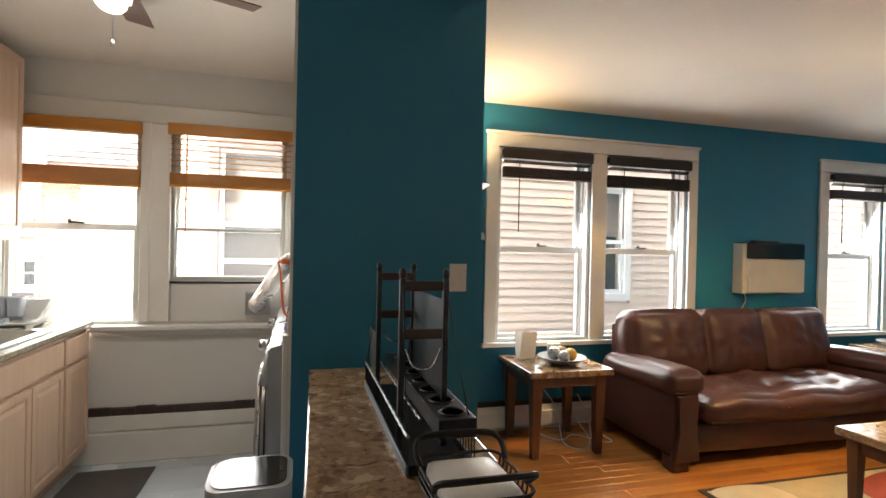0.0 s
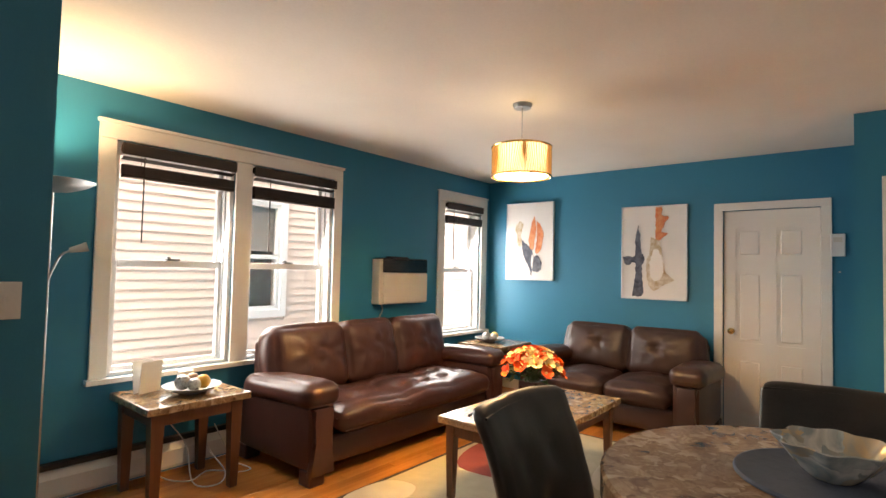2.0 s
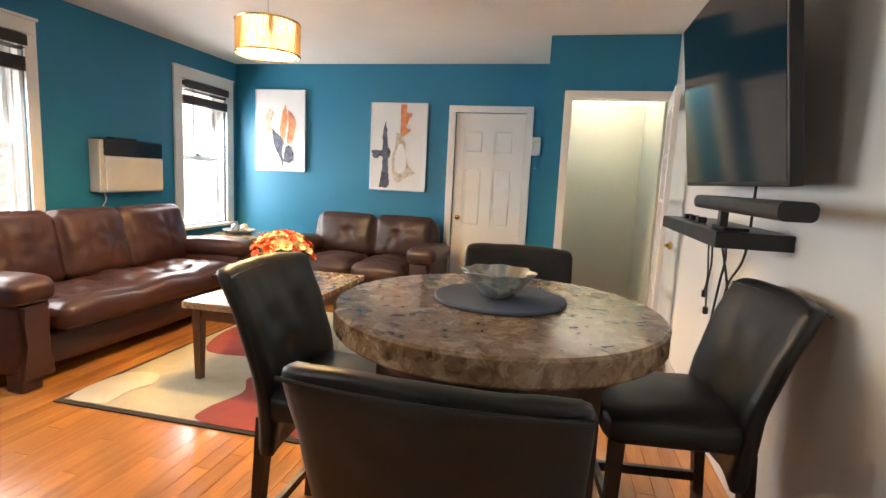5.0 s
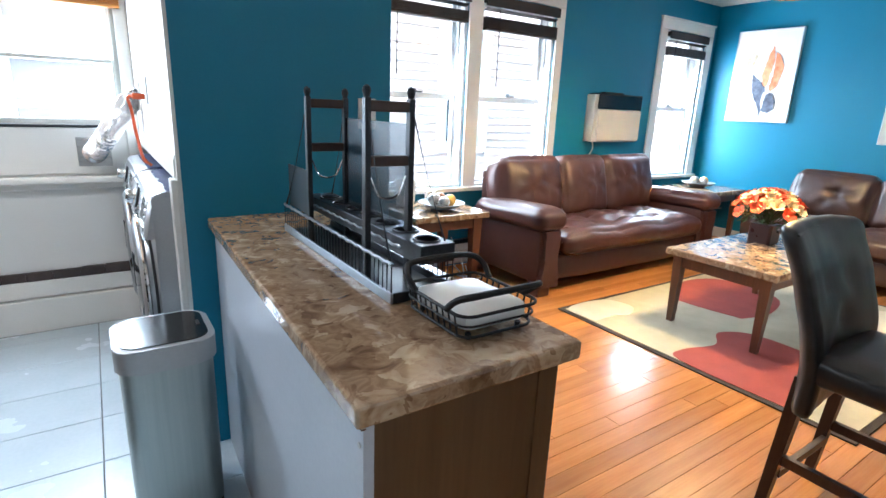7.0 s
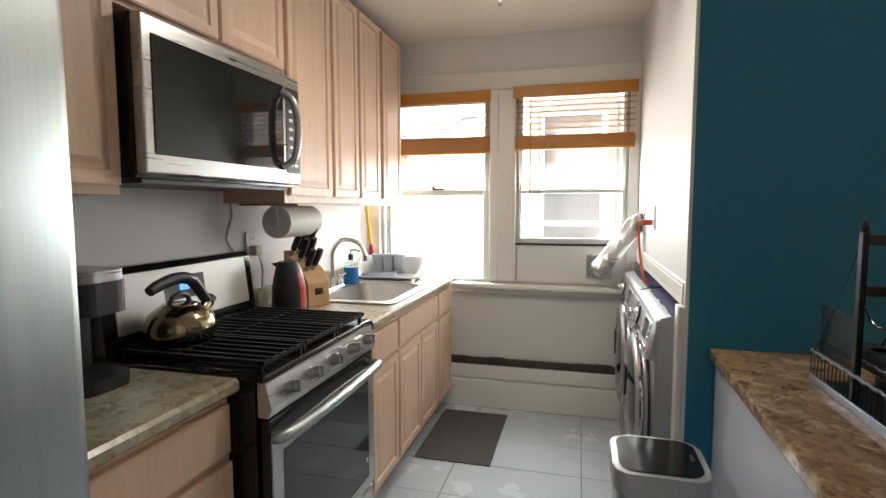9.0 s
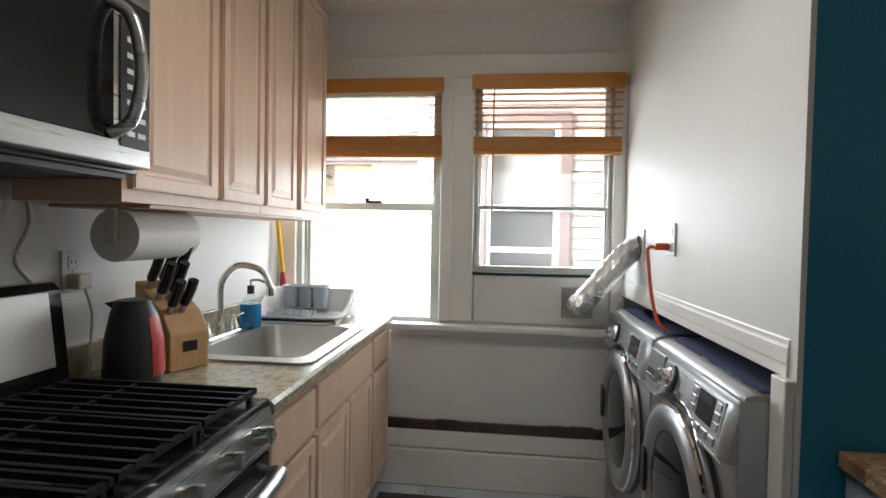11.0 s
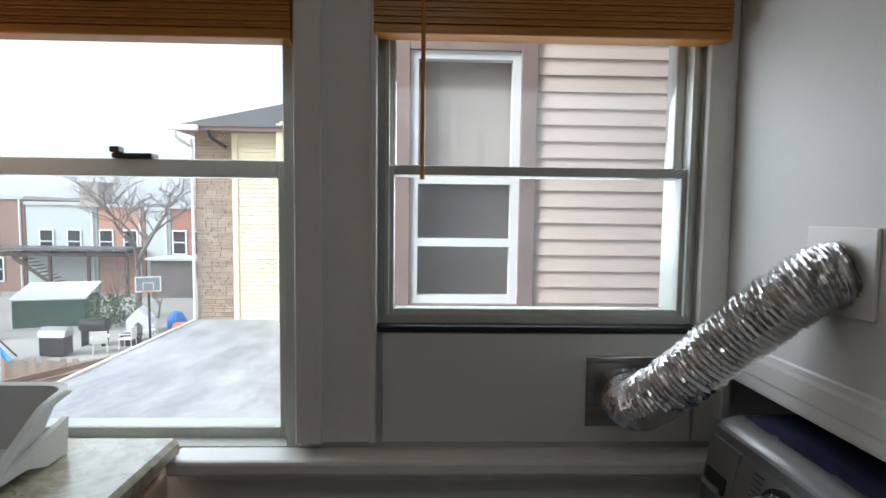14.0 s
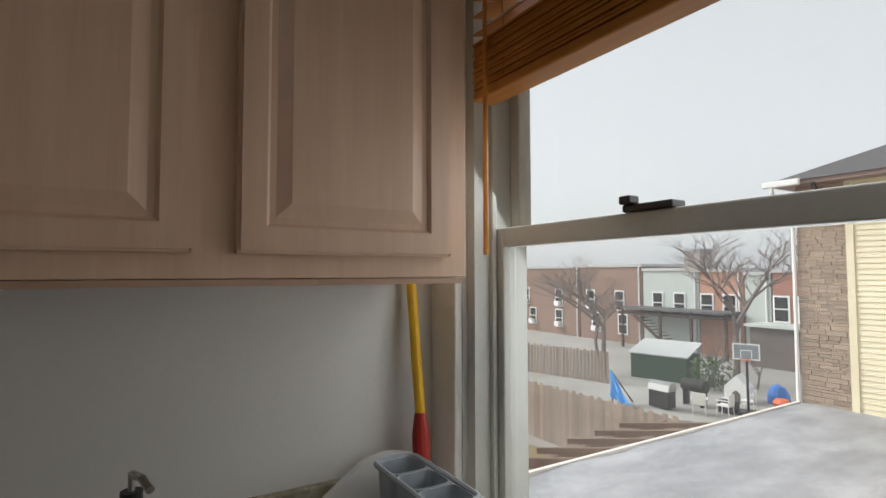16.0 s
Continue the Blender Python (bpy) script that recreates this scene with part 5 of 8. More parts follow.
# peninsula
PANEL_WOOD = wood("brown_panel_wood", (0.075, 0.038, 0.014), (0.12, 0.064, 0.026), rough=0.4, along="z")
t = thing("peninsula", "peninsula counter with grey side and dark wooden end", "counter", pose(0, 0, 0))
part("side_panel", prism([(0.752, 1.272), (0.770, 1.272), (0.806, COL_Y - 0.002), (0.788, COL_Y - 0.002)], "z", 0, 0.872), PANEL_GREY, t, "grey laminate back panel")
part("end_panel", box(0.7705, 1.15, 1.272, 1.29, 0, 0.872), PANEL_WOOD, t, "dark stained wooden end panel")
part("end_stile", box(1.105, 1.152, 1.268, 1.30, 0, 0.871), PANEL_WOOD, t)
part("front_panel", box(1.135, 1.15, 1.30, COL_Y - 0.002, 0, 0.872), PANEL_WOOD, t)
part("core", box(0.808, 1.134, 1.291, COL_Y - 0.002, 0.05, 0.86), DARK_WOOD, t)
for z in (0.12, 0.45, 0.82):
    part("screw", cyl((0.753, 1.285, z), (0.750, 1.285, z), 0.005, n=8), STEEL, t)
part("edge_strip", prism([(0.744, 1.262), (0.752, 1.262), (0.788, COL_Y - 0.002), (0.780, COL_Y - 0.002)], "z", 0.86, 0.874), STEEL, t)
part("top_slab", prism([(0.729, 1.245), (1.187, 1.245), (1.187, COL_Y - 0.002), (0.768, COL_Y - 0.002)], "z", 0.874, 0.912, bev=0.006), MARBLE, t, "polished brown marble top")

# bottle rack on the peninsula
IRON = material("dark_iron", (0.020, 0.022, 0.026), (0.045, 0.048, 0.055), rough=0.38, metal=0.6, scale=14, bump=0.1)
MESH_IRON = material("galvanised_tray", (0.20, 0.22, 0.24), (0.28, 0.30, 0.32), rough=0.4, metal=0.8)
t = thing("bottle_rack", "dark iron wine rack standing on the peninsula", "rack", pose(0, 0, 0.912))
UX = (0.967, 1.078)
part("tray", box(0.960, 1.110, 1.575, 2.31, 0.0, 0.006), BLACK_PLASTIC, t)
part("tray_edge", box(0.953, 0.960, 1.57, 2.315, 0.0, 0.024, 0.002), MESH_IRON, t)
part("tray_edge", box(1.110, 1.117, 1.57, 2.315, 0.0, 0.024, 0.002), IRON, t)
part("tray_end", box(0.960, 1.110, 1.57, 1.577, 0.0, 0.024, 0.002), IRON, t)
for y in (1.72, 2.10):
    for x in UX:
        part("upright", box(x - 0.007, x + 0.007, y - 0.010, y + 0.010, 0.0, 0.425, 0.002), IRON, t)
        part("finial", lathe([(0.0, 0.452), (0.008, 0.447), (0.010, 0.438), (0.006, 0.424)], 10, (x, y, 0)), IRON, t)
    for z in (0.395, 0.275):
        part("cross_bar", box(UX[0] + 0.007, UX[1] - 0.007, y - 0.008, y + 0.008, z, z + 0.024, 0.003), DARK_WOOD, t, "dark wooden cross bar")
    part("hanger", tube(bend([(UX[0] + 0.01, y, 0.25), (1.0, y, 0.205), (1.045, y, 0.205), (UX[1] - 0.01, y, 0.25)], 6), 0.0025, 6), CHROME, t)
sh = part("bottle_shelf", box(1.028, 1.118, 1.575, 2.31, 0.075, 0.118, 0.002), IRON, t, "dark shelf with round bottle holes")
for k in range(7):
    y = 1.625 + k * 0.098
    part("hole_rim", tube([(1.073 + 0.030 * math.cos(a), y + 0.030 * math.sin(a), 0.119) for a in [2 * math.pi * q / 20 for q in range(20)]], 0.003, 6, closed=True), IRON, sh)
    # black disc on the solid shelf, painted as the shade in the hole
    part("hole", lathe([(0.0, 0.1186), (0.029, 0.1186)], 20, (1.073, y, 0)), BLACK_PLASTIC, sh)
for k in range(37):
    y = 1.575 + k * 0.0205
    part("wire", cyl((0.957, y, 0.02), (0.957, y, 0.085), 0.0014, n=5), IRON, t)
    part("wire", cyl((1.113, y, 0.02), (1.113, y, 0.076), 0.0014, n=5), IRON, t)
part("twisted_rail", tube([(0.957, 1.572 + 0.74 * k / 60, 0.087 + 0.002 * math.sin(k * 1.6)) for k in range(61)], 0.0045, 6), MESH_IRON, t)
part("twisted_rail", tube([(0.99, 1.60 + 0.70 * k / 60, 0.115 + 0.002 * math.sin(k * 1.6)) for k in range(61)], 0.003, 6), MESH_IRON, t)
for x in UX:
    for y0, y1 in ((1.72, 1.585), (2.10, 2.30)):
        links = [(x + (0.03 if x > 1 else -0.008) * q / 26, y0 + (y1 - y0) * q / 26, 0.42 - 0.33 * q / 26 - 0.018 * math.sin(q / 26 * math.pi)) for q in range(27)]
        ch = part("chain", tube(links, lambda s: 0.0028 + 0.002 * math.sin(s * 160), 6), IRON, t)
MESH = glass("dark_wire_mesh", (0.42, 0.45, 0.48), 0.3)
part("mesh_panel", box(UX[1] - 0.001, UX[1] + 0.001, 1.73, 2.09, 0.12, 0.37), MESH, t, "see-through dark mesh panel")
part("mesh_panel", box(UX[0] - 0.001, UX[0] + 0.001, 2.11, 2.29, 0.09, 0.22), MESH, t, "see-through dark mesh panel")
# sponge basket
t = thing("wire_basket", "black wire basket holding a white cloth", "basket", pose(1.06, 1.435, 0.912))
w, d = 0.17, 0.20
for z, r in ((0.012, 0.003), (0.034, 0.0025), (0.055, 0.0035)):
    pts = rounded(w + z * 0.3, d + z * 0.3, 0.03, 5)
    part("hoop", tube([(p[0], p[1], z) for p in pts], r, 6, closed=True), BLACK_IRON, t)
for k in range(9):
    y = -d / 2 + 0.02 + k * (d - 0.04) / 8
    for s in (-1, 1):
        part("wire", cyl((s * w / 2, y, 0.012), (s * (w / 2 + 0.008), y, 0.055), 0.002, n=5), BLACK_IRON, t)
for s in (-1, 1):
    part("end_handle", tube(bend([(-w / 2 - 0.008, s * (d / 2 - 0.045), 0.056), (-w / 2 - 0.010, s * (d / 2 - 0.01), 0.084), (-w / 2 + 0.022, s * (d / 2 + 0.014), 0.096), (w / 2 - 0.022, s * (d / 2 + 0.014), 0.096), (w / 2 + 0.010, s * (d / 2 - 0.01), 0.084), (w / 2 + 0.008, s * (d / 2 - 0.045), 0.056)], 6), 0.0065, 8), BLACK_IRON, t, "thick black end handle", smooth=True)
for sx in (-1, 1):
    for sy in (-1, 1):
        part("foot", cyl((sx * 0.06, sy * 0.08, 0), (sx * 0.06, sy * 0.08, 0.012), 0.006, n=8), BLACK_IRON, t)
tagged(part("folded_cloth", pillow(0.985, 1.135, 1.345, 1.525, 0.926, 0.968, 0.015, 0.006, cuts=7), WHITE_PLASTIC, smooth=True), "folded white cloth in the wire basket", "cloth")

# ceiling fan
t = thing("ceiling_fan", "ceiling fan with brown blades and white glass lights", "fan", pose(0.0, 2.70, 0))
part("canopy", lathe([(0.0, 2.50), (0.04, 2.502), (0.065, 2.515), (0.068, 2.529)], 24), STEEL, t, smooth=True)
part("motor", lathe([(0.0, 2.425), (0.06, 2.428), (0.10, 2.44), (0.105, 2.475), (0.06, 2.505), (0.02, 2.51)], 32), STEEL, t, smooth=True)
BLADE = wood("walnut_blade", (0.10, 0.045, 0.022), (0.16, 0.075, 0.038), along="x")
for k in range(5):
    a = 22 + 72 * k
    b = part("blade", box(0.16, 0.56, -0.06, 0.06, -0.003, 0.003, 0.002), BLADE, t)
    b.matrix_local = pose(0, 0, 2.455, 0, 0, a) @ pose(0, 0, 0, 10, 0, 0)
    part("blade_iron", box(0.08, 0.20, -0.02, 0.02, -0.007, -0.003), STEEL, b)
part("light_kit", lathe([(0.0, 2.375), (0.03, 2.377), (0.05, 2.40), (0.05, 2.425)], 24), STEEL, t, smooth=True)
LIT = glow("lit_white_glass", (1.0, 0.95, 0.86), 0.35)
for dx, dy in ((-0.10, -0.06), (0.10, -0.06), (0.0, 0.11)):
    s = part("light_shade", lathe([(0.022, 0.03), (0.03, 0.0), (0.052, -0.055), (0.060, -0.085), (0.056, -0.085), (0.048, -0.055), (0.026, 0.0)], 24), LIT, t, "lit white glass shade", smooth=True)
    s.matrix_local = Matrix.Translation((dx * 0.75, dy * 0.75, 2.405)) @ Matrix.Rotation(radians(38), 4, Vector((-dy, dx, 0)))
part("pull_chain", cyl((0.02, 0, 2.17), (0.02, 0, 2.38), 0.0018, n=6), STEEL, t)
part("pull_knob", lathe([(0.0, 2.15), (0.009, 2.155), (0.009, 2.165), (0.004, 2.175)], 10, (0.02, 0, 0)), STEEL, t)

# ---- living room ----
def sofa(name, label, w, seats, m, mat, d=0.88, one_seat=False, back_h=0.53):
    """A leather sofa facing -y, with its front left foot at 0, 0."""
    t = thing(name, label, "sofa", m)
    arm = 0.24
    part("base", box(0.03, w - 0.03, 0.07, d, 0.09, 0.30, 0.02), mat, t, smooth=True)
    part("front_rail", pillow(arm - 0.02, w - arm + 0.02, 0.03, 0.12, 0.09, 0.30, 0.03, 0.006, cuts=5), mat, t, smooth=True)
    for x in (0.02, w - 0.14):
        for y in (0.0, d - 0.12):
            part("foot", box(x, x + 0.12, y, y + 0.12, 0, 0.10, 0.01), mat, t)
    for s in (0, 1):
        x0, x1 = (0, arm) if s == 0 else (w - arm, w)
        a = part("arm", pillow(x0 + 0.012, x1 - 0.012, 0.02, d - 0.04, 0.10, 0.56, 0.03, 0.008, cuts=6), mat, t, smooth=True)
        out = -1 if s == 0 else 1
        c = (x0 + x1) / 2 + out * 0.012
        pad = pillow(c - 0.14, c + 0.14, -0.035, d - 0.10, 0.475, 0.635, 0.068, 0.012, cuts=14)
        for v in pad.verts:
            v.co.z += 0.020 * math.cos((v.co.y - 0.1) * 3.2) + 0.005 * noise.noise(v.co * 8)
            v.co.y += 0.012 * math.cos((v.co.x - c) * 12) * (v.co.y < 0.1)
        part("arm_pad", pad, mat, a, smooth=True)
        part("pad_seam", tube([(c - 0.118 + 0.236 * k / 12, -0.046 + 0.012 * ((k - 6) / 6) ** 2, 0.525) for k in range(13)], 0.0035, 6), mat, a, smooth=True)
        part("front_post", prism([(c - 0.080, 0.50), (c + 0.080, 0.50), (c + 0.060, 0.40), (c + 0.062, 0.28), (c + 0.080, 0.16), (c + 0.100, 0.07), (c - 0.100, 0.07), (c - 0.080, 0.16), (c - 0.062, 0.28), (c - 0.060, 0.40)], "y", -0.022, 0.03, bev=0.012), mat, a, smooth=True)
    part("back_frame", box(arm * 0.5, w - arm * 0.5, d - 0.16, d, 0.25, 0.31 + back_h, 0.03), mat, t, smooth=True)
    inner = w - 2 * arm
    cw = inner / seats
    for k in range(seats):
        x0 = arm + cw * k
        out0, out1 = (0.10 if k == 0 else 0.0), (0.10 if k == seats - 1 else 0.0)
        dm = [(-0.30, 0.05, 0.020, 0.06), (0.32, 0.12, 0.020, 0.06)] if seats == 3 else [(0.0, 0.05, 0.045, 0.05)]
        bm = pillow(x0 - out0 + 0.004, x0 + cw + out1 - 0.004, -0.12, 0.12, 0.0, back_h, 0.075, 0.050, cuts=22)
        for v in bm.verts:
            v.co.z = min(v.co.z, back_h + 0.010)
            if v.co.y < -0.05:
                u = (v.co.x - (x0 + cw / 2)) / (cw / 2)
                zz = (v.co.z - 0.26) / 0.26
                for a, b, deep, wide in dm:
                    q = ((u - a) * cw / 2) ** 2 + ((zz - b) * 0.26) ** 2
                    v.co.y += deep * math.exp(-q / (wide * wide))
                v.co.y += 0.009 * noise.noise(v.co * 5) + 0.005 * noise.noise(Vector((v.co.x * 26, v.co.y, v.co.z * 11)))
                for a, b, deep, wide in dm:
                    dx, dz = (u - a) * cw / 2, (zz - b) * 0.26
                    far = math.hypot(dx, dz)
                    v.co.y += 0.007 * math.cos(6 * math.atan2(dz, dx) + a * 9) * math.exp(-((far - 0.10) / 0.07) ** 2)
        bmesh.ops.transform(bm, matrix=pose(0, d - 0.215, 0.42, -13, 0, 0), verts=bm.verts)
        part("back_cushion", bm, mat, t, smooth=True)
    n = 1 if one_seat else seats
    cw = inner / n
    for k in range(n):
        x0 = arm + cw * k
        dm = []
        if one_seat:
            for i in range(seats * 2 + 1):
                dm += [(-1 + (i + 0.5) * 2 / (seats * 2 + 1), 0.25, 0.040, 0.045), (-1 + (i + 1.0) * 2 / (seats * 2 + 1), -0.35, 0.030, 0.045), (-1 + (i + 1.0) * 2 / (seats * 2 + 1), 0.75, 0.030, 0.045)]
        bm = pillow(x0 + 0.004, x0 + cw - 0.004, -0.045, d - 0.26, 0.285, 0.465, 0.075, 0.030, dm, cuts=38 if one_seat else 16)
        for v in bm.verts:
            if v.co.z > 0.40:
                q = (v.co.x - x0) / (cw / (seats if one_seat else 1))
                v.co.z += 0.026 * abs(math.sin(math.pi * q)) - 0.012 + 0.012 * noise.noise(v.co * 7) + 0.006 * noise.noise(v.co * 19)
            elif v.co.y < 0.03:
                v.co.y += 0.008 * noise.noise(Vector((v.co.x * 14, 0.0, v.co.z * 5)))
        part("seat_cushion", bm, mat, t, smooth=True)
        part("piping", tube([(x0 + 0.03 + (cw - 0.06) * k / 30, -0.038 + 0.005 * noise.noise(Vector((k * 0.4, 0, 0))), 0.318) for k in range(31)], 0.005, 6), mat, t, smooth=True)
    return t


sofa("sofa", "worn brown leather three-seat sofa with buttoned cushions", 2.26, 3, pose(3.03, 3.23, 0), LEATHER, one_seat=True)
sofa("loveseat", "dark brown leather two-seat sofa with buttoned back", 1.62, 2, pose(5.52, 3.13, 0, 0, 0, -90), LEATHER_DARK, back_h=0.465)


def table(name, label, w, d, h, m, shelf=0.0, leg=0.06, top_t=0.045):
    """A marble-topped table on four tapered legs, its near left corner at 0, 0."""
    t = thing(name, label, "table", m)
    part("tabletop", box(0, w, 0, d, h - top_t, h, 0.008), MARBLE, t, "polished brown marble top")
    i = 0.05
    for a, b, c, e in ((i, w - i, i, i + 0.02), (i, w - i, d - i - 0.02, d - i), (i, i + 0.02, i + 0.02, d - i - 0.02), (w - i - 0.02, w - i, i + 0.02, d - i - 0.02)):
        part("apron", box(a, b, c, e, h - top_t - 0.075, h - top_t), CHERRY, t)
    for x in (i - 0.012, w - i + 0.012 - leg):
        for y in (i - 0.012, d - i + 0.012 - leg):
            cx, cy = x + leg / 2, y + leg / 2
            bm = bmesh.new()
            lo = [bm.verts.new((cx + sx * leg * 0.32, cy + sy * leg * 0.32, 0)) for sx, sy in ((-1, -1), (1, -1), (1, 1), (-1, 1))]
            hi = [bm.verts.new((cx + sx * leg / 2, cy + sy * leg / 2, h - top_t)) for sx, sy in ((-1, -1), (1, -1), (1, 1), (-1, 1))]
            bm.faces.new(lo[::-1]), bm.faces.new(hi)
            for k in range(4):
                bm.faces.new((lo[k], lo[(k + 1) % 4], hi[(k + 1) % 4], hi[k]))
            part("leg", bm, CHERRY, t)
    if shelf:
        part("shelf", box(i, w - i, i, d - i, shelf, shelf + 0.02, 0.004), CHERRY, t)
    return t


table("side_table", "small marble-topped wooden side table beside the sofa", 0.63, 0.58, 0.60, pose(2.20, 3.57, 0), leg=0.075)
table("end_table", "small marble-topped wooden end table in the corner", 0.64, 0.60, 0.59, pose(5.74, 3.53, 0))
table("coffee_table", "rectangular marble-topped wooden coffee table on the rug", 1.26, 0.68, 0.50, pose(3.48, 1.865, 0.014))


# dining table
TX, TY, TR, TZ = 2.47, 0.54, 0.51, 0.935
t = thing("dining_table", "round counter-height marble-topped dining table", "table", pose(TX, TY, 0))
part("tabletop", lathe([(TR - 0.006, TZ - 0.075), (TR, TZ - 0.068), (TR, TZ - 0.008), (TR - 0.008, TZ)], 72), MARBLE, t, "thick polished brown marble top", smooth=True)
part("apron_ring", lathe([(TR - 0.10, TZ - 0.14), (TR - 0.10, TZ - 0.076)], 48), DARK_WOOD, t)
for k in range(4):
    a = math.pi / 4 + math.pi / 2 * k
    part("leg", box(-0.06, 0.06, -0.06, 0.06, 0, TZ - 0.08, 0.006, m=pose(0.33 * math.cos(a), 0.33 * math.sin(a), 0, 0, 0, 45)), DARK_WOOD, t)
part("stretcher", box(-0.28, 0.28, -0.02, 0.02, 0.18, 0.24, 0.004, m=pose(0, 0, 0, 0, 0, 45)), DARK_WOOD, t)
part("stretcher", box(-0.28, 0.28, -0.019, 0.019, 0.181, 0.239, 0.004, m=pose(0, 0, 0, 0, 0, -45)), DARK_WOOD, t)


def dining_chair(m):
    """A counter chair facing +y; its seat's middle is above 0, 0."""
    t = thing("dining_chair", "tall black leather dining chair with dark wooden legs", "chair", m, group="chairs round the dining table")
    w = 0.235
    part("seat", pillow(-w, w, -0.20, 0.23, 0.52, 0.625, 0.035, 0.016, cuts=8), BLACK_LEATHER, t, smooth=True)
    bm = pillow(-w, w, -0.032, 0.032, 0.0, 0.605, 0.026, 0.008, cuts=20)
    for v in bm.verts:
        u, z = v.co.x / w, v.co.z
        v.co.y += 0.035 * u * u + 0.0 - 0.15 * (max(z, 0.0) / 0.62) ** 1.6 + 0.02 * math.sin(z * 5)
        v.co.x *= 1 + 0.10 * max(z, 0.0) / 0.62
        if v.co.y - (0.035 * u * u - 0.15 * (max(z, 0.0) / 0.62) ** 1.6) > 0.0:
            for a, b in ((-0.33, 0.42), (0.33, 0.42), (0, 0.30), (-0.33, 0.18), (0.33, 0.18)):
                v.co.y -= 0.014 * math.exp(-(((u - a) * w) ** 2 + (z - b) ** 2) / 0.0018)
    for v in bm.verts:
        v.co.y += 0.007 * noise.noise(Vector((v.co.x * 5, 0.3, v.co.z * 9))) + 0.004 * noise.noise(Vector((v.co.x * 16, 1.7, v.co.z * 13)))
    bmesh.ops.translate(bm, verts=bm.verts, vec=(0, -0.21, 0.40))
    back = part("backrest", bm, BLACK_LEATHER, t, smooth=True)
    for side in (-0.030, 0.030):
        part("piping", tube([(w * 1.06 * (k / 10 - 1), -0.21 + side + 0.035 * (k / 10 - 1) ** 2 - 0.143, 0.985 + 0.004 * math.cos((k / 10 - 1) * 1.5)) for k in range(21)], 0.0045, 6), BLACK_LEATHER, back, smooth=True)
    for sx in (-1, 1):
        for y0, y1, zt in ((0.19, 0.20, 0.53), (-0.20, -0.24, 0.53)):
            p = [(sx * 0.195, y0, zt), (sx * 0.20, y1, 0)]
            b = bmesh.new()
            lo = [b.verts.new((p[1][0] + a * 0.016, p[1][1] + c * 0.016, 0)) for a, c in ((-1, -1), (1, -1), (1, 1), (-1, 1))]
            hi = [b.verts.new((p[0][0] + a * 0.022, p[0][1] + c * 0.022, zt)) for a, c in ((-1, -1), (1, -1), (1, 1), (-1, 1))]
            b.faces.new(lo[::-1]), b.faces.new(hi)
            for k in range(4):
                b.faces.new((lo[k], lo[(k + 1) % 4], hi[(k + 1) % 4], hi[k]))
            part("leg", b, DARK_WOOD, t)
        part("side_stretcher", box(sx * 0.198 - 0.011, sx * 0.198 + 0.011, -0.215, 0.19, 0.20, 0.235), DARK_WOOD, t)
    part("front_stretcher", box(-0.19, 0.19, 0.185, 0.205, 0.27, 0.305), DARK_WOOD, t)
    part("back_stretcher", box(-0.19, 0.19, -0.225, -0.205, 0.14, 0.17), DARK_WOOD, t)
    return t


c = dining_chair(pose(2.49, 1.05, 0, 0, 0, 180))
copy_thing(c, pose(1.94, 0.55, 0, 0, 0, -90))
copy_thing(c, pose(3.07, 0.54, 0, 0, 0, 92))
copy_thing(c, pose(2.71, -0.03, 0, 0, 0, 6))

# air conditioner
t = thing("air_conditioner", "cream through-wall air conditioner with a dark top grille", "air conditioner", pose(4.44, N, 1.065))
part("case", box(0, 0.68, -0.105, 0.02, 0, 0.44, 0.008), BEIGE_PLASTIC, t)
part("top_cover", box(0.03, 0.675, -0.118, 0.0, 0.4405, 0.452, 0.004), BLACK_PLASTIC, t)
part("front_panel", box(0.040, 0.672, -0.128, -0.106, 0.01, 0.305, 0.008), BEIGE_PLASTIC, t)
g = part("control_top", box(0.036, 0.674, -0.124, -0.106, 0.31, 0.440, 0.006), BLACK_ENAMEL, t, "dark control and vent strip")
for k in range(12):
    z = 0.03 + k * 0.022
    part("louvre", box(0.075, 0.635, -0.1315, -0.128, z, z + 0.012), BEIGE_PLASTIC, t)
part("louvre_flap", prism([(-0.122, 0.445), (-0.09, 0.468), (-0.04, 0.468), (-0.04, 0.452), (-0.115, 0.442)], "x", 0.14, 0.40), BLACK_PLASTIC, t)
tagged(part("power_cord", tube(bend([(4.55, N - 0.02, 1.07), (4.56, N - 0.03, 1.0), (4.52, N - 0.02, 0.9), (4.54, N - 0.01, 0.7)]), 0.006), WHITE_PLASTIC), "white power cord of the air conditioner", "cord")

# canvases
CANVAS = material("white_canvas", (0.72, 0.70, 0.68), (0.80, 0.78, 0.76), rough=0.85, scale=4, fine=300, bump=0.15)
INK = material("indigo_paint", (0.012, 0.015, 0.032), (0.16, 0.18, 0.23), rough=0.7, scale=18, fine=80)
RUST = material("orange_paint", (0.58, 0.10, 0.02), (0.76, 0.40, 0.20), rough=0.7, scale=18, fine=80)
OCHRE = material("ochre_wash", (0.40, 0.27, 0.12), (0.74, 0.70, 0.62), rough=0.8, scale=22, fine=90)
FRAME_SILVER = material("silver_frame", (0.60, 0.62, 0.64), rough=0.35, metal=0.6)


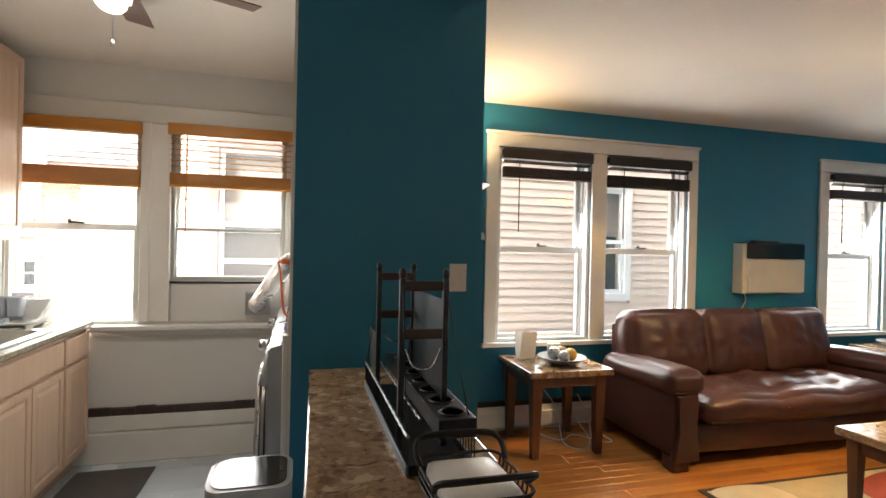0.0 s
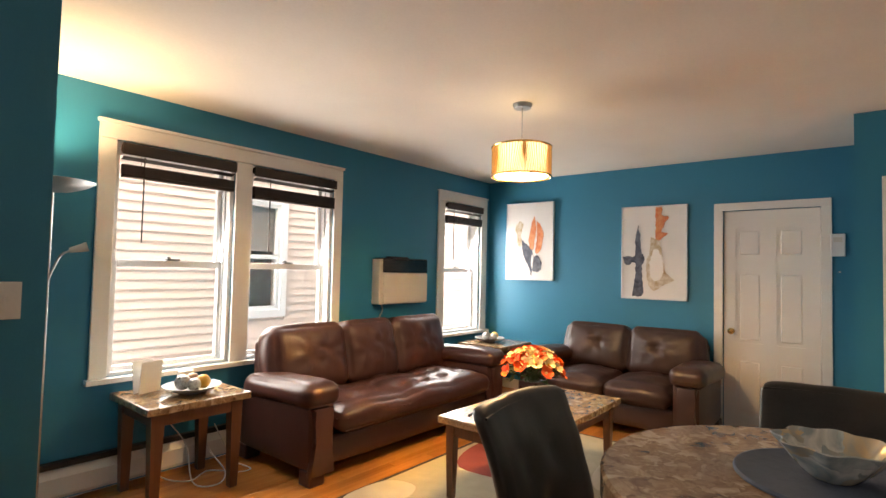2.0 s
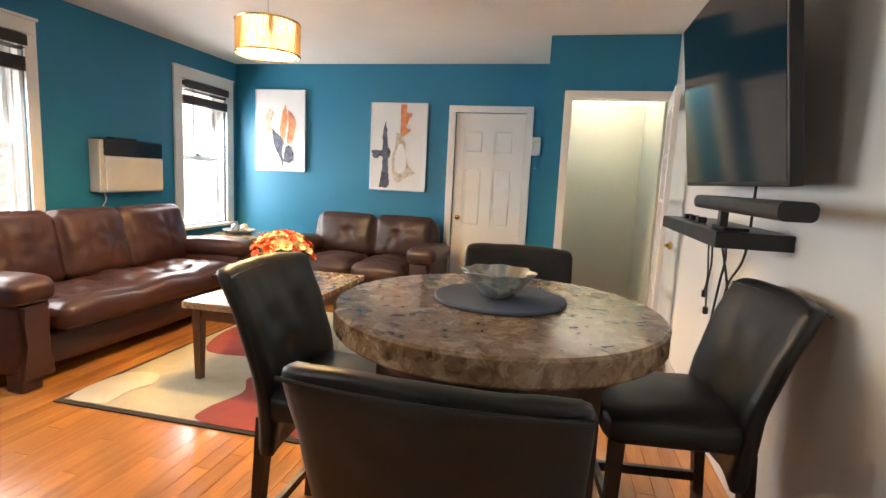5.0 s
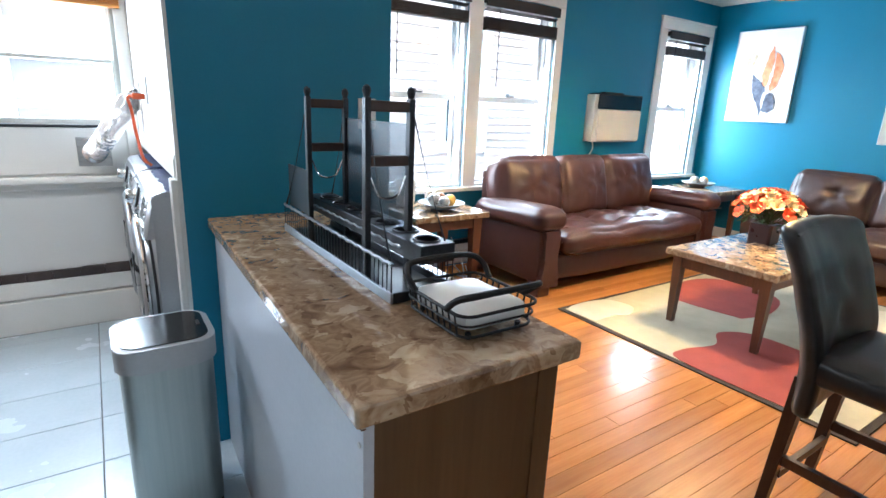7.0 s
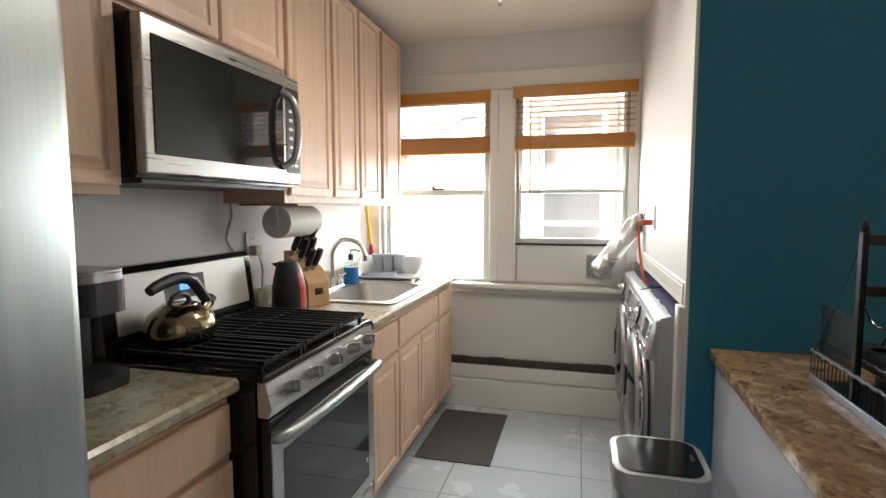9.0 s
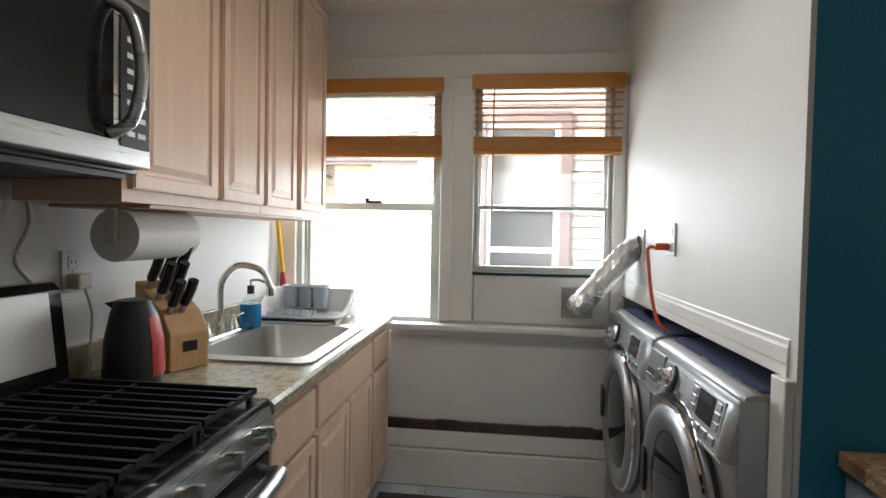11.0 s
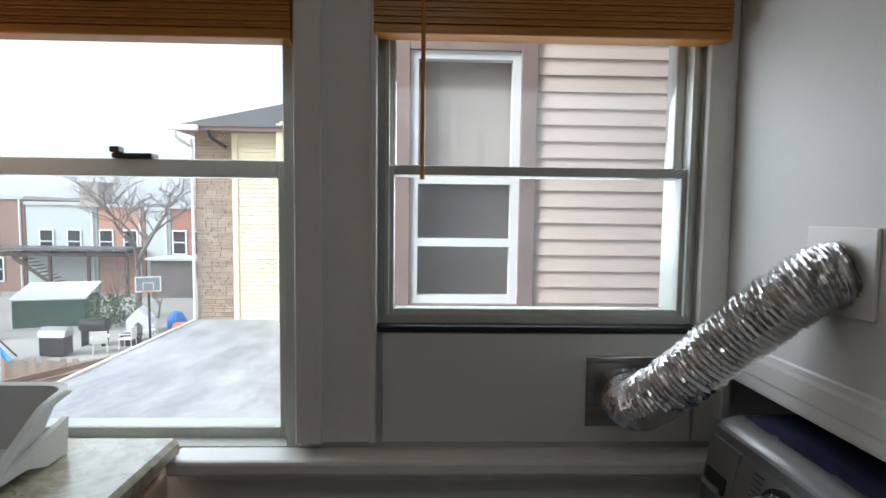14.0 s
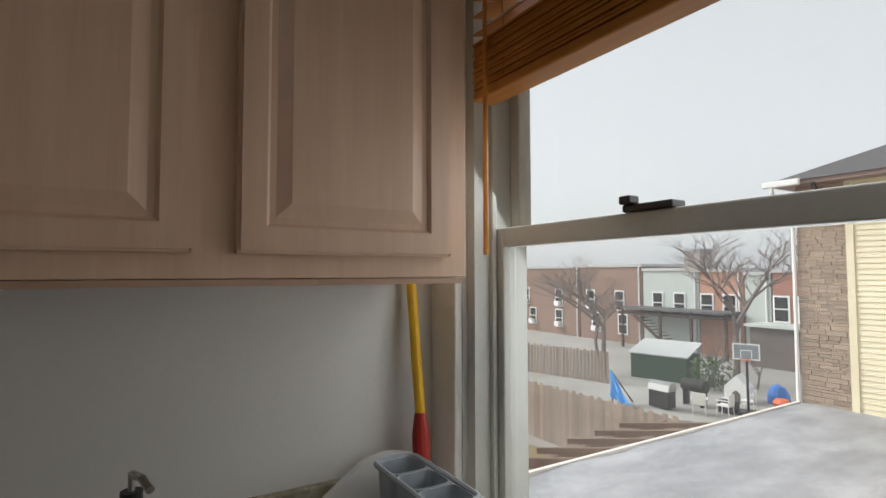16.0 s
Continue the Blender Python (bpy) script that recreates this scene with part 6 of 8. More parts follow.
def blot(bm, pts, x, seed):
    """A brushed blot with an uneven rim round an outline of (y, z)."""
    line = bend([(0, *p) for p in pts] + [(0, *pts[0])], 14)[:-1]
    vs = []
    for q in line:
        j = noise.noise_vector(q * 28 + Vector((seed, 0, 0))) * 0.012 + noise.noise_vector(q * 90 + Vector((0, seed, 0))) * 0.006
        vs.append(bm.verts.new((x, q.y + j.y, q.z + j.z)))
    bm.faces.new(vs)


def canvas(label, y0, y1, z0, z1, strokes):
    w, h = y1 - y0, z1 - z0
    t = thing("painting", label, "painting", pose(XE, y1, z0))
    part("canvas", box(-0.030, -0.002, -w, 0, 0, h, 0.002), CANVAS, t)
    for a, b, c, d in ((-w - 0.006, -w + 0.005, -0.006, h + 0.006), (-0.005, 0.006, -0.006, h + 0.006), (-w + 0.005, -0.005, h - 0.005, h + 0.006), (-w + 0.005, -0.005, -0.006, 0.005)):
        part("frame_strip", box(-0.036, -0.001, a, b, c, d, 0.001), FRAME_SILVER, t)
    for k, (mat, outline) in enumerate(strokes):
        bm = bmesh.new()
        blot(bm, [(-w * u, h * v) for u, v in outline], -0.0315 - 0.0012 * k, k * 7.3)
        part("brush_stroke", bm, mat, t)
    return t


canvas("white abstract canvas with orange and indigo strokes", 3.29, 3.915, 1.32, 2.235, [
    (OCHRE, [(0.22, 0.58), (0.20, 0.70), (0.30, 0.76), (0.37, 0.72), (0.33, 0.60), (0.36, 0.46), (0.27, 0.44)]),
    (RUST, [(0.60, 0.83), (0.54, 0.70), (0.50, 0.48), (0.57, 0.37), (0.62, 0.50), (0.645, 0.70)]),
    (RUST, [(0.66, 0.76), (0.76, 0.68), (0.81, 0.55), (0.74, 0.37), (0.64, 0.36), (0.67, 0.52)]),
    (INK, [(0.33, 0.53), (0.40, 0.49), (0.52, 0.42), (0.59, 0.33), (0.58, 0.16), (0.56, 0.04), (0.51, 0.16), (0.38, 0.33)]),
    (INK, [(0.60, 0.28), (0.68, 0.32), (0.76, 0.25), (0.77, 0.16), (0.70, 0.10), (0.57, 0.13)]),
    (CANVAS, [(0.555, 0.30), (0.585, 0.33), (0.60, 0.24), (0.57, 0.14), (0.55, 0.20)])])
canvas("white abstract canvas with indigo column and ochre loop", 1.845, 2.48, 1.165, 2.11, [
    (INK, [(0.17, 0.03), (0.34, 0.04), (0.33, 0.30), (0.31, 0.55), (0.26, 0.79), (0.215, 0.58), (0.22, 0.31)]),
    (INK, [(0.015, 0.455), (0.20, 0.46), (0.35, 0.48), (0.34, 0.37), (0.20, 0.39), (0.07, 0.365)]),
    (RUST, [(0.54, 0.985), (0.63, 0.985), (0.64, 0.90), (0.75, 0.88), (0.67, 0.80), (0.63, 0.72), (0.71, 0.70), (0.62, 0.64), (0.55, 0.61)]),
    (OCHRE, [(0.47, 0.66), (0.60, 0.62), (0.64, 0.48), (0.70, 0.28), (0.82, 0.21), (0.67, 0.15), (0.50, 0.09), (0.42, 0.18), (0.395, 0.37), (0.45, 0.53)]),
    (CANVAS, [(0.50, 0.52), (0.58, 0.53), (0.655, 0.40), (0.645, 0.26), (0.55, 0.19), (0.465, 0.24), (0.45, 0.40)])])

# television, shelf and cables
t = thing("television", "large black flat television tilted forward on the wall", "television", pose(2.60, -0.30, 1.345, -7.2, 0, 0))
part("screen_frame", box(0, 1.29, -0.03, 0.012, 0, 0.80, 0.006), BLACK_PLASTIC, t)
part("screen", box(0.012, 1.278, 0.012, 0.0135, 0.018, 0.79), SCREEN, t)
part("wall_arm", box(0.50, 0.79, -0.16, -0.03, 0.30, 0.50, 0.01), BLACK_PLASTIC, t)
t = thing("floating_shelf", "thick black floating shelf under the television", "shelf", pose(2.93, YS, 1.115))
part("board", box(0, 1.01, 0.001, 0.265, 0, 0.06, 0.003), material("black_stained_board", (0.012, 0.011, 0.011), (0.022, 0.020, 0.020), rough=0.4), t)
t = thing("soundbar", "black soundbar on a small stand", "speaker", pose(2.42, -0.30, 1.176))
part("body", prism(rounded(0.10, 0.055, 0.02), "x", 0.0, 0.90), BLACK_PLASTIC, t).matrix_local = pose(0, 0.05, 0.10)
part("stand", box(0.58, 0.74, -0.03, 0.06, 0.0, 0.012, 0.004), BLACK_PLASTIC, t)
part("stand_post", box(0.64, 0.68, 0.03, 0.06, 0.012, 0.075, 0.004), BLACK_PLASTIC, t)
for x, s in ((3.72, 0.045), (3.61, 0.035), (3.47, 0.05)):
    tagged(part("small_device", box(x, x + s, -0.30, -0.26, 1.175, 1.20, 0.004), BLACK_PLASTIC), "small black device on the shelf", "device")
for k, (x, pts) in enumerate(((3.90, [(0, 0.03, 1.12), (0.02, 0.02, 1.0), (-0.02, 0.02, 0.86), (0.01, 0.02, 0.78)]), (3.85, [(0, 0.03, 1.12), (-0.01, 0.02, 0.95), (0.02, 0.02, 0.80), (0.0, 0.02, 0.70)]), (3.72, [(0, 0.03, 1.14), (-0.10, 0.02, 1.02), (-0.05, 0.02, 0.85), (0.02, 0.02, 0.6), (0.0, 0.02, 0.3), (-0.02, 0.02, 0.02)]), (3.55, [(0.2, 0.03, 1.14), (0.08, 0.02, 0.98), (-0.02, 0.02, 0.82), (0.02, 0.02, 0.55), (-0.01, 0.02, 0.30), (0.03, 0.02, 0.02)]), (3.30, [(0, 0.03, 1.35), (0.06, 0.02, 1.05), (0.25, 0.02, 0.86), (0.28, 0.02, 0.6), (0.27, 0.02, 0.2)]))):
    c = part("cable", tube(bend([(x + p[0], YS + p[1], p[2]) for p in pts]), 0.006 if k > 1 else 0.005), BLACK_PLASTIC)
    tagged(c, "black cable hanging down the television wall", "cable")
    if k < 2:
        q = pts[-1]
        part("plug", box(x + q[0] - 0.012, x + q[0] + 0.012, YS + q[1] - 0.012, YS + q[1] + 0.012, q[2] - 0.04, q[2], 0.004), BLACK_PLASTIC, c)

# pendant lamp
t = thing("pendant_lamp", "drum pendant lamp of amber glass rods, lit", "lamp", pose(3.94, 2.25, 0))
part("ceiling_plate", lathe([(0.0, 2.505), (0.055, 2.50), (0.065, 2.52), (0.065, 2.529)], 24), STEEL, t, smooth=True)
part("cord", cyl((0, 0, 2.24), (0, 0, 2.505), 0.003, n=8), STEEL, t)
AMBER = glow("amber_glass_rod", (1.0, 0.48, 0.14), 0.025)
SHADE_IN = glow("lit_shade_lining", (1.0, 0.80, 0.46), 0.15)
R = 0.195
sh = part("shade", lathe([(R - 0.02, 2.045), (R - 0.02, 2.235)], 40, floor=False), SHADE_IN, t, "glowing inner shade", smooth=True)
for v in sh.data.polygons:
    v.use_smooth = True
for z in (2.042, 2.237):
    part("ring", tube([(R * math.cos(a), R * math.sin(a), z) for a in [2 * math.pi * k / 40 for k in range(40)]], 0.007, 6, closed=True), BRASS, t)
for k in range(110):
    a = 2 * math.pi * k / 110
    j = 0.16 * math.sin(k * 12.9)
    part("rod", cyl((R * math.cos(a), R * math.sin(a), 2.044), (R * math.cos(a + j), R * math.sin(a + j), 2.235), 0.0028, n=5), AMBER if k % 2 else BRASS, t)

# floor lamp with a bowl that lights the ceiling
t = thing("floor_lamp", "torchiere floor lamp with a frosted bowl, lit", "lamp", pose(1.80, 3.93, 0))
part("base", lathe([(0.13, 0.0), (0.13, 0.012), (0.05, 0.03), (0.015, 0.04)], 28), STEEL, t, smooth=True)
part("pole", cyl((0, 0, 0.04), (0, 0, 1.80), 0.011, n=12), STEEL, t)
part("bowl", lathe([(0.02, 1.79), (0.09, 1.80), (0.16, 1.825), (0.205, 1.855), (0.20, 1.857), (0.155, 1.832), (0.08, 1.81), (0.0, 1.803)], 32), material("frosted_bowl", (0.30, 0.30, 0.29), (0.36, 0.36, 0.35), rough=0.4, metal=0.6), t, smooth=True)
part("reading_arm", tube(bend([(0, 0, 1.30), (0.05, -0.01, 1.44), (0.10, -0.02, 1.475)]), 0.006), STEEL, t)
part("reading_shade", cyl((0.09, -0.02, 1.475), (0.17, -0.04, 1.50), 0.014, 0.028, n=14), BEIGE_PLASTIC, t)

# rug
t = thing("area_rug", "beige, white and brick-red patterned area rug with dark border", "rug", pose(3.03, 1.25, 0))
RUG_EDGE = material("rug_border", (0.040, 0.026, 0.018), (0.06, 0.04, 0.028), rough=0.95, scale=20, fine=260, bump=0.4)
RUG_BEIGE = material("rug_beige", (0.42, 0.37, 0.25), (0.50, 0.44, 0.31), rough=0.95, scale=9, fine=260, bump=0.4)
RUG_RED = material("rug_red", (0.26, 0.045, 0.035), (0.33, 0.065, 0.05), rough=0.95, scale=9, fine=260, bump=0.4)
RUG_CREAM = material("rug_cream", (0.58, 0.52, 0.40), (0.66, 0.60, 0.48), rough=0.95, scale=9, fine=260, bump=0.4)
part("border", box(0, 2.3, 0, 1.75, 0, 0.008, 0.002), RUG_EDGE, t)
part("field", box(0.035, 2.265, 0.035, 1.715, 0.008, 0.011), RUG_BEIGE, t)


def patch(mat, outline, z):
    bm = bmesh.new()
    vs = [bm.verts.new((p.x, p.y, z)) for p in bend([(a, b, 0) for a, b in outline], 5)[:-1]]
    f = bm.faces.new(vs)
    got = bmesh.ops.extrude_face_region(bm, geom=[f])
    bmesh.ops.translate(bm, verts=[v for v in got["geom"] if isinstance(v, bmesh.types.BMVert)], vec=(0, 0, 0.0015))
    part("patch", bm, mat, t)


patch(RUG_RED, [(0.036, 0.30), (0.036, 0.85), (0.18, 0.92), (0.42, 0.86), (0.62, 0.95), (0.80, 0.80), (0.75, 0.40), (0.40, 0.30), (0.036, 0.30)], 0.0112)
patch(RUG_CREAM, [(0.05, 1.46), (0.06, 1.71), (0.42, 1.71), (0.50, 1.52), (0.36, 1.43), (0.24, 1.47), (0.05, 1.46)], 0.0112)
patch(RUG_RED, [(1.0, 1.0), (0.95, 1.5), (1.4, 1.68), (1.75, 1.55), (1.7, 1.1), (1.3, 0.95), (1.0, 1.0)], 0.0112)
patch(RUG_CREAM, [(1.3, 0.1), (1.25, 0.6), (1.7, 0.75), (2.1, 0.6), (2.2, 0.2), (1.7, 0.06), (1.3, 0.1)], 0.0112)

# ---- small things of the living room ----
def ball(r, at, mat, parent, name="ball", label=""):
    bm = bmesh.new()
    bmesh.ops.create_uvsphere(bm, u_segments=18, v_segments=12, radius=r)
    for v in bm.verts:
        v.co *= 1 + 0.03 * noise.noise(v.co * 30)
    bmesh.ops.translate(bm, verts=bm.verts, vec=at)
    return part(name, bm, mat, parent, label, smooth=True)


GOLD = material("gold_ball", (0.70, 0.36, 0.05), (0.80, 0.46, 0.09), rough=0.35, scale=20)
SILVER = material("patterned_silver_ball", (0.20, 0.18, 0.17), (0.75, 0.74, 0.72), rough=0.3, metal=0.5, scale=55, fine=160)
COPPER = material("copper_ball", (0.20, 0.10, 0.06), (0.34, 0.20, 0.12), rough=0.3, metal=0.6, scale=40)
PLATE = material("grey_stoneware", (0.19, 0.20, 0.20), (0.30, 0.31, 0.30), rough=0.35, scale=14)
BOWL_PROFILE = [(0.05, 0.0), (0.06, 0.006), (0.12, 0.022), (0.165, 0.045), (0.175, 0.05), (0.172, 0.053), (0.12, 0.030), (0.06, 0.014), (0.0, 0.012)]
for x, y, h in ((2.55, 3.80, 0.60), (6.02, 3.88, 0.59)):
    t = thing("decor_bowl", "shallow grey bowl with gold and patterned balls", "bowl", pose(x, y, h), group="bowls on the side tables")
    part("bowl", lathe(BOWL_PROFILE, 32), PLATE, t, smooth=True)
    ball(0.048, (-0.055, 0.01, 0.072), SILVER, t)
    ball(0.045, (0.055, -0.03, 0.068), GOLD, t)
    ball(0.044, (0.03, 0.06, 0.068), COPPER, t)
    ball(0.040, (-0.02, -0.07, 0.066), SILVER, t)
t = thing("paper_card", "white folded card standing on the side table", "card", pose(2.37, 3.99, 0.60, 0, 0, 18))
part("front_leaf", box(-0.075, 0.075, -0.002, 0.0, 0, 0.20, m=pose(0, 0, 0, 6, 0, 0)), PAPER, t)
part("back_leaf", box(-0.075, 0.075, 0.0, 0.002, 0, 0.20, m=pose(0, 0.042, 0, -6, 0, 0)), PAPER, t)
tagged(part("small_box", box(2.58, 2.68, 4.05, 4.09, 0.60, 0.69, 0.003), BEIGE_PLASTIC), "small beige box on the side table", "box")
# white cords on the floor
for k, pts in enumerate((
    [(2.55, 4.10, 0.35), (2.60, 3.95, 0.22), (2.58, 3.80, 0.03), (2.70, 3.72, 0.006), (2.82, 3.85, 0.02), (2.80, 4.02, 0.12), (2.75, 4.12, 0.30)],
    [(2.40, 4.11, 0.20), (2.45, 3.98, 0.06), (2.60, 3.90, 0.006), (2.76, 3.98, 0.006), (2.88, 3.88, 0.006), (2.95, 4.0, 0.05)],
    [(2.86, 4.10, 0.28), (2.90, 4.0, 0.12), (2.86, 3.86, 0.006), (2.98, 3.80, 0.006), (2.93, 3.95, 0.03)])):
    tagged(part("cord", tube(bend(pts, 8), 0.004), WHITE_PLASTIC), "white cord lying in loops on the floor", "cord")
# flowers
t = thing("flower_arrangement", "orange and cream artificial flowers in a dark square vase", "flowers", pose(4.27, 2.33, 0.514))
part("vase", prism(rounded(0.15, 0.15, 0.02), "z", 0.0, 0.13), material("dark_red_vase", (0.045, 0.014, 0.012), rough=0.3), t)
PETAL_O = material("orange_petal", (0.74, 0.055, 0.012), (0.80, 0.13, 0.02), rough=0.6, scale=20)
PETAL_C = material("cream_petal", (0.76, 0.62, 0.30), (0.80, 0.72, 0.46), rough=0.6, scale=20)
PETAL_D = material("amber_petal", (0.74, 0.30, 0.02), (0.80, 0.40, 0.05), rough=0.6, scale=20)
LEAF = material("green_leaf", (0.03, 0.07, 0.018), (0.06, 0.11, 0.03), rough=0.6, scale=15)
rnd = random.Random(5)
spots = []
for k in range(46):
    a = k * 2.39996
    u = math.sqrt((k + 0.5) / 46)
    spots.append((0.20 * u * math.cos(a), 0.20 * u * math.sin(a), 0.17 + 0.16 * math.sqrt(max(0, 1 - u * u)) + rnd.uniform(-0.015, 0.015)))
for k, p in enumerate(spots):
    p = Vector(p)
    d = (p - Vector((0, 0, 0.10))).normalized()
    mat = (PETAL_O, PETAL_C, PETAL_O, PETAL_C, PETAL_O)[rnd.randrange(5)]
    bm = bmesh.new()
    rot = d.to_track_quat("Z", "Y").to_matrix().to_4x4()
    for q in range(5):
        a = 2 * math.pi * q / 5 + k
        r = 0.042 + 0.008 * rnd.random()
        c, s = math.cos(a), math.sin(a)
        pts = [(0.004, 0, 0), (r * 0.55, -r * 0.52, r * 0.42), (r * 1.0, -r * 0.35, r * 0.75), (r * 1.08, 0.0, r * 0.70), (r * 1.0, r * 0.35, r * 0.75), (r * 0.55, r * 0.52, r * 0.42)]
        bm.faces.new([bm.verts.new(Matrix.Translation(p) @ rot @ Vector((x * c - y * s, x * s + y * c, z))) for x, y, z in pts])
    o = part("flower", bm, mat, t)
    part("eye", lathe([(0.0, 0.0), (0.010, 0.004), (0.007, 0.016), (0.0, 0.018)], 8), PETAL_D if mat is PETAL_C else PETAL_C, o).matrix_local = Matrix.Translation(p) @ rot
bm = bmesh.new()
for k in range(46):
    p = Vector(spots[k])
    tube([(0.02 * math.cos(k), 0.02 * math.sin(k), 0.11), p * 0.6 + Vector((0, 0, 0.06)), p], 0.0025, 4, bm=bm)
part("stems", bm, LEAF, t)
bm = bmesh.new()
for k in range(60):
    a, r, z = k * 2.4, rnd.uniform(0.09, 0.20), rnd.uniform(0.12, 0.24)
    c = Vector((r * math.cos(a), r * math.sin(a), z))
    m = Matrix.Translation(c) @ Euler((rnd.uniform(-0.8, 0.8), rnd.uniform(-0.8, 0.8), a)).to_matrix().to_4x4()
    bm.faces.new([bm.verts.new(m @ Vector(q)) for q in ((-0.03, 0, 0), (0, -0.013, 0.004), (0.035, 0, -0.004), (0, 0.013, 0.004))])
part("leaves", bm, LEAF, t)
# on the dining table
t = thing("placemat", "round blue-grey woven placemat", "placemat", pose(TX + 0.06, TY + 0.0, TZ))
part("disc", lathe([(0.212, 0.0), (0.215, 0.003), (0.21, 0.008), (0.0, 0.009)], 48), material("slate_weave", (0.085, 0.115, 0.18), (0.13, 0.165, 0.24), rough=0.7, scale=30, fine=240, bump=0.4), t, smooth=True)
part("rim", lathe([(0.203, 0.0092), (0.206, 0.0112), (0.213, 0.0112), (0.2165, 0.006), (0.2155, 0.0015)], 48), material("slate_edging", (0.07, 0.095, 0.15), (0.11, 0.14, 0.20), rough=0.75, scale=40, fine=260, bump=0.4), t, smooth=True)
t = thing("glass_bowl", "fluted blue and amber art glass bowl", "bowl", pose(TX + 0.06, TY + 0.01, TZ + 0.009))
BOWL_GLASS = stone("swirled_glass", [(0.3, (0.16, 0.22, 0.27)), (0.5, (0.68, 0.72, 0.70)), (0.65, (0.30, 0.38, 0.42)), (0.9, (0.56, 0.46, 0.30))], scale=9, rough=0.08)
part("bowl", lathe([(0.040, 0.0), (0.050, 0.006), (0.076, 0.030), (0.102, 0.065), (0.118, 0.086), (0.114, 0.088), (0.095, 0.068), (0.070, 0.035), (0.040, 0.014), (0.0, 0.012)], 64, wave=lambda a, z: 0.10 * (z / 0.1) * math.cos(8 * a)), BOWL_GLASS, t, smooth=True)
# thermostat and doorbell box on the east wall
t = thing("thermostat", "white wall thermostat beside the door", "thermostat", pose(XE, 0.665, 1.60))
part("body", box(-0.028, 0, -0.05, 0.05, 0, 0.19, 0.006), WHITE_PLASTIC, t)
part("window", box(-0.030, -0.027, -0.03, 0.03, 0.12, 0.16), BEIGE_PLASTIC, t)
tagged(part("wall_hook", cyl((XE - 0.02, 0.655, 1.47), (XE, 0.655, 1.47), 0.008, n=8), STEEL), "small metal hook on the teal wall", "hook")

# ---- outside ----
GZ = -4.2
structure("ground", box(-1500, 1500, -1500, 1500, GZ - 0.3, GZ), material("yard_concrete", (0.26, 0.25, 0.23), (0.36, 0.35, 0.33), rough=0.9, scale=0.4, fine=8, bump=0.2), "pale concrete yards and ground", "ground")
SIDING = material("cream_vinyl_siding", (0.67, 0.55, 0.48), (0.73, 0.61, 0.54), rough=0.55, scale=1.2, fine=40, bump=0.03)
SIDING_Y = material("pale_yellow_siding", (0.66, 0.60, 0.42), (0.72, 0.66, 0.48), rough=0.55, scale=1.2, fine=40)
BROWN_TRIM = material("mauve_brown_trim", (0.22, 0.155, 0.14), (0.28, 0.20, 0.18), rough=0.5)
ROOF_GREY = material("grey_roof_membrane", (0.19, 0.20, 0.22), (0.42, 0.43, 0.46), rough=0.55, scale=1.3, fine=11, bump=0.3, stretch=(1.8, 0.7, 1))
SHINGLE = material("dark_shingle", (0.07, 0.07, 0.075), (0.13, 0.13, 0.135), rough=0.9, scale=5, fine=30, bump=0.3)
# dark brown: painted shade of interiors, and the rear shed's wall colour
DARK_ROOM = material("shade_brown", (0.09, 0.075, 0.07), (0.15, 0.13, 0.12), rough=0.9, scale=3)
CURTAIN = material("beige_curtain", (0.42, 0.36, 0.32), (0.56, 0.49, 0.44), rough=0.9, scale=3, stretch=(14, 14, 0.4), fine=30)
NY, NX0, NX1 = 6.30, -0.72, 9.0
t = thing("neighbour_house", "cream vinyl-sided house close outside the windows", "house", pose(0, 0, 0))
bm = bmesh.new()
NB1, NB2 = (-0.10, 0.58, 0.83, 2.39), (4.18, 4.78, 0.86, 2.20)
wall_parts = [(NX0, NB1[0], GZ, 5.2), (NB1[1], NB2[0], GZ, 5.2), (NB2[1], NX1, GZ, 5.2)]
for o in (NB1, NB2):
    wall_parts += [(o[0], o[1], GZ, o[2]), (o[0], o[1], o[3], 5.2)]
for a, b, c, d in wall_parts:
    box(a, b, NY + 0.02, NY + 0.25, c, d, bm=bm)
part("wall", bm, SIDING, t)
part("west_wall", box(NX0, NX0 + 0.2, NY + 0.25, 14.0, GZ, 5.2), SIDING, t)
part("roof", prism([(NY - 0.35, 5.1), (NY - 0.35, 5.25), (10.2, 8.2), (14.4, 5.25), (14.4, 5.1)], "x", NX0 - 0.3, NX1), SHINGLE, t)
part("corner_board", box(NX0 - 0.02, NX0 + 0.08, NY - 0.01, NY + 0.02, GZ, 5.2), SIDING, t)


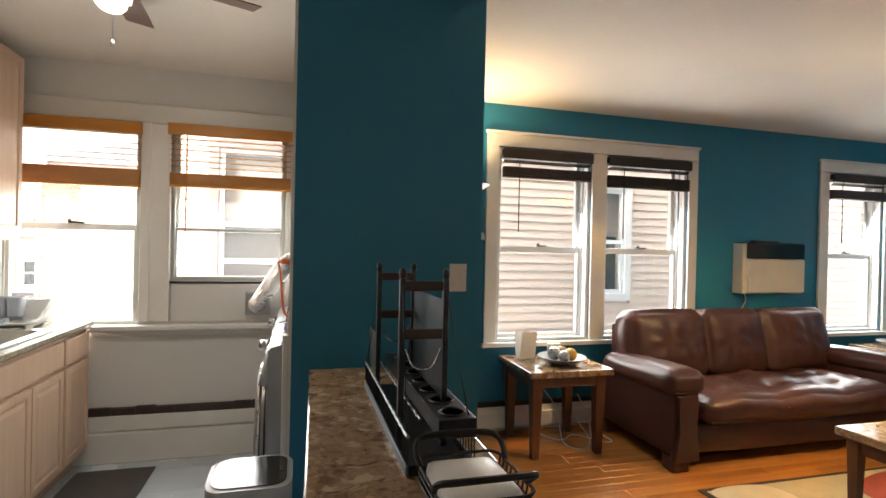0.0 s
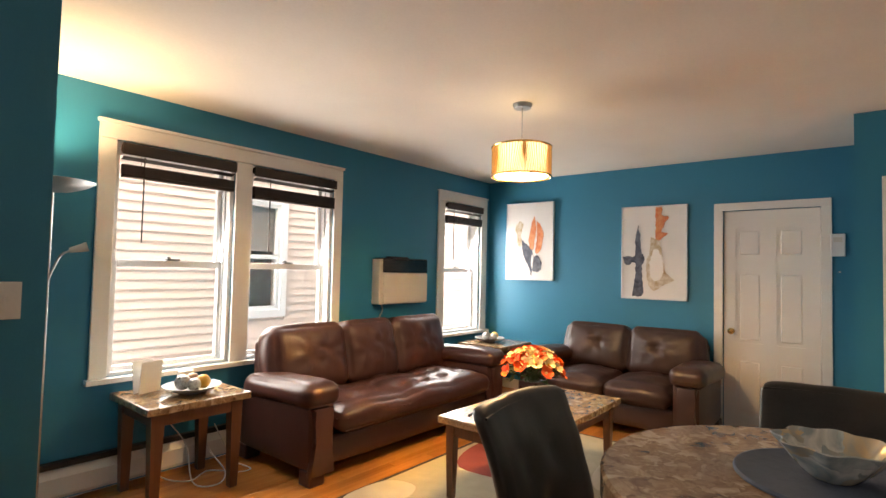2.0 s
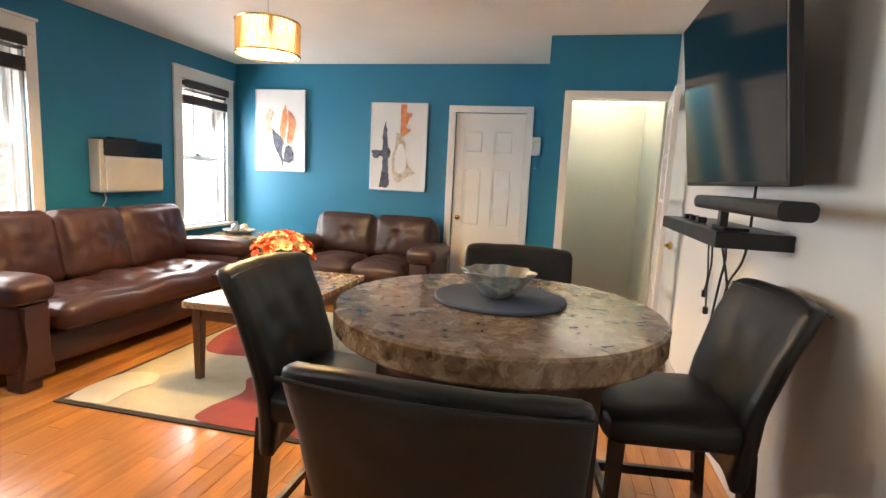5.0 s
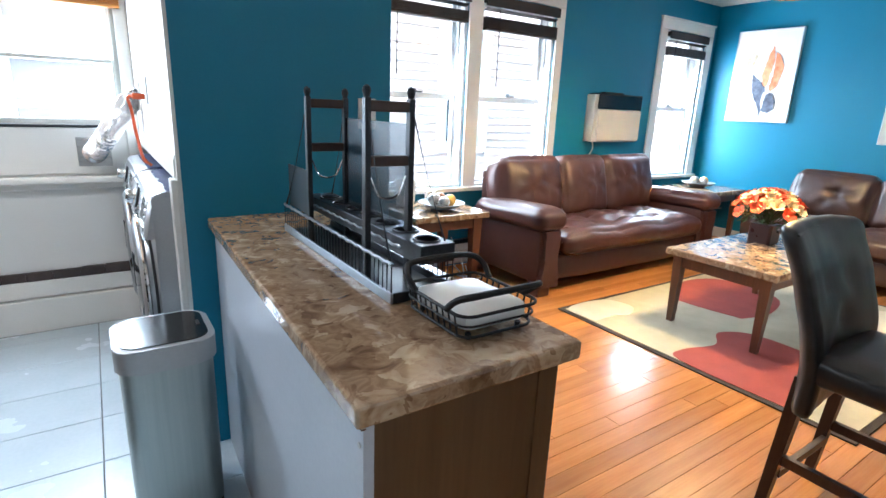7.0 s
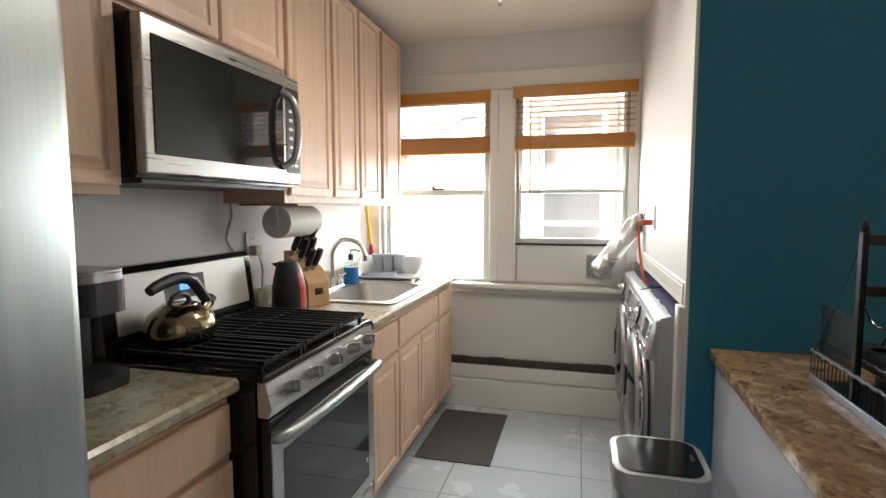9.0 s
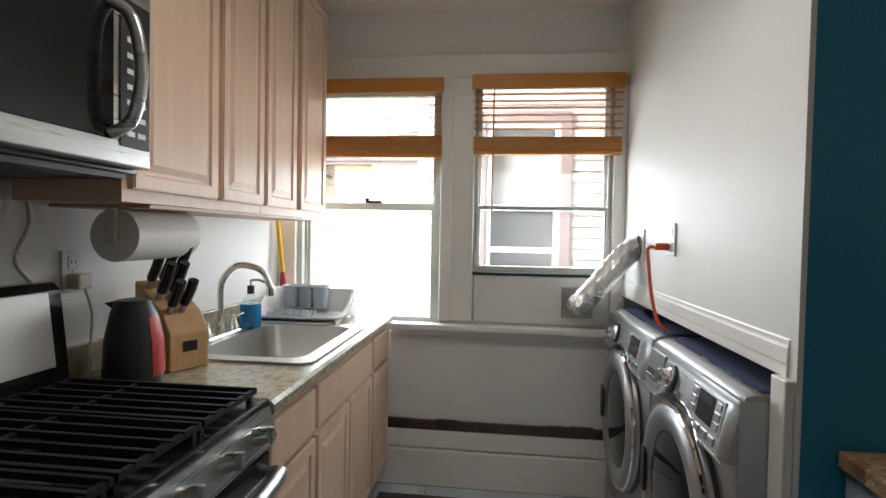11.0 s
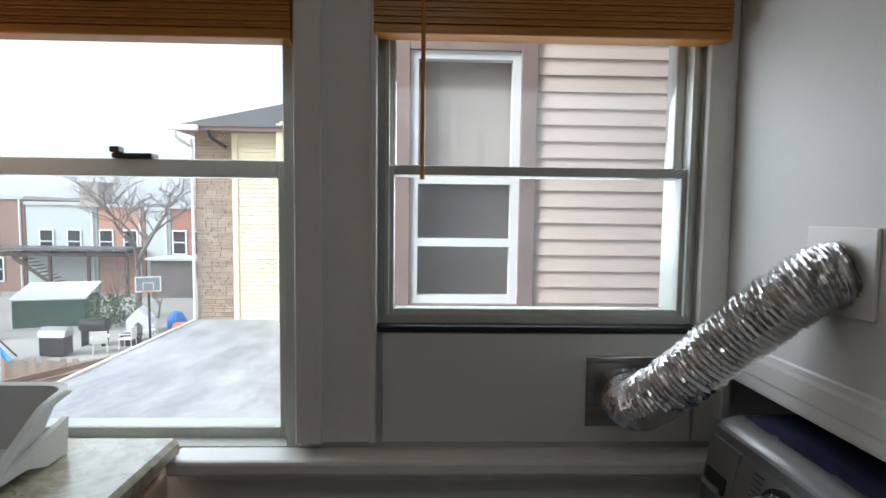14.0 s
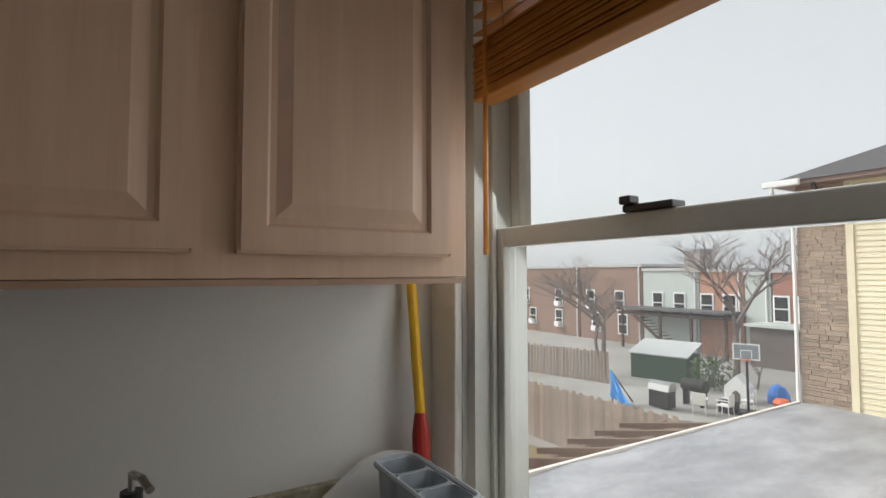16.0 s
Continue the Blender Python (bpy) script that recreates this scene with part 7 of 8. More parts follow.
def house_window(parent, o, y, rails, trim, tw, curtain):
    """A framed window of a house, facing -y."""
    x0, x1, z0, z1 = o
    w = part("window", box(x0 - tw, x0, y - 0.035, y + 0.03, z0 - tw, z1 + tw, 0.004), trim, parent)
    part("trim", box(x1, x1 + tw, y - 0.035, y + 0.03, z0 - tw, z1 + tw, 0.004), trim, w)
    part("trim", box(x0, x1, y - 0.034, y + 0.03, z1, z1 + tw), trim, w)
    part("sill", box(x0, x1, y - 0.05, y + 0.03, z0 - tw, z0), trim, w)
    f = 0.05
    part("frame", box(x0, x0 + f, y - 0.01, y + 0.06, z0, z1), VINYL, w)
    part("frame", box(x1 - f, x1, y - 0.01, y + 0.06, z0, z1), VINYL, w)
    for z in (z0, z1 - f, *rails):
        part("rail", box(x0 + f, x1 - f, y - 0.008, y + 0.058, z, z + f), VINYL, w)
    part("pane", box(x0 + f, x1 - f, y + 0.03, y + 0.034, z0, z1), PANE, w)
    # a dark sheet behind the pane, painted as the room's shade
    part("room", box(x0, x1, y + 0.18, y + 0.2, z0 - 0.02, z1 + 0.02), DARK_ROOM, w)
    if curtain:
        part("curtain", box(x0, x1, y + 0.12, y + 0.13, z0 + (z1 - z0) * curtain, z1), CURTAIN, w)
    return w


house_window(t, NB1, NY, (1.19, 1.58), BROWN_TRIM, 0.10, 0.5)
house_window(t, NB2, NY, (1.50,), VINYL, 0.09, 0.55)
for k in range(52):
    z = -1.6 + 0.1015 * k
    for a, b in ((NX0, NB1[0] - 0.10), (NB1[1] + 0.10, NB2[0] - 0.09), (NB2[1] + 0.09, NX1), (NB1[0] - 0.10, NB1[1] + 0.10), (NB2[0] - 0.09, NB2[1] + 0.09)):
        over = any(abs((a + b) / 2 - (o[0] + o[1]) / 2) < 0.2 and z + 0.10 > o[2] - 0.09 and z < o[3] + 0.10 for o in (NB1, NB2))
        if not over:
            part("siding_board", prism([(NY + 0.019, z), (NY - 0.012, z), (NY - 0.012, z + 0.006), (NY + 0.006, z + 0.1015), (NY + 0.019, z + 0.1015)], "x", a, b), SIDING, t)

# flat roof below the kitchen windows
RZ, RX = -1.10, -5.24
t = thing("flat_roof", "grey membrane flat roof below the kitchen windows", "roof", kind="structure")
bm = bmesh.new()
nx, ny = 40, 60
g = [[bm.verts.new((RX + (0.9 - RX) * i / nx, 4.38 + 10.49 * j / ny, RZ + 0.028 * noise.noise(Vector((i * 0.16, j * 0.22, 0))) + 0.018 * abs(noise.noise(Vector((i * 0.35 + j * 0.3, j * 0.2, 3)))))) for j in range(ny + 1)] for i in range(nx + 1)]
for i in range(nx):
    for j in range(ny):
        bm.faces.new((g[i][j], g[i + 1][j], g[i + 1][j + 1], g[i][j + 1]))
part("membrane", bm, ROOF_GREY, t, smooth=True)
part("building_below", box(RX + 0.05, 0.9, 4.38, 14.8, GZ, RZ - 0.06), SIDING, t)
part("edge_flashing", box(RX - 0.04, RX + 0.02, 4.38, 14.8, RZ - 0.10, RZ + 0.03, 0.004), TRIM, t)

# farther house with the stone corner
HY = 14.85
t = thing("stone_corner_house", "house with a stone-faced corner and pale siding", "house")
STONE = material("brown_ashlar", (0.25, 0.185, 0.135), (0.35, 0.27, 0.205), rough=0.9, scale=3, fine=30, bump=0.3, per_piece=0.22)
part("wall", box(RX + 0.02, -3.0, HY + 0.05, HY + 8, GZ, 3.2), SIDING_Y, t)
part("wall_bay", box(-3.25, 3.0, HY - 0.25, HY + 8, GZ, 3.35), SIDING_Y, t)
part("corner_board", box(-4.40, -4.28, HY + 0.0, HY + 0.05, RZ, 3.15), SIDING_Y, t)
part("corner_board", box(-3.33, -3.21, HY - 0.28, HY - 0.24, RZ, 3.3), SIDING_Y, t)
for k in range(44):
    z = RZ + 0.1 * k
    part("siding_board", prism([(HY + 0.049, z), (HY + 0.02, z), (HY + 0.04, z + 0.1), (HY + 0.049, z + 0.1)], "x", -4.28, -3.27), SIDING_Y, t)
    part("siding_board", prism([(HY - 0.251, z), (HY - 0.28, z), (HY - 0.26, z + 0.1), (HY - 0.251, z + 0.1)], "x", -3.21, -0.5), SIDING_Y, t)
part("soffit", box(RX - 0.27, 3.0, HY - 0.35, HY + 8.0, 3.12, 3.2), BROWN_TRIM, t)
r = bmesh.new()
a = [r.verts.new(p) for p in ((RX - 0.3, HY - 0.4, 3.2), (3.2, HY - 0.4, 3.2), (3.2, HY + 8.2, 3.2), (RX - 0.3, HY + 8.2, 3.2), (-1.2, HY + 3.9, 5.2), (3.2, HY + 3.9, 5.2))]
for f in ((0, 1, 5, 4), (3, 0, 4), (2, 3, 4, 5), (1, 2, 5), (0, 3, 2, 1)):
    r.faces.new([a[k] for k in f])
part("roof", r, SHINGLE, t)
part("gutter", box(RX - 0.36, RX + 0.3, HY - 0.48, HY - 0.38, 3.10, 3.22, 0.02), VINYL, t)
part("downspout", tube(bend([(RX - 0.20, HY - 0.43, 3.1), (RX - 0.18, HY - 0.40, 2.95), (RX - 0.05, HY - 0.1, 2.8), (RX - 0.03, HY - 0.02, 2.6), (RX - 0.03, HY - 0.02, -1.3)], 5), 0.035, 8), VINYL, t)
part("downspout", tube(bend([(-4.75, HY - 0.38, 3.12), (-4.7, HY - 0.3, 2.95), (-4.5, HY - 0.05, 2.8)], 5), 0.04, 8), BLACK_PLASTIC, t)
part("chimney_vent", cyl((-3.3, HY + 1.2, 3.4), (-3.3, HY + 1.2, 4.9), 0.12, n=14), GREY_SASH, t)
rnd = random.Random(11)
z = RZ
while z < 3.1:
    h = rnd.choice((0.055, 0.075, 0.095))
    x = RX + 0.02
    while x < -4.42:
        w = min(rnd.uniform(0.12, 0.34), -4.40 - x)
        part("stone", box(x, x + w - 0.008, HY + 0.02 + rnd.uniform(-0.006, 0.006), HY + 0.055, z, z + h - 0.008), STONE, t)
        x += w
    z += h

# rowhouses across the yards
BR = material("brown_brick", (0.20, 0.125, 0.095), (0.28, 0.185, 0.145), rough=0.9, scale=2, fine=12)
RB = material("red_brick", (0.28, 0.115, 0.085), (0.35, 0.165, 0.125), rough=0.9, scale=2, fine=12)
OB = material("orange_brick", (0.38, 0.19, 0.13), (0.45, 0.25, 0.18), rough=0.9, scale=2, fine=12)
GG = material("pale_grey_green_stucco", (0.42, 0.46, 0.44), (0.50, 0.54, 0.52), rough=0.9, scale=2, fine=12)
FY = 38.0
for x0, x1, top, mat, label, wins in (
    (-60.0, -33.3, 1.9, BR, "two-storey brown brick rowhouse with a flat roof", [(-40.5, 0), (-35.9, 0), (-39.5, 1), (-35.9, 1), (-44, 0), (-44, 1)]),
    (-33.2, -26.7, 1.95, BR, "brown brick rowhouse with air conditioners in its windows", [(-32.0, 0), (-28.9, 0), (-31.4, 1), (-28.6, 1)]),
    (-26.6, -22.0, 1.6, GG, "pale grey-green rowhouse with a flat roof", [(-25.3, 0), (-23.5, 0)]),
    (-21.9, -18.9, 1.5, OB, "two-storey orange-red brick rowhouse", [(-21.4, 0), (-19.8, 0)]),
    (-18.8, -17.2, 1.3, GG, "narrow white rear wing between brick houses", []),
    (-17.1, 30.0, 1.45, RB, "red brick rowhouse with pale windows", [(-16.6, 0), (-15.2, 0), (-13.5, 0), (-10, 0), (-6, 0)])):
    t = thing("rowhouse", label, "house", group="rowhouses across the yards")
    part("wall", box(x0, x1, FY, FY + 10, GZ, top), mat, t)
    part("parapet", box(x0 - 0.05, x1 + 0.05, FY - 0.12, FY + 10, top, top + 0.22), material("roof_edge", (0.42, 0.42, 0.42), rough=0.8), t)
    part("drainpipe", cyl((x1 - 0.25, FY - 0.08, GZ), (x1 - 0.25, FY - 0.08, top), 0.06, n=8), VINYL, t)
    for wx, low in wins:
        z0 = -1.55 if not low else -4.0 + 0.55
        w = part("window", box(wx - 0.48, wx + 0.48, FY - 0.06, FY + 0.02, z0 - 0.08, z0 + 1.58), VINYL, t)
        part("pane", box(wx - 0.38, wx + 0.38, FY - 0.075, FY - 0.061, z0 + 0.02, z0 + 0.72), DARK_GLASS, w)
        part("pane", box(wx - 0.38, wx + 0.38, FY - 0.075, FY - 0.061, z0 + 0.80, z0 + 1.48), DARK_GLASS, w)
        if (wx * 10) % 3 < 1.2 and x1 < -22:
            part("window_unit", box(wx - 0.3, wx + 0.3, FY - 0.4, FY - 0.06, z0 + 0.02, z0 + 0.42), VINYL, w)
t = thing("chimney", "square stucco chimney between the rowhouses", "chimney", pose(-22.3, FY, 0))
part("stack", box(-0.6, 0.6, -0.25, 1.2, 1.5, 3.0), material("chimney_stucco", (0.30, 0.27, 0.25), (0.38, 0.35, 0.33), rough=0.9), t)
part("cap", box(-0.68, 0.68, -0.33, 1.28, 3.0, 3.15), ROOF_GREY, t)
t = thing("outside_stair", "dark wooden outside stair and porch", "stair", pose(-24.5, 36.2, GZ))
for k in range(12):
    part("tread", box(-1.6 + 0.28 * k, -1.3 + 0.28 * k, 0, 1.0, 2.5 - 0.2 * k, 2.54 - 0.2 * k), DARK_WOOD, t)
part("stringer", prism([(-1.7, 2.4), (-1.7, 2.65), (1.8, 0.15), (1.8, 0.0), (1.6, 0.0)], "y", -0.02, 0.04), DARK_WOOD, t)
part("porch_deck", box(-3.0, 5.5, 0.0, 1.8, 2.55, 2.75), DARK_WOOD, t)
part("porch_roof", box(-2.6, 5.5, -0.3, 1.8, 2.95, 3.1), SHINGLE, t)
for x in (-2.8, 0.5, 2.9, 5.3):
    part("post", box(x, x + 0.16, 0, 0.16, 0, 2.95), DARK_WOOD, t)
for x0, x1, z in ((-17.5, -9.0, 1.6),):
    t = thing("rear_shed", "low grey rear addition behind the red house", "shed", pose(x0, 36.0, GZ))
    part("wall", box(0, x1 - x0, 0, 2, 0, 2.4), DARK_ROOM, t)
    part("roof", box(-0.2, x1 - x0 + 0.2, -0.3, 2, 2.4, 2.55), GG, t)

# yard things
t = thing("yard_shed", "long dark green shed with a pale roof", "shed", pose(-19.2, 27.2, GZ, 0, 0, 14) @ Matrix.Scale(0.75, 4))
part("wall", box(0, 3.9, 0, 2.6, 0, 1.75), material("dark_green_boards", (0.018, 0.055, 0.035), (0.03, 0.08, 0.05), rough=0.7, scale=6), t)
part("roof", prism([(-0.15, 1.72), (2.75, 2.45), (2.75, 2.52), (-0.15, 1.80)], "x", -0.15, 4.05), material("pale_roof_felt", (0.46, 0.48, 0.48), rough=0.8), t)
FENCE = wood("weathered_fence", (0.20, 0.15, 0.12), (0.30, 0.24, 0.20), rough=0.9, along="z", per_piece=0.18)
t = thing("board_fence", "weathered grey-brown board fence round the yard", "fence")
A, B = Vector((-17.5, 15.6, GZ)), Vector((-7.0, 15.9, GZ))
n = 72
for k in range(n):
    p = A.lerp(B, k / n)
    q = math.degrees(math.atan2(B.y - A.y, B.x - A.x))
    o = part("board", box(0, 0.145, -0.012, 0.012, 0, 1.85 + 0.05 * math.sin(k * 3.7)), FENCE, t)
    o.matrix_local = Matrix.Translation(p) @ pose(0, 0, 0, 0, 0, q)
for z in (0.4, 1.4):
    o = part("fence_rail", box(0, (B - A).length, 0.013, 0.06, z, z + 0.09), FENCE, t)
    o.matrix_local = Matrix.Translation(A) @ pose(0, 0, 0, 0, 0, q)
t = thing("side_fence", "pale weathered fence behind the board fence", "fence")
for k in range(40):
    o = part("board", box(0, 0.19, -0.012, 0.012, 0, 1.6 + 0.05 * math.sin(k * 2.9)), FENCE, t)
    o.matrix_local = Matrix.Translation((-26.5 + 0.2 * k, 22.5 + 0.055 * k, GZ))
t = thing("pergola", "unfinished dark wooden pergola below the roof edge", "pergola", pose(-7.5, 9.4, GZ))
OLD_WOOD = wood("weathered_brown_wood", (0.13, 0.085, 0.06), (0.24, 0.17, 0.13), rough=0.8, along="x")
for k in range(6):
    o = part("rafter", box(-0.35, 3.3, -0.035, 0.035, 2.15, 2.26), OLD_WOOD, t)
    o.matrix_local = pose(-0.1 * k, 0.9 * k - 0.5, 0, 0, 0, 58)
o = part("beam", box(-0.8, 5.2, -0.05, 0.05, 1.97, 2.15), OLD_WOOD, t)
o.matrix_local = pose(0.0, 0.0, 0, 0, 0, 96)
for q in (-0.4, 2.2, 4.8):
    o = part("post", box(q, q + 0.13, -0.065, 0.065, 0, 1.97), CHERRY, t)
    o.matrix_local = pose(0.0, 0.0, 0, 0, 0, 96)
structure("lawn", box(-16, RX - 0.05, 4.5, 15.0, GZ, GZ + 0.02), material("dry_grass", (0.16, 0.13, 0.06), (0.26, 0.22, 0.12), rough=1.0, scale=1.5, fine=40, bump=0.5), "dry winter grass in the yard", "lawn")
t = thing("basketball_hoop", "portable basketball hoop with a clear backboard", "basketball hoop", pose(-11.5, 24.5, GZ, 0, 0, 25))
part("base", box(-0.35, 0.35, -0.1, 0.6, 0, 0.16, 0.05), BLACK_PLASTIC, t)
part("pole", cyl((0, 0.3, 0.1), (0, 0.1, 2.6), 0.05, n=10), BLACK_PLASTIC, t)
part("backboard", box(-0.46, 0.46, -0.10, -0.07, 2.22, 2.84), material("smoky_backboard", (0.20, 0.24, 0.28), rough=0.3), t)
for a, b, c, d in ((-0.47, 0.47, 2.80, 2.85), (-0.47, 0.47, 2.21, 2.26), (-0.47, -0.42, 2.26, 2.80), (0.42, 0.47, 2.26, 2.80), (-0.2, 0.2, 2.57, 2.60), (-0.2, -0.17, 2.29, 2.57), (0.17, 0.2, 2.29, 2.57)):
    part("white_line", box(a, b, -0.115, -0.101, c, d), VINYL, t)
part("rim", tube([(0.22 * math.cos(a), -0.36 + 0.22 * math.sin(a), 2.25) for a in [2 * math.pi * k / 20 for k in range(20)]], 0.015, 6, closed=True), ORANGE, t)
t = thing("blue_tarp", "bright blue tarpaulin heaped over something", "tarpaulin", pose(-15.3, 21.7, GZ))
part("frame", tube([(-0.55, 0.1, 0.0), (-0.6, 0.1, 1.35), (0.55, 0.05, 0.25)], 0.03, 6), BLACK_IRON, t)
bm = bmesh.new()
top, foot, n = Vector((-0.62, 0.05, 1.42)), (Vector((-0.60, 0.0, 0.25)), Vector((0.75, -0.25, 0.05))), 9
fan = [[bm.verts.new(top.lerp(foot[0].lerp(foot[1], i / n), 0.04 + 0.96 * j / n) + Vector((0, 0.12 * math.sin(i * 1.7 + j * 0.4) * j / n, 0.05 * math.sin(i * 2.3)))) for j in range(n + 1)] for i in range(n + 1)]
for i in range(n):
    for j in range(n):
        bm.faces.new((fan[i][j], fan[i + 1][j], fan[i + 1][j + 1], fan[i][j + 1]))
part("sheet", bm, material("blue_sheet", (0.02, 0.24, 0.62), (0.04, 0.32, 0.72), rough=0.5), t)
t = thing("barbecue", "covered dark barbecue grill with a steel lid", "barbecue", pose(-14.1, 22.8, GZ))
part("cart", box(-0.45, 0.45, -0.28, 0.28, 0.05, 0.75, 0.03), BLACK_PLASTIC, t)
part("lid", prism([(-0.28, 0.75), (0.28, 0.75), (0.22, 1.0), (0.0, 1.12), (-0.22, 1.0)], "x", -0.5, 0.5), STEEL, t)
t = thing("barbecue_smoker", "dark horizontal barrel smoker on legs", "barbecue", pose(-13.6, 24.3, GZ))
part("barrel", cyl((-0.5, 0, 0.85), (0.5, 0, 0.85), 0.27, n=16), BLACK_IRON, t)
for x in (-0.4, 0.4):
    part("leg", box(x - 0.03, x + 0.03, -0.2, 0.2, 0, 0.65), BLACK_IRON, t)
for x, y in ((-12.7, 23.2), (-12.0, 23.8), (-11.9, 25.3)):
    t = thing("garden_chair", "white plastic garden chair", "chair", pose(x, y, GZ, 0, 0, x * 97), group="white garden chairs")
    part("seat", box(-0.25, 0.25, -0.25, 0.25, 0.40, 0.44, 0.015), WHITE_PLASTIC, t)
    part("backrest", box(-0.25, 0.25, 0.22, 0.26, 0.44, 0.88, 0.015), WHITE_PLASTIC, t)
    for sx in (-1, 1):
        for sy in (-1, 1):
            part("leg", cyl((sx * 0.24, sy * 0.24, 0), (sx * 0.21, sy * 0.21, 0.41), 0.02, n=8), WHITE_PLASTIC, t)
        part("armrest", box(sx * 0.27 - 0.03, sx * 0.27 + 0.03, -0.22, 0.24, 0.62, 0.65), WHITE_PLASTIC, t)
t = thing("playhouse", "small white toy house", "playhouse", pose(-13.0, 26.6, GZ, 0, 0, 15) @ Matrix.Scale(0.68, 4))
part("wall", prism([(-0.7, 0.0), (0.7, 0.0), (0.7, 1.0), (0.0, 1.75), (-0.7, 1.0)], "y", -0.7, 0.7), VINYL, t)
# dark panel on the wall, painted as the shade inside the doorway
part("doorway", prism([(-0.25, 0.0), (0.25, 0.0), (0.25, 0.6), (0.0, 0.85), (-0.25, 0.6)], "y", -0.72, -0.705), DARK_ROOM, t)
t = thing("toy_pile", "blue and orange plastic toys", "toys", pose(-11.75, 27.2, GZ) @ Matrix.Scale(0.62, 4))
part("blue_toy", lathe([(0.7, 0.0), (0.65, 0.6), (0.4, 1.1), (0.0, 1.3)], 12, (-0.4, 0.9, 0), wave=lambda a, z: 0.15 * math.sin(3 * a)), material("toy_blue", (0.02, 0.15, 0.50), rough=0.5), t)
part("orange_toy", lathe([(0.45, 0.0), (0.55, 0.25), (0.4, 0.5), (0.0, 0.55)], 14, (0.3, 0, 0)), material("toy_orange", (0.70, 0.14, 0.05), rough=0.5), t)
t = thing("planter_tub", "dark round planter tub", "planter", pose(-10.3, 23.7, GZ))
part("tub", lathe([(0.28, 0.0), (0.36, 0.55), (0.32, 0.55), (0.26, 0.1), (0.0, 0.1)], 18), BROWN_TRIM, t)
t = thing("storage_crate", "dark plastic storage crate", "crate", pose(-12.2, 24.4, GZ))
part("crate", box(-0.3, 0.3, -0.25, 0.25, 0, 0.5, 0.02), BLACK_PLASTIC, t)
t = thing("garage", "white garage with a flat roof", "garage", pose(-12.0, 30.0, GZ))
part("wall", box(0, 5, 0, 4, 0, 1.9), material("white_block", (0.48, 0.50, 0.52), rough=0.9), t)
part("roof", box(-0.1, 5.1, -0.1, 4.1, 1.9, 2.05), ROOF_GREY, t)
part("garage_door", box(0.3, 2.6, -0.03, 0.0, 0, 1.65), VINYL, t)

BARK = material("grey_brown_bark", (0.13, 0.10, 0.09), (0.20, 0.165, 0.15), rough=0.95, scale=8, bump=0.3)


def bare_tree(x, y, h, seed, label, depth=6):
    """A leafless tree: a tapered trunk and limbs that fork again and again."""
    r = random.Random(seed)
    t = thing("bare_tree", label, "tree", pose(x, y, GZ))
    trunk, limbs = bmesh.new(), bmesh.new()

    def grow(p, d, length, rad, level):
        if level > depth:
            return
        q1 = p + d * length * 0.5 + Vector((r.uniform(-1, 1), r.uniform(-1, 1), 0)) * length * 0.06
        q = q1 + (d + Vector((r.uniform(-1, 1), r.uniform(-1, 1), 0)) * 0.15).normalized() * length * 0.5
        tube([p, q1, q], lambda s: rad * (1 - 0.35 * s), 7 if level < 2 else 4, bm=trunk if level == 0 else limbs)
        for k in range(3 if level < 4 else 2):
            a = r.uniform(0, 2 * math.pi)
            side = Vector((math.cos(a), math.sin(a), r.uniform(-0.1, 0.4)))
            nd = (d * r.uniform(0.55, 1.0) + side * r.uniform(0.45, 0.8)).normalized()
            grow(p.lerp(q, 1.0 if k == 0 else r.uniform(0.55, 0.98)), nd, length * r.uniform(0.62, 0.8), rad * 0.60, level + 1)

    grow(Vector((0, 0, 0)), Vector((0.05, 0, 1)).normalized(), h * 0.28, h * 0.017, 0)
    part("trunk", trunk, BARK, t, smooth=True)
    part("crown", limbs, BARK, t)
    return t


bare_tree(-20.2, 26.2, 9.5, 3, "bare winter tree with spreading limbs", 7)
bare_tree(-15.0, 30.0, 10.5, 8, "tall bare winter tree by the hoop", 7)
bare_tree(-32.0, 56.0, 12.5, 5, "bare winter tree behind the rowhouses", 5)
bare_tree(-22.5, 54.0, 12.0, 9, "bare winter tree behind the chimney", 5)
bare_tree(-17.0, 31.5, 4.0, 14, "small bare brushy tree by the shed", 5)
bare_tree(-15.6, 28.8, 3.2, 17, "low bare bush behind the shed", 5)
bare_tree(-13.8, 29.6, 3.0, 23, "low bare bush beside the toy house", 5)
bare_tree(-25.0, 31.0, 7.0, 31, "bare winter tree in front of the brown brick houses", 6)
t = thing("evergreen_shrub", "dark green shrub beside the shed", "shrub", pose(-15.0, 27.6, GZ))
bm = bmesh.new()
rnd = random.Random(21)
for k in range(700):
    a, u = rnd.uniform(0, 6.283), rnd.random()
    z = rnd.uniform(0.1, 1.5)
    rr = 0.85 * math.sqrt(u) * (1 - 0.4 * z / 1.5) * (1 + 0.3 * math.sin(3 * a))
    m = Matrix.Translation((rr * math.cos(a) * 1.5, rr * math.sin(a), z)) @ Euler((rnd.uniform(0, 6), rnd.uniform(0, 6), a)).to_matrix().to_4x4()
    bm.faces.new([bm.verts.new(m @ Vector(q)) for q in ((-0.10, 0, 0), (0, -0.04, 0), (0.10, 0, 0), (0, 0.04, 0))])
part("crown", bm, LEAF, t)
part("trunk", cyl((0, 0, 0), (0, 0, 0.9), 0.05, 0.02, 8), BARK, t)

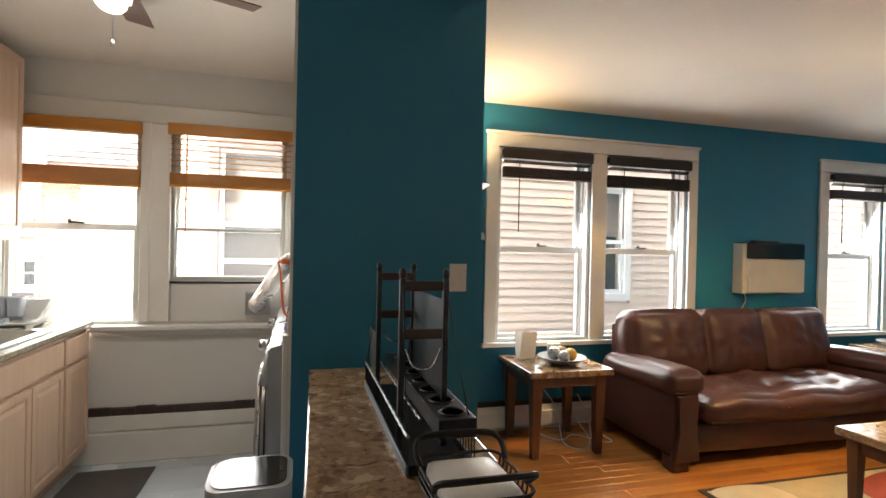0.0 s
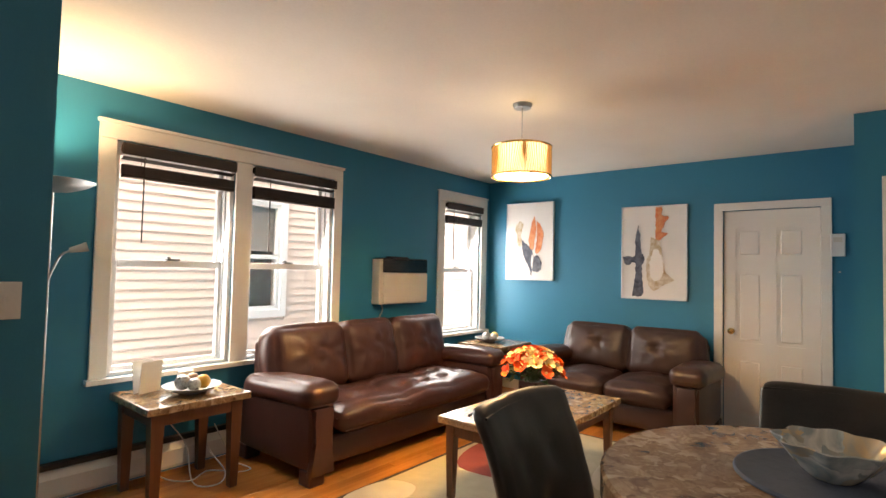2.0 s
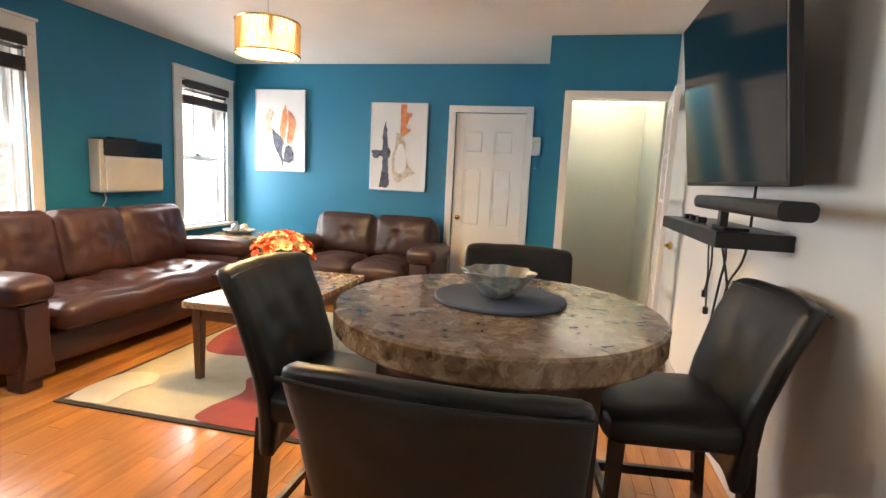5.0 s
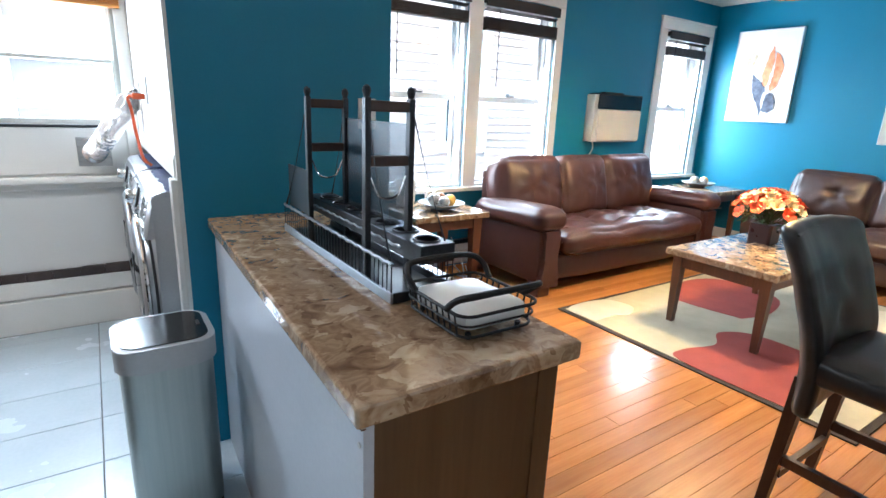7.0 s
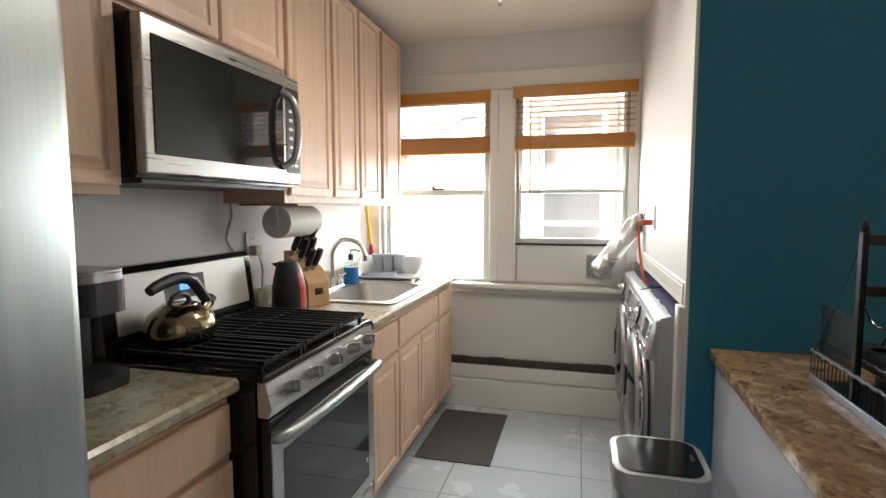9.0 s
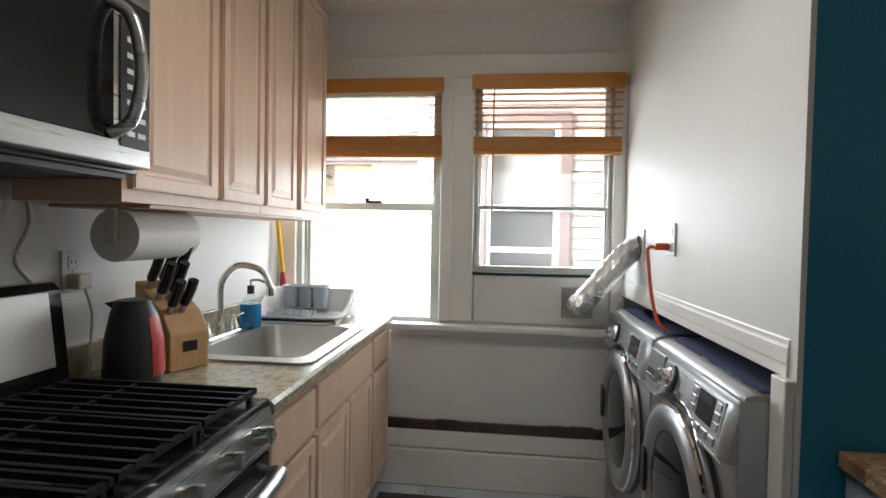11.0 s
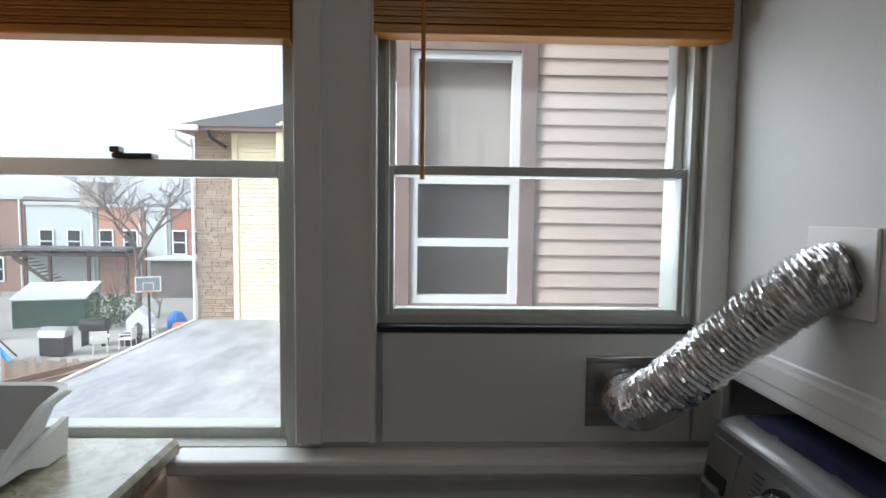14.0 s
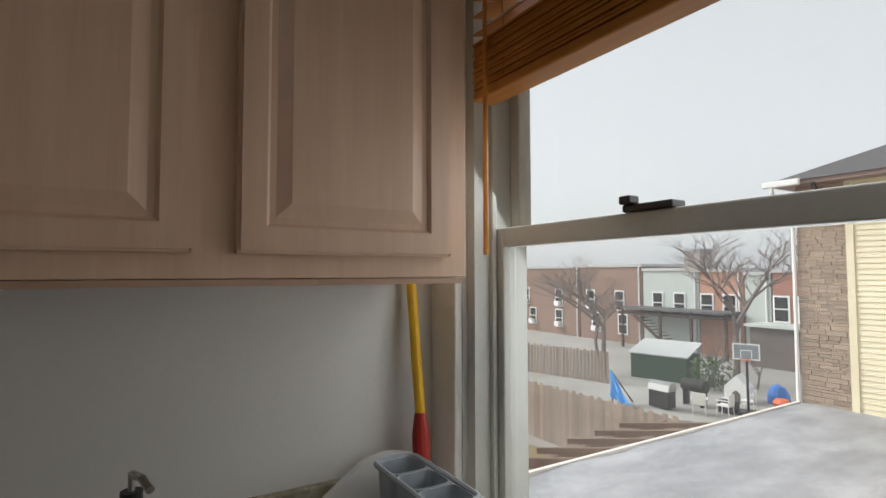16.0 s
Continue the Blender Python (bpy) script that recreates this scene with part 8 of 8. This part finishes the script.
# ---- floor pieces ----
def slab(name, x0, x1, y0, y1, z0, z1, ch, mat, parent, lean=0.0):
    """A flat piece with a chamfered top edge."""
    vs = [(x0, y0, z0), (x1, y0, z0), (x1, y1, z0), (x0, y1, z0), (x0, y0, z1 - ch), (x1, y0, z1 - ch), (x1, y1, z1 - ch), (x0, y1, z1 - ch), (x0 + ch, y0 + ch, z1), (x1 - ch, y0 + ch, z1), (x1 - ch, y1 - ch, z1), (x0 + ch, y1 - ch, z1)]
    vs = [(x, y, z + (lean if y > (y0 + y1) / 2 else -lean) * (z > z0)) for x, y, z in vs]
    fs = [(8, 9, 10, 11)]
    for k in range(4):
        j = (k + 1) % 4
        fs += [(k, j, 4 + j, 4 + k), (4 + k, 4 + j, 8 + j, 8 + k)]
    me = bpy.data.meshes.new(name)
    me.from_pydata(vs, [], fs)
    me.materials.append(mat)
    ob = new(name, me)
    ob.parent = parent
    return ob


rnd = random.Random(4)
fl, fk = bpy.data.objects["floor"], bpy.data.objects["floor_kitchen"]
y = YS
while y < N:
    y1 = min(y + 0.083, N)
    x = 0.745 if y < 1.40 else 0.815  # the tiles run on to the peninsula
    first = True
    while x < 6.70:
        w = rnd.uniform(0.35, 1.5) if first else rnd.uniform(0.95, 1.75)
        first = False
        x1 = min(x + w, 6.72)
        slab("plank", x + 0.0004, x1 - 0.0004, y + 0.0004, y1 - 0.0004, -0.016, -0.0006, 0.0012, FLOOR_WOOD, fl, rnd.uniform(-0.0007, 0.0007))
        x = x1
    y = y1
ys = [YS + 0.02] + [2.70 + 0.325 * k for k in range(-9, 5)] + [4.15]
xs = [XW, -0.98, -0.31, 0.36, 0.70]
for a, b in zip(ys, ys[1:]):
    if b - a < 0.02:
        continue
    for c, d in zip(xs, xs[1:]):
        d = 0.81 if d == 0.70 and a > 1.39 else d
        slab("tile", c + 0.002, d - 0.002, a + 0.002, b - 0.002, -0.010, 0.0, 0.0015, TILE, fk)
slab("tile", 0.702, 0.745, 1.265, 1.398, -0.010, 0.0, 0.0015, TILE, fk)
st = bpy.data.objects["baseboard_kitchen_upper"]
OLD_TILE = material("dark_brown_old_tile", (0.030, 0.018, 0.014), (0.065, 0.040, 0.030), rough=0.35, scale=14, per_piece=0.3)
part("tile_bed", box(-0.54, COL_W - 0.03, N - 0.016, N, 0.290, 0.342), OLD_TILE, st)
x = -0.54
while x < COL_W - 0.04:
    w = rnd.uniform(0.10, 0.15)
    part("tile", box(x, min(x + w - 0.006, COL_W - 0.03), N - 0.024, N, 0.293, 0.345 + rnd.uniform(-0.006, 0.006), 0.003), OLD_TILE, st)
    x += w
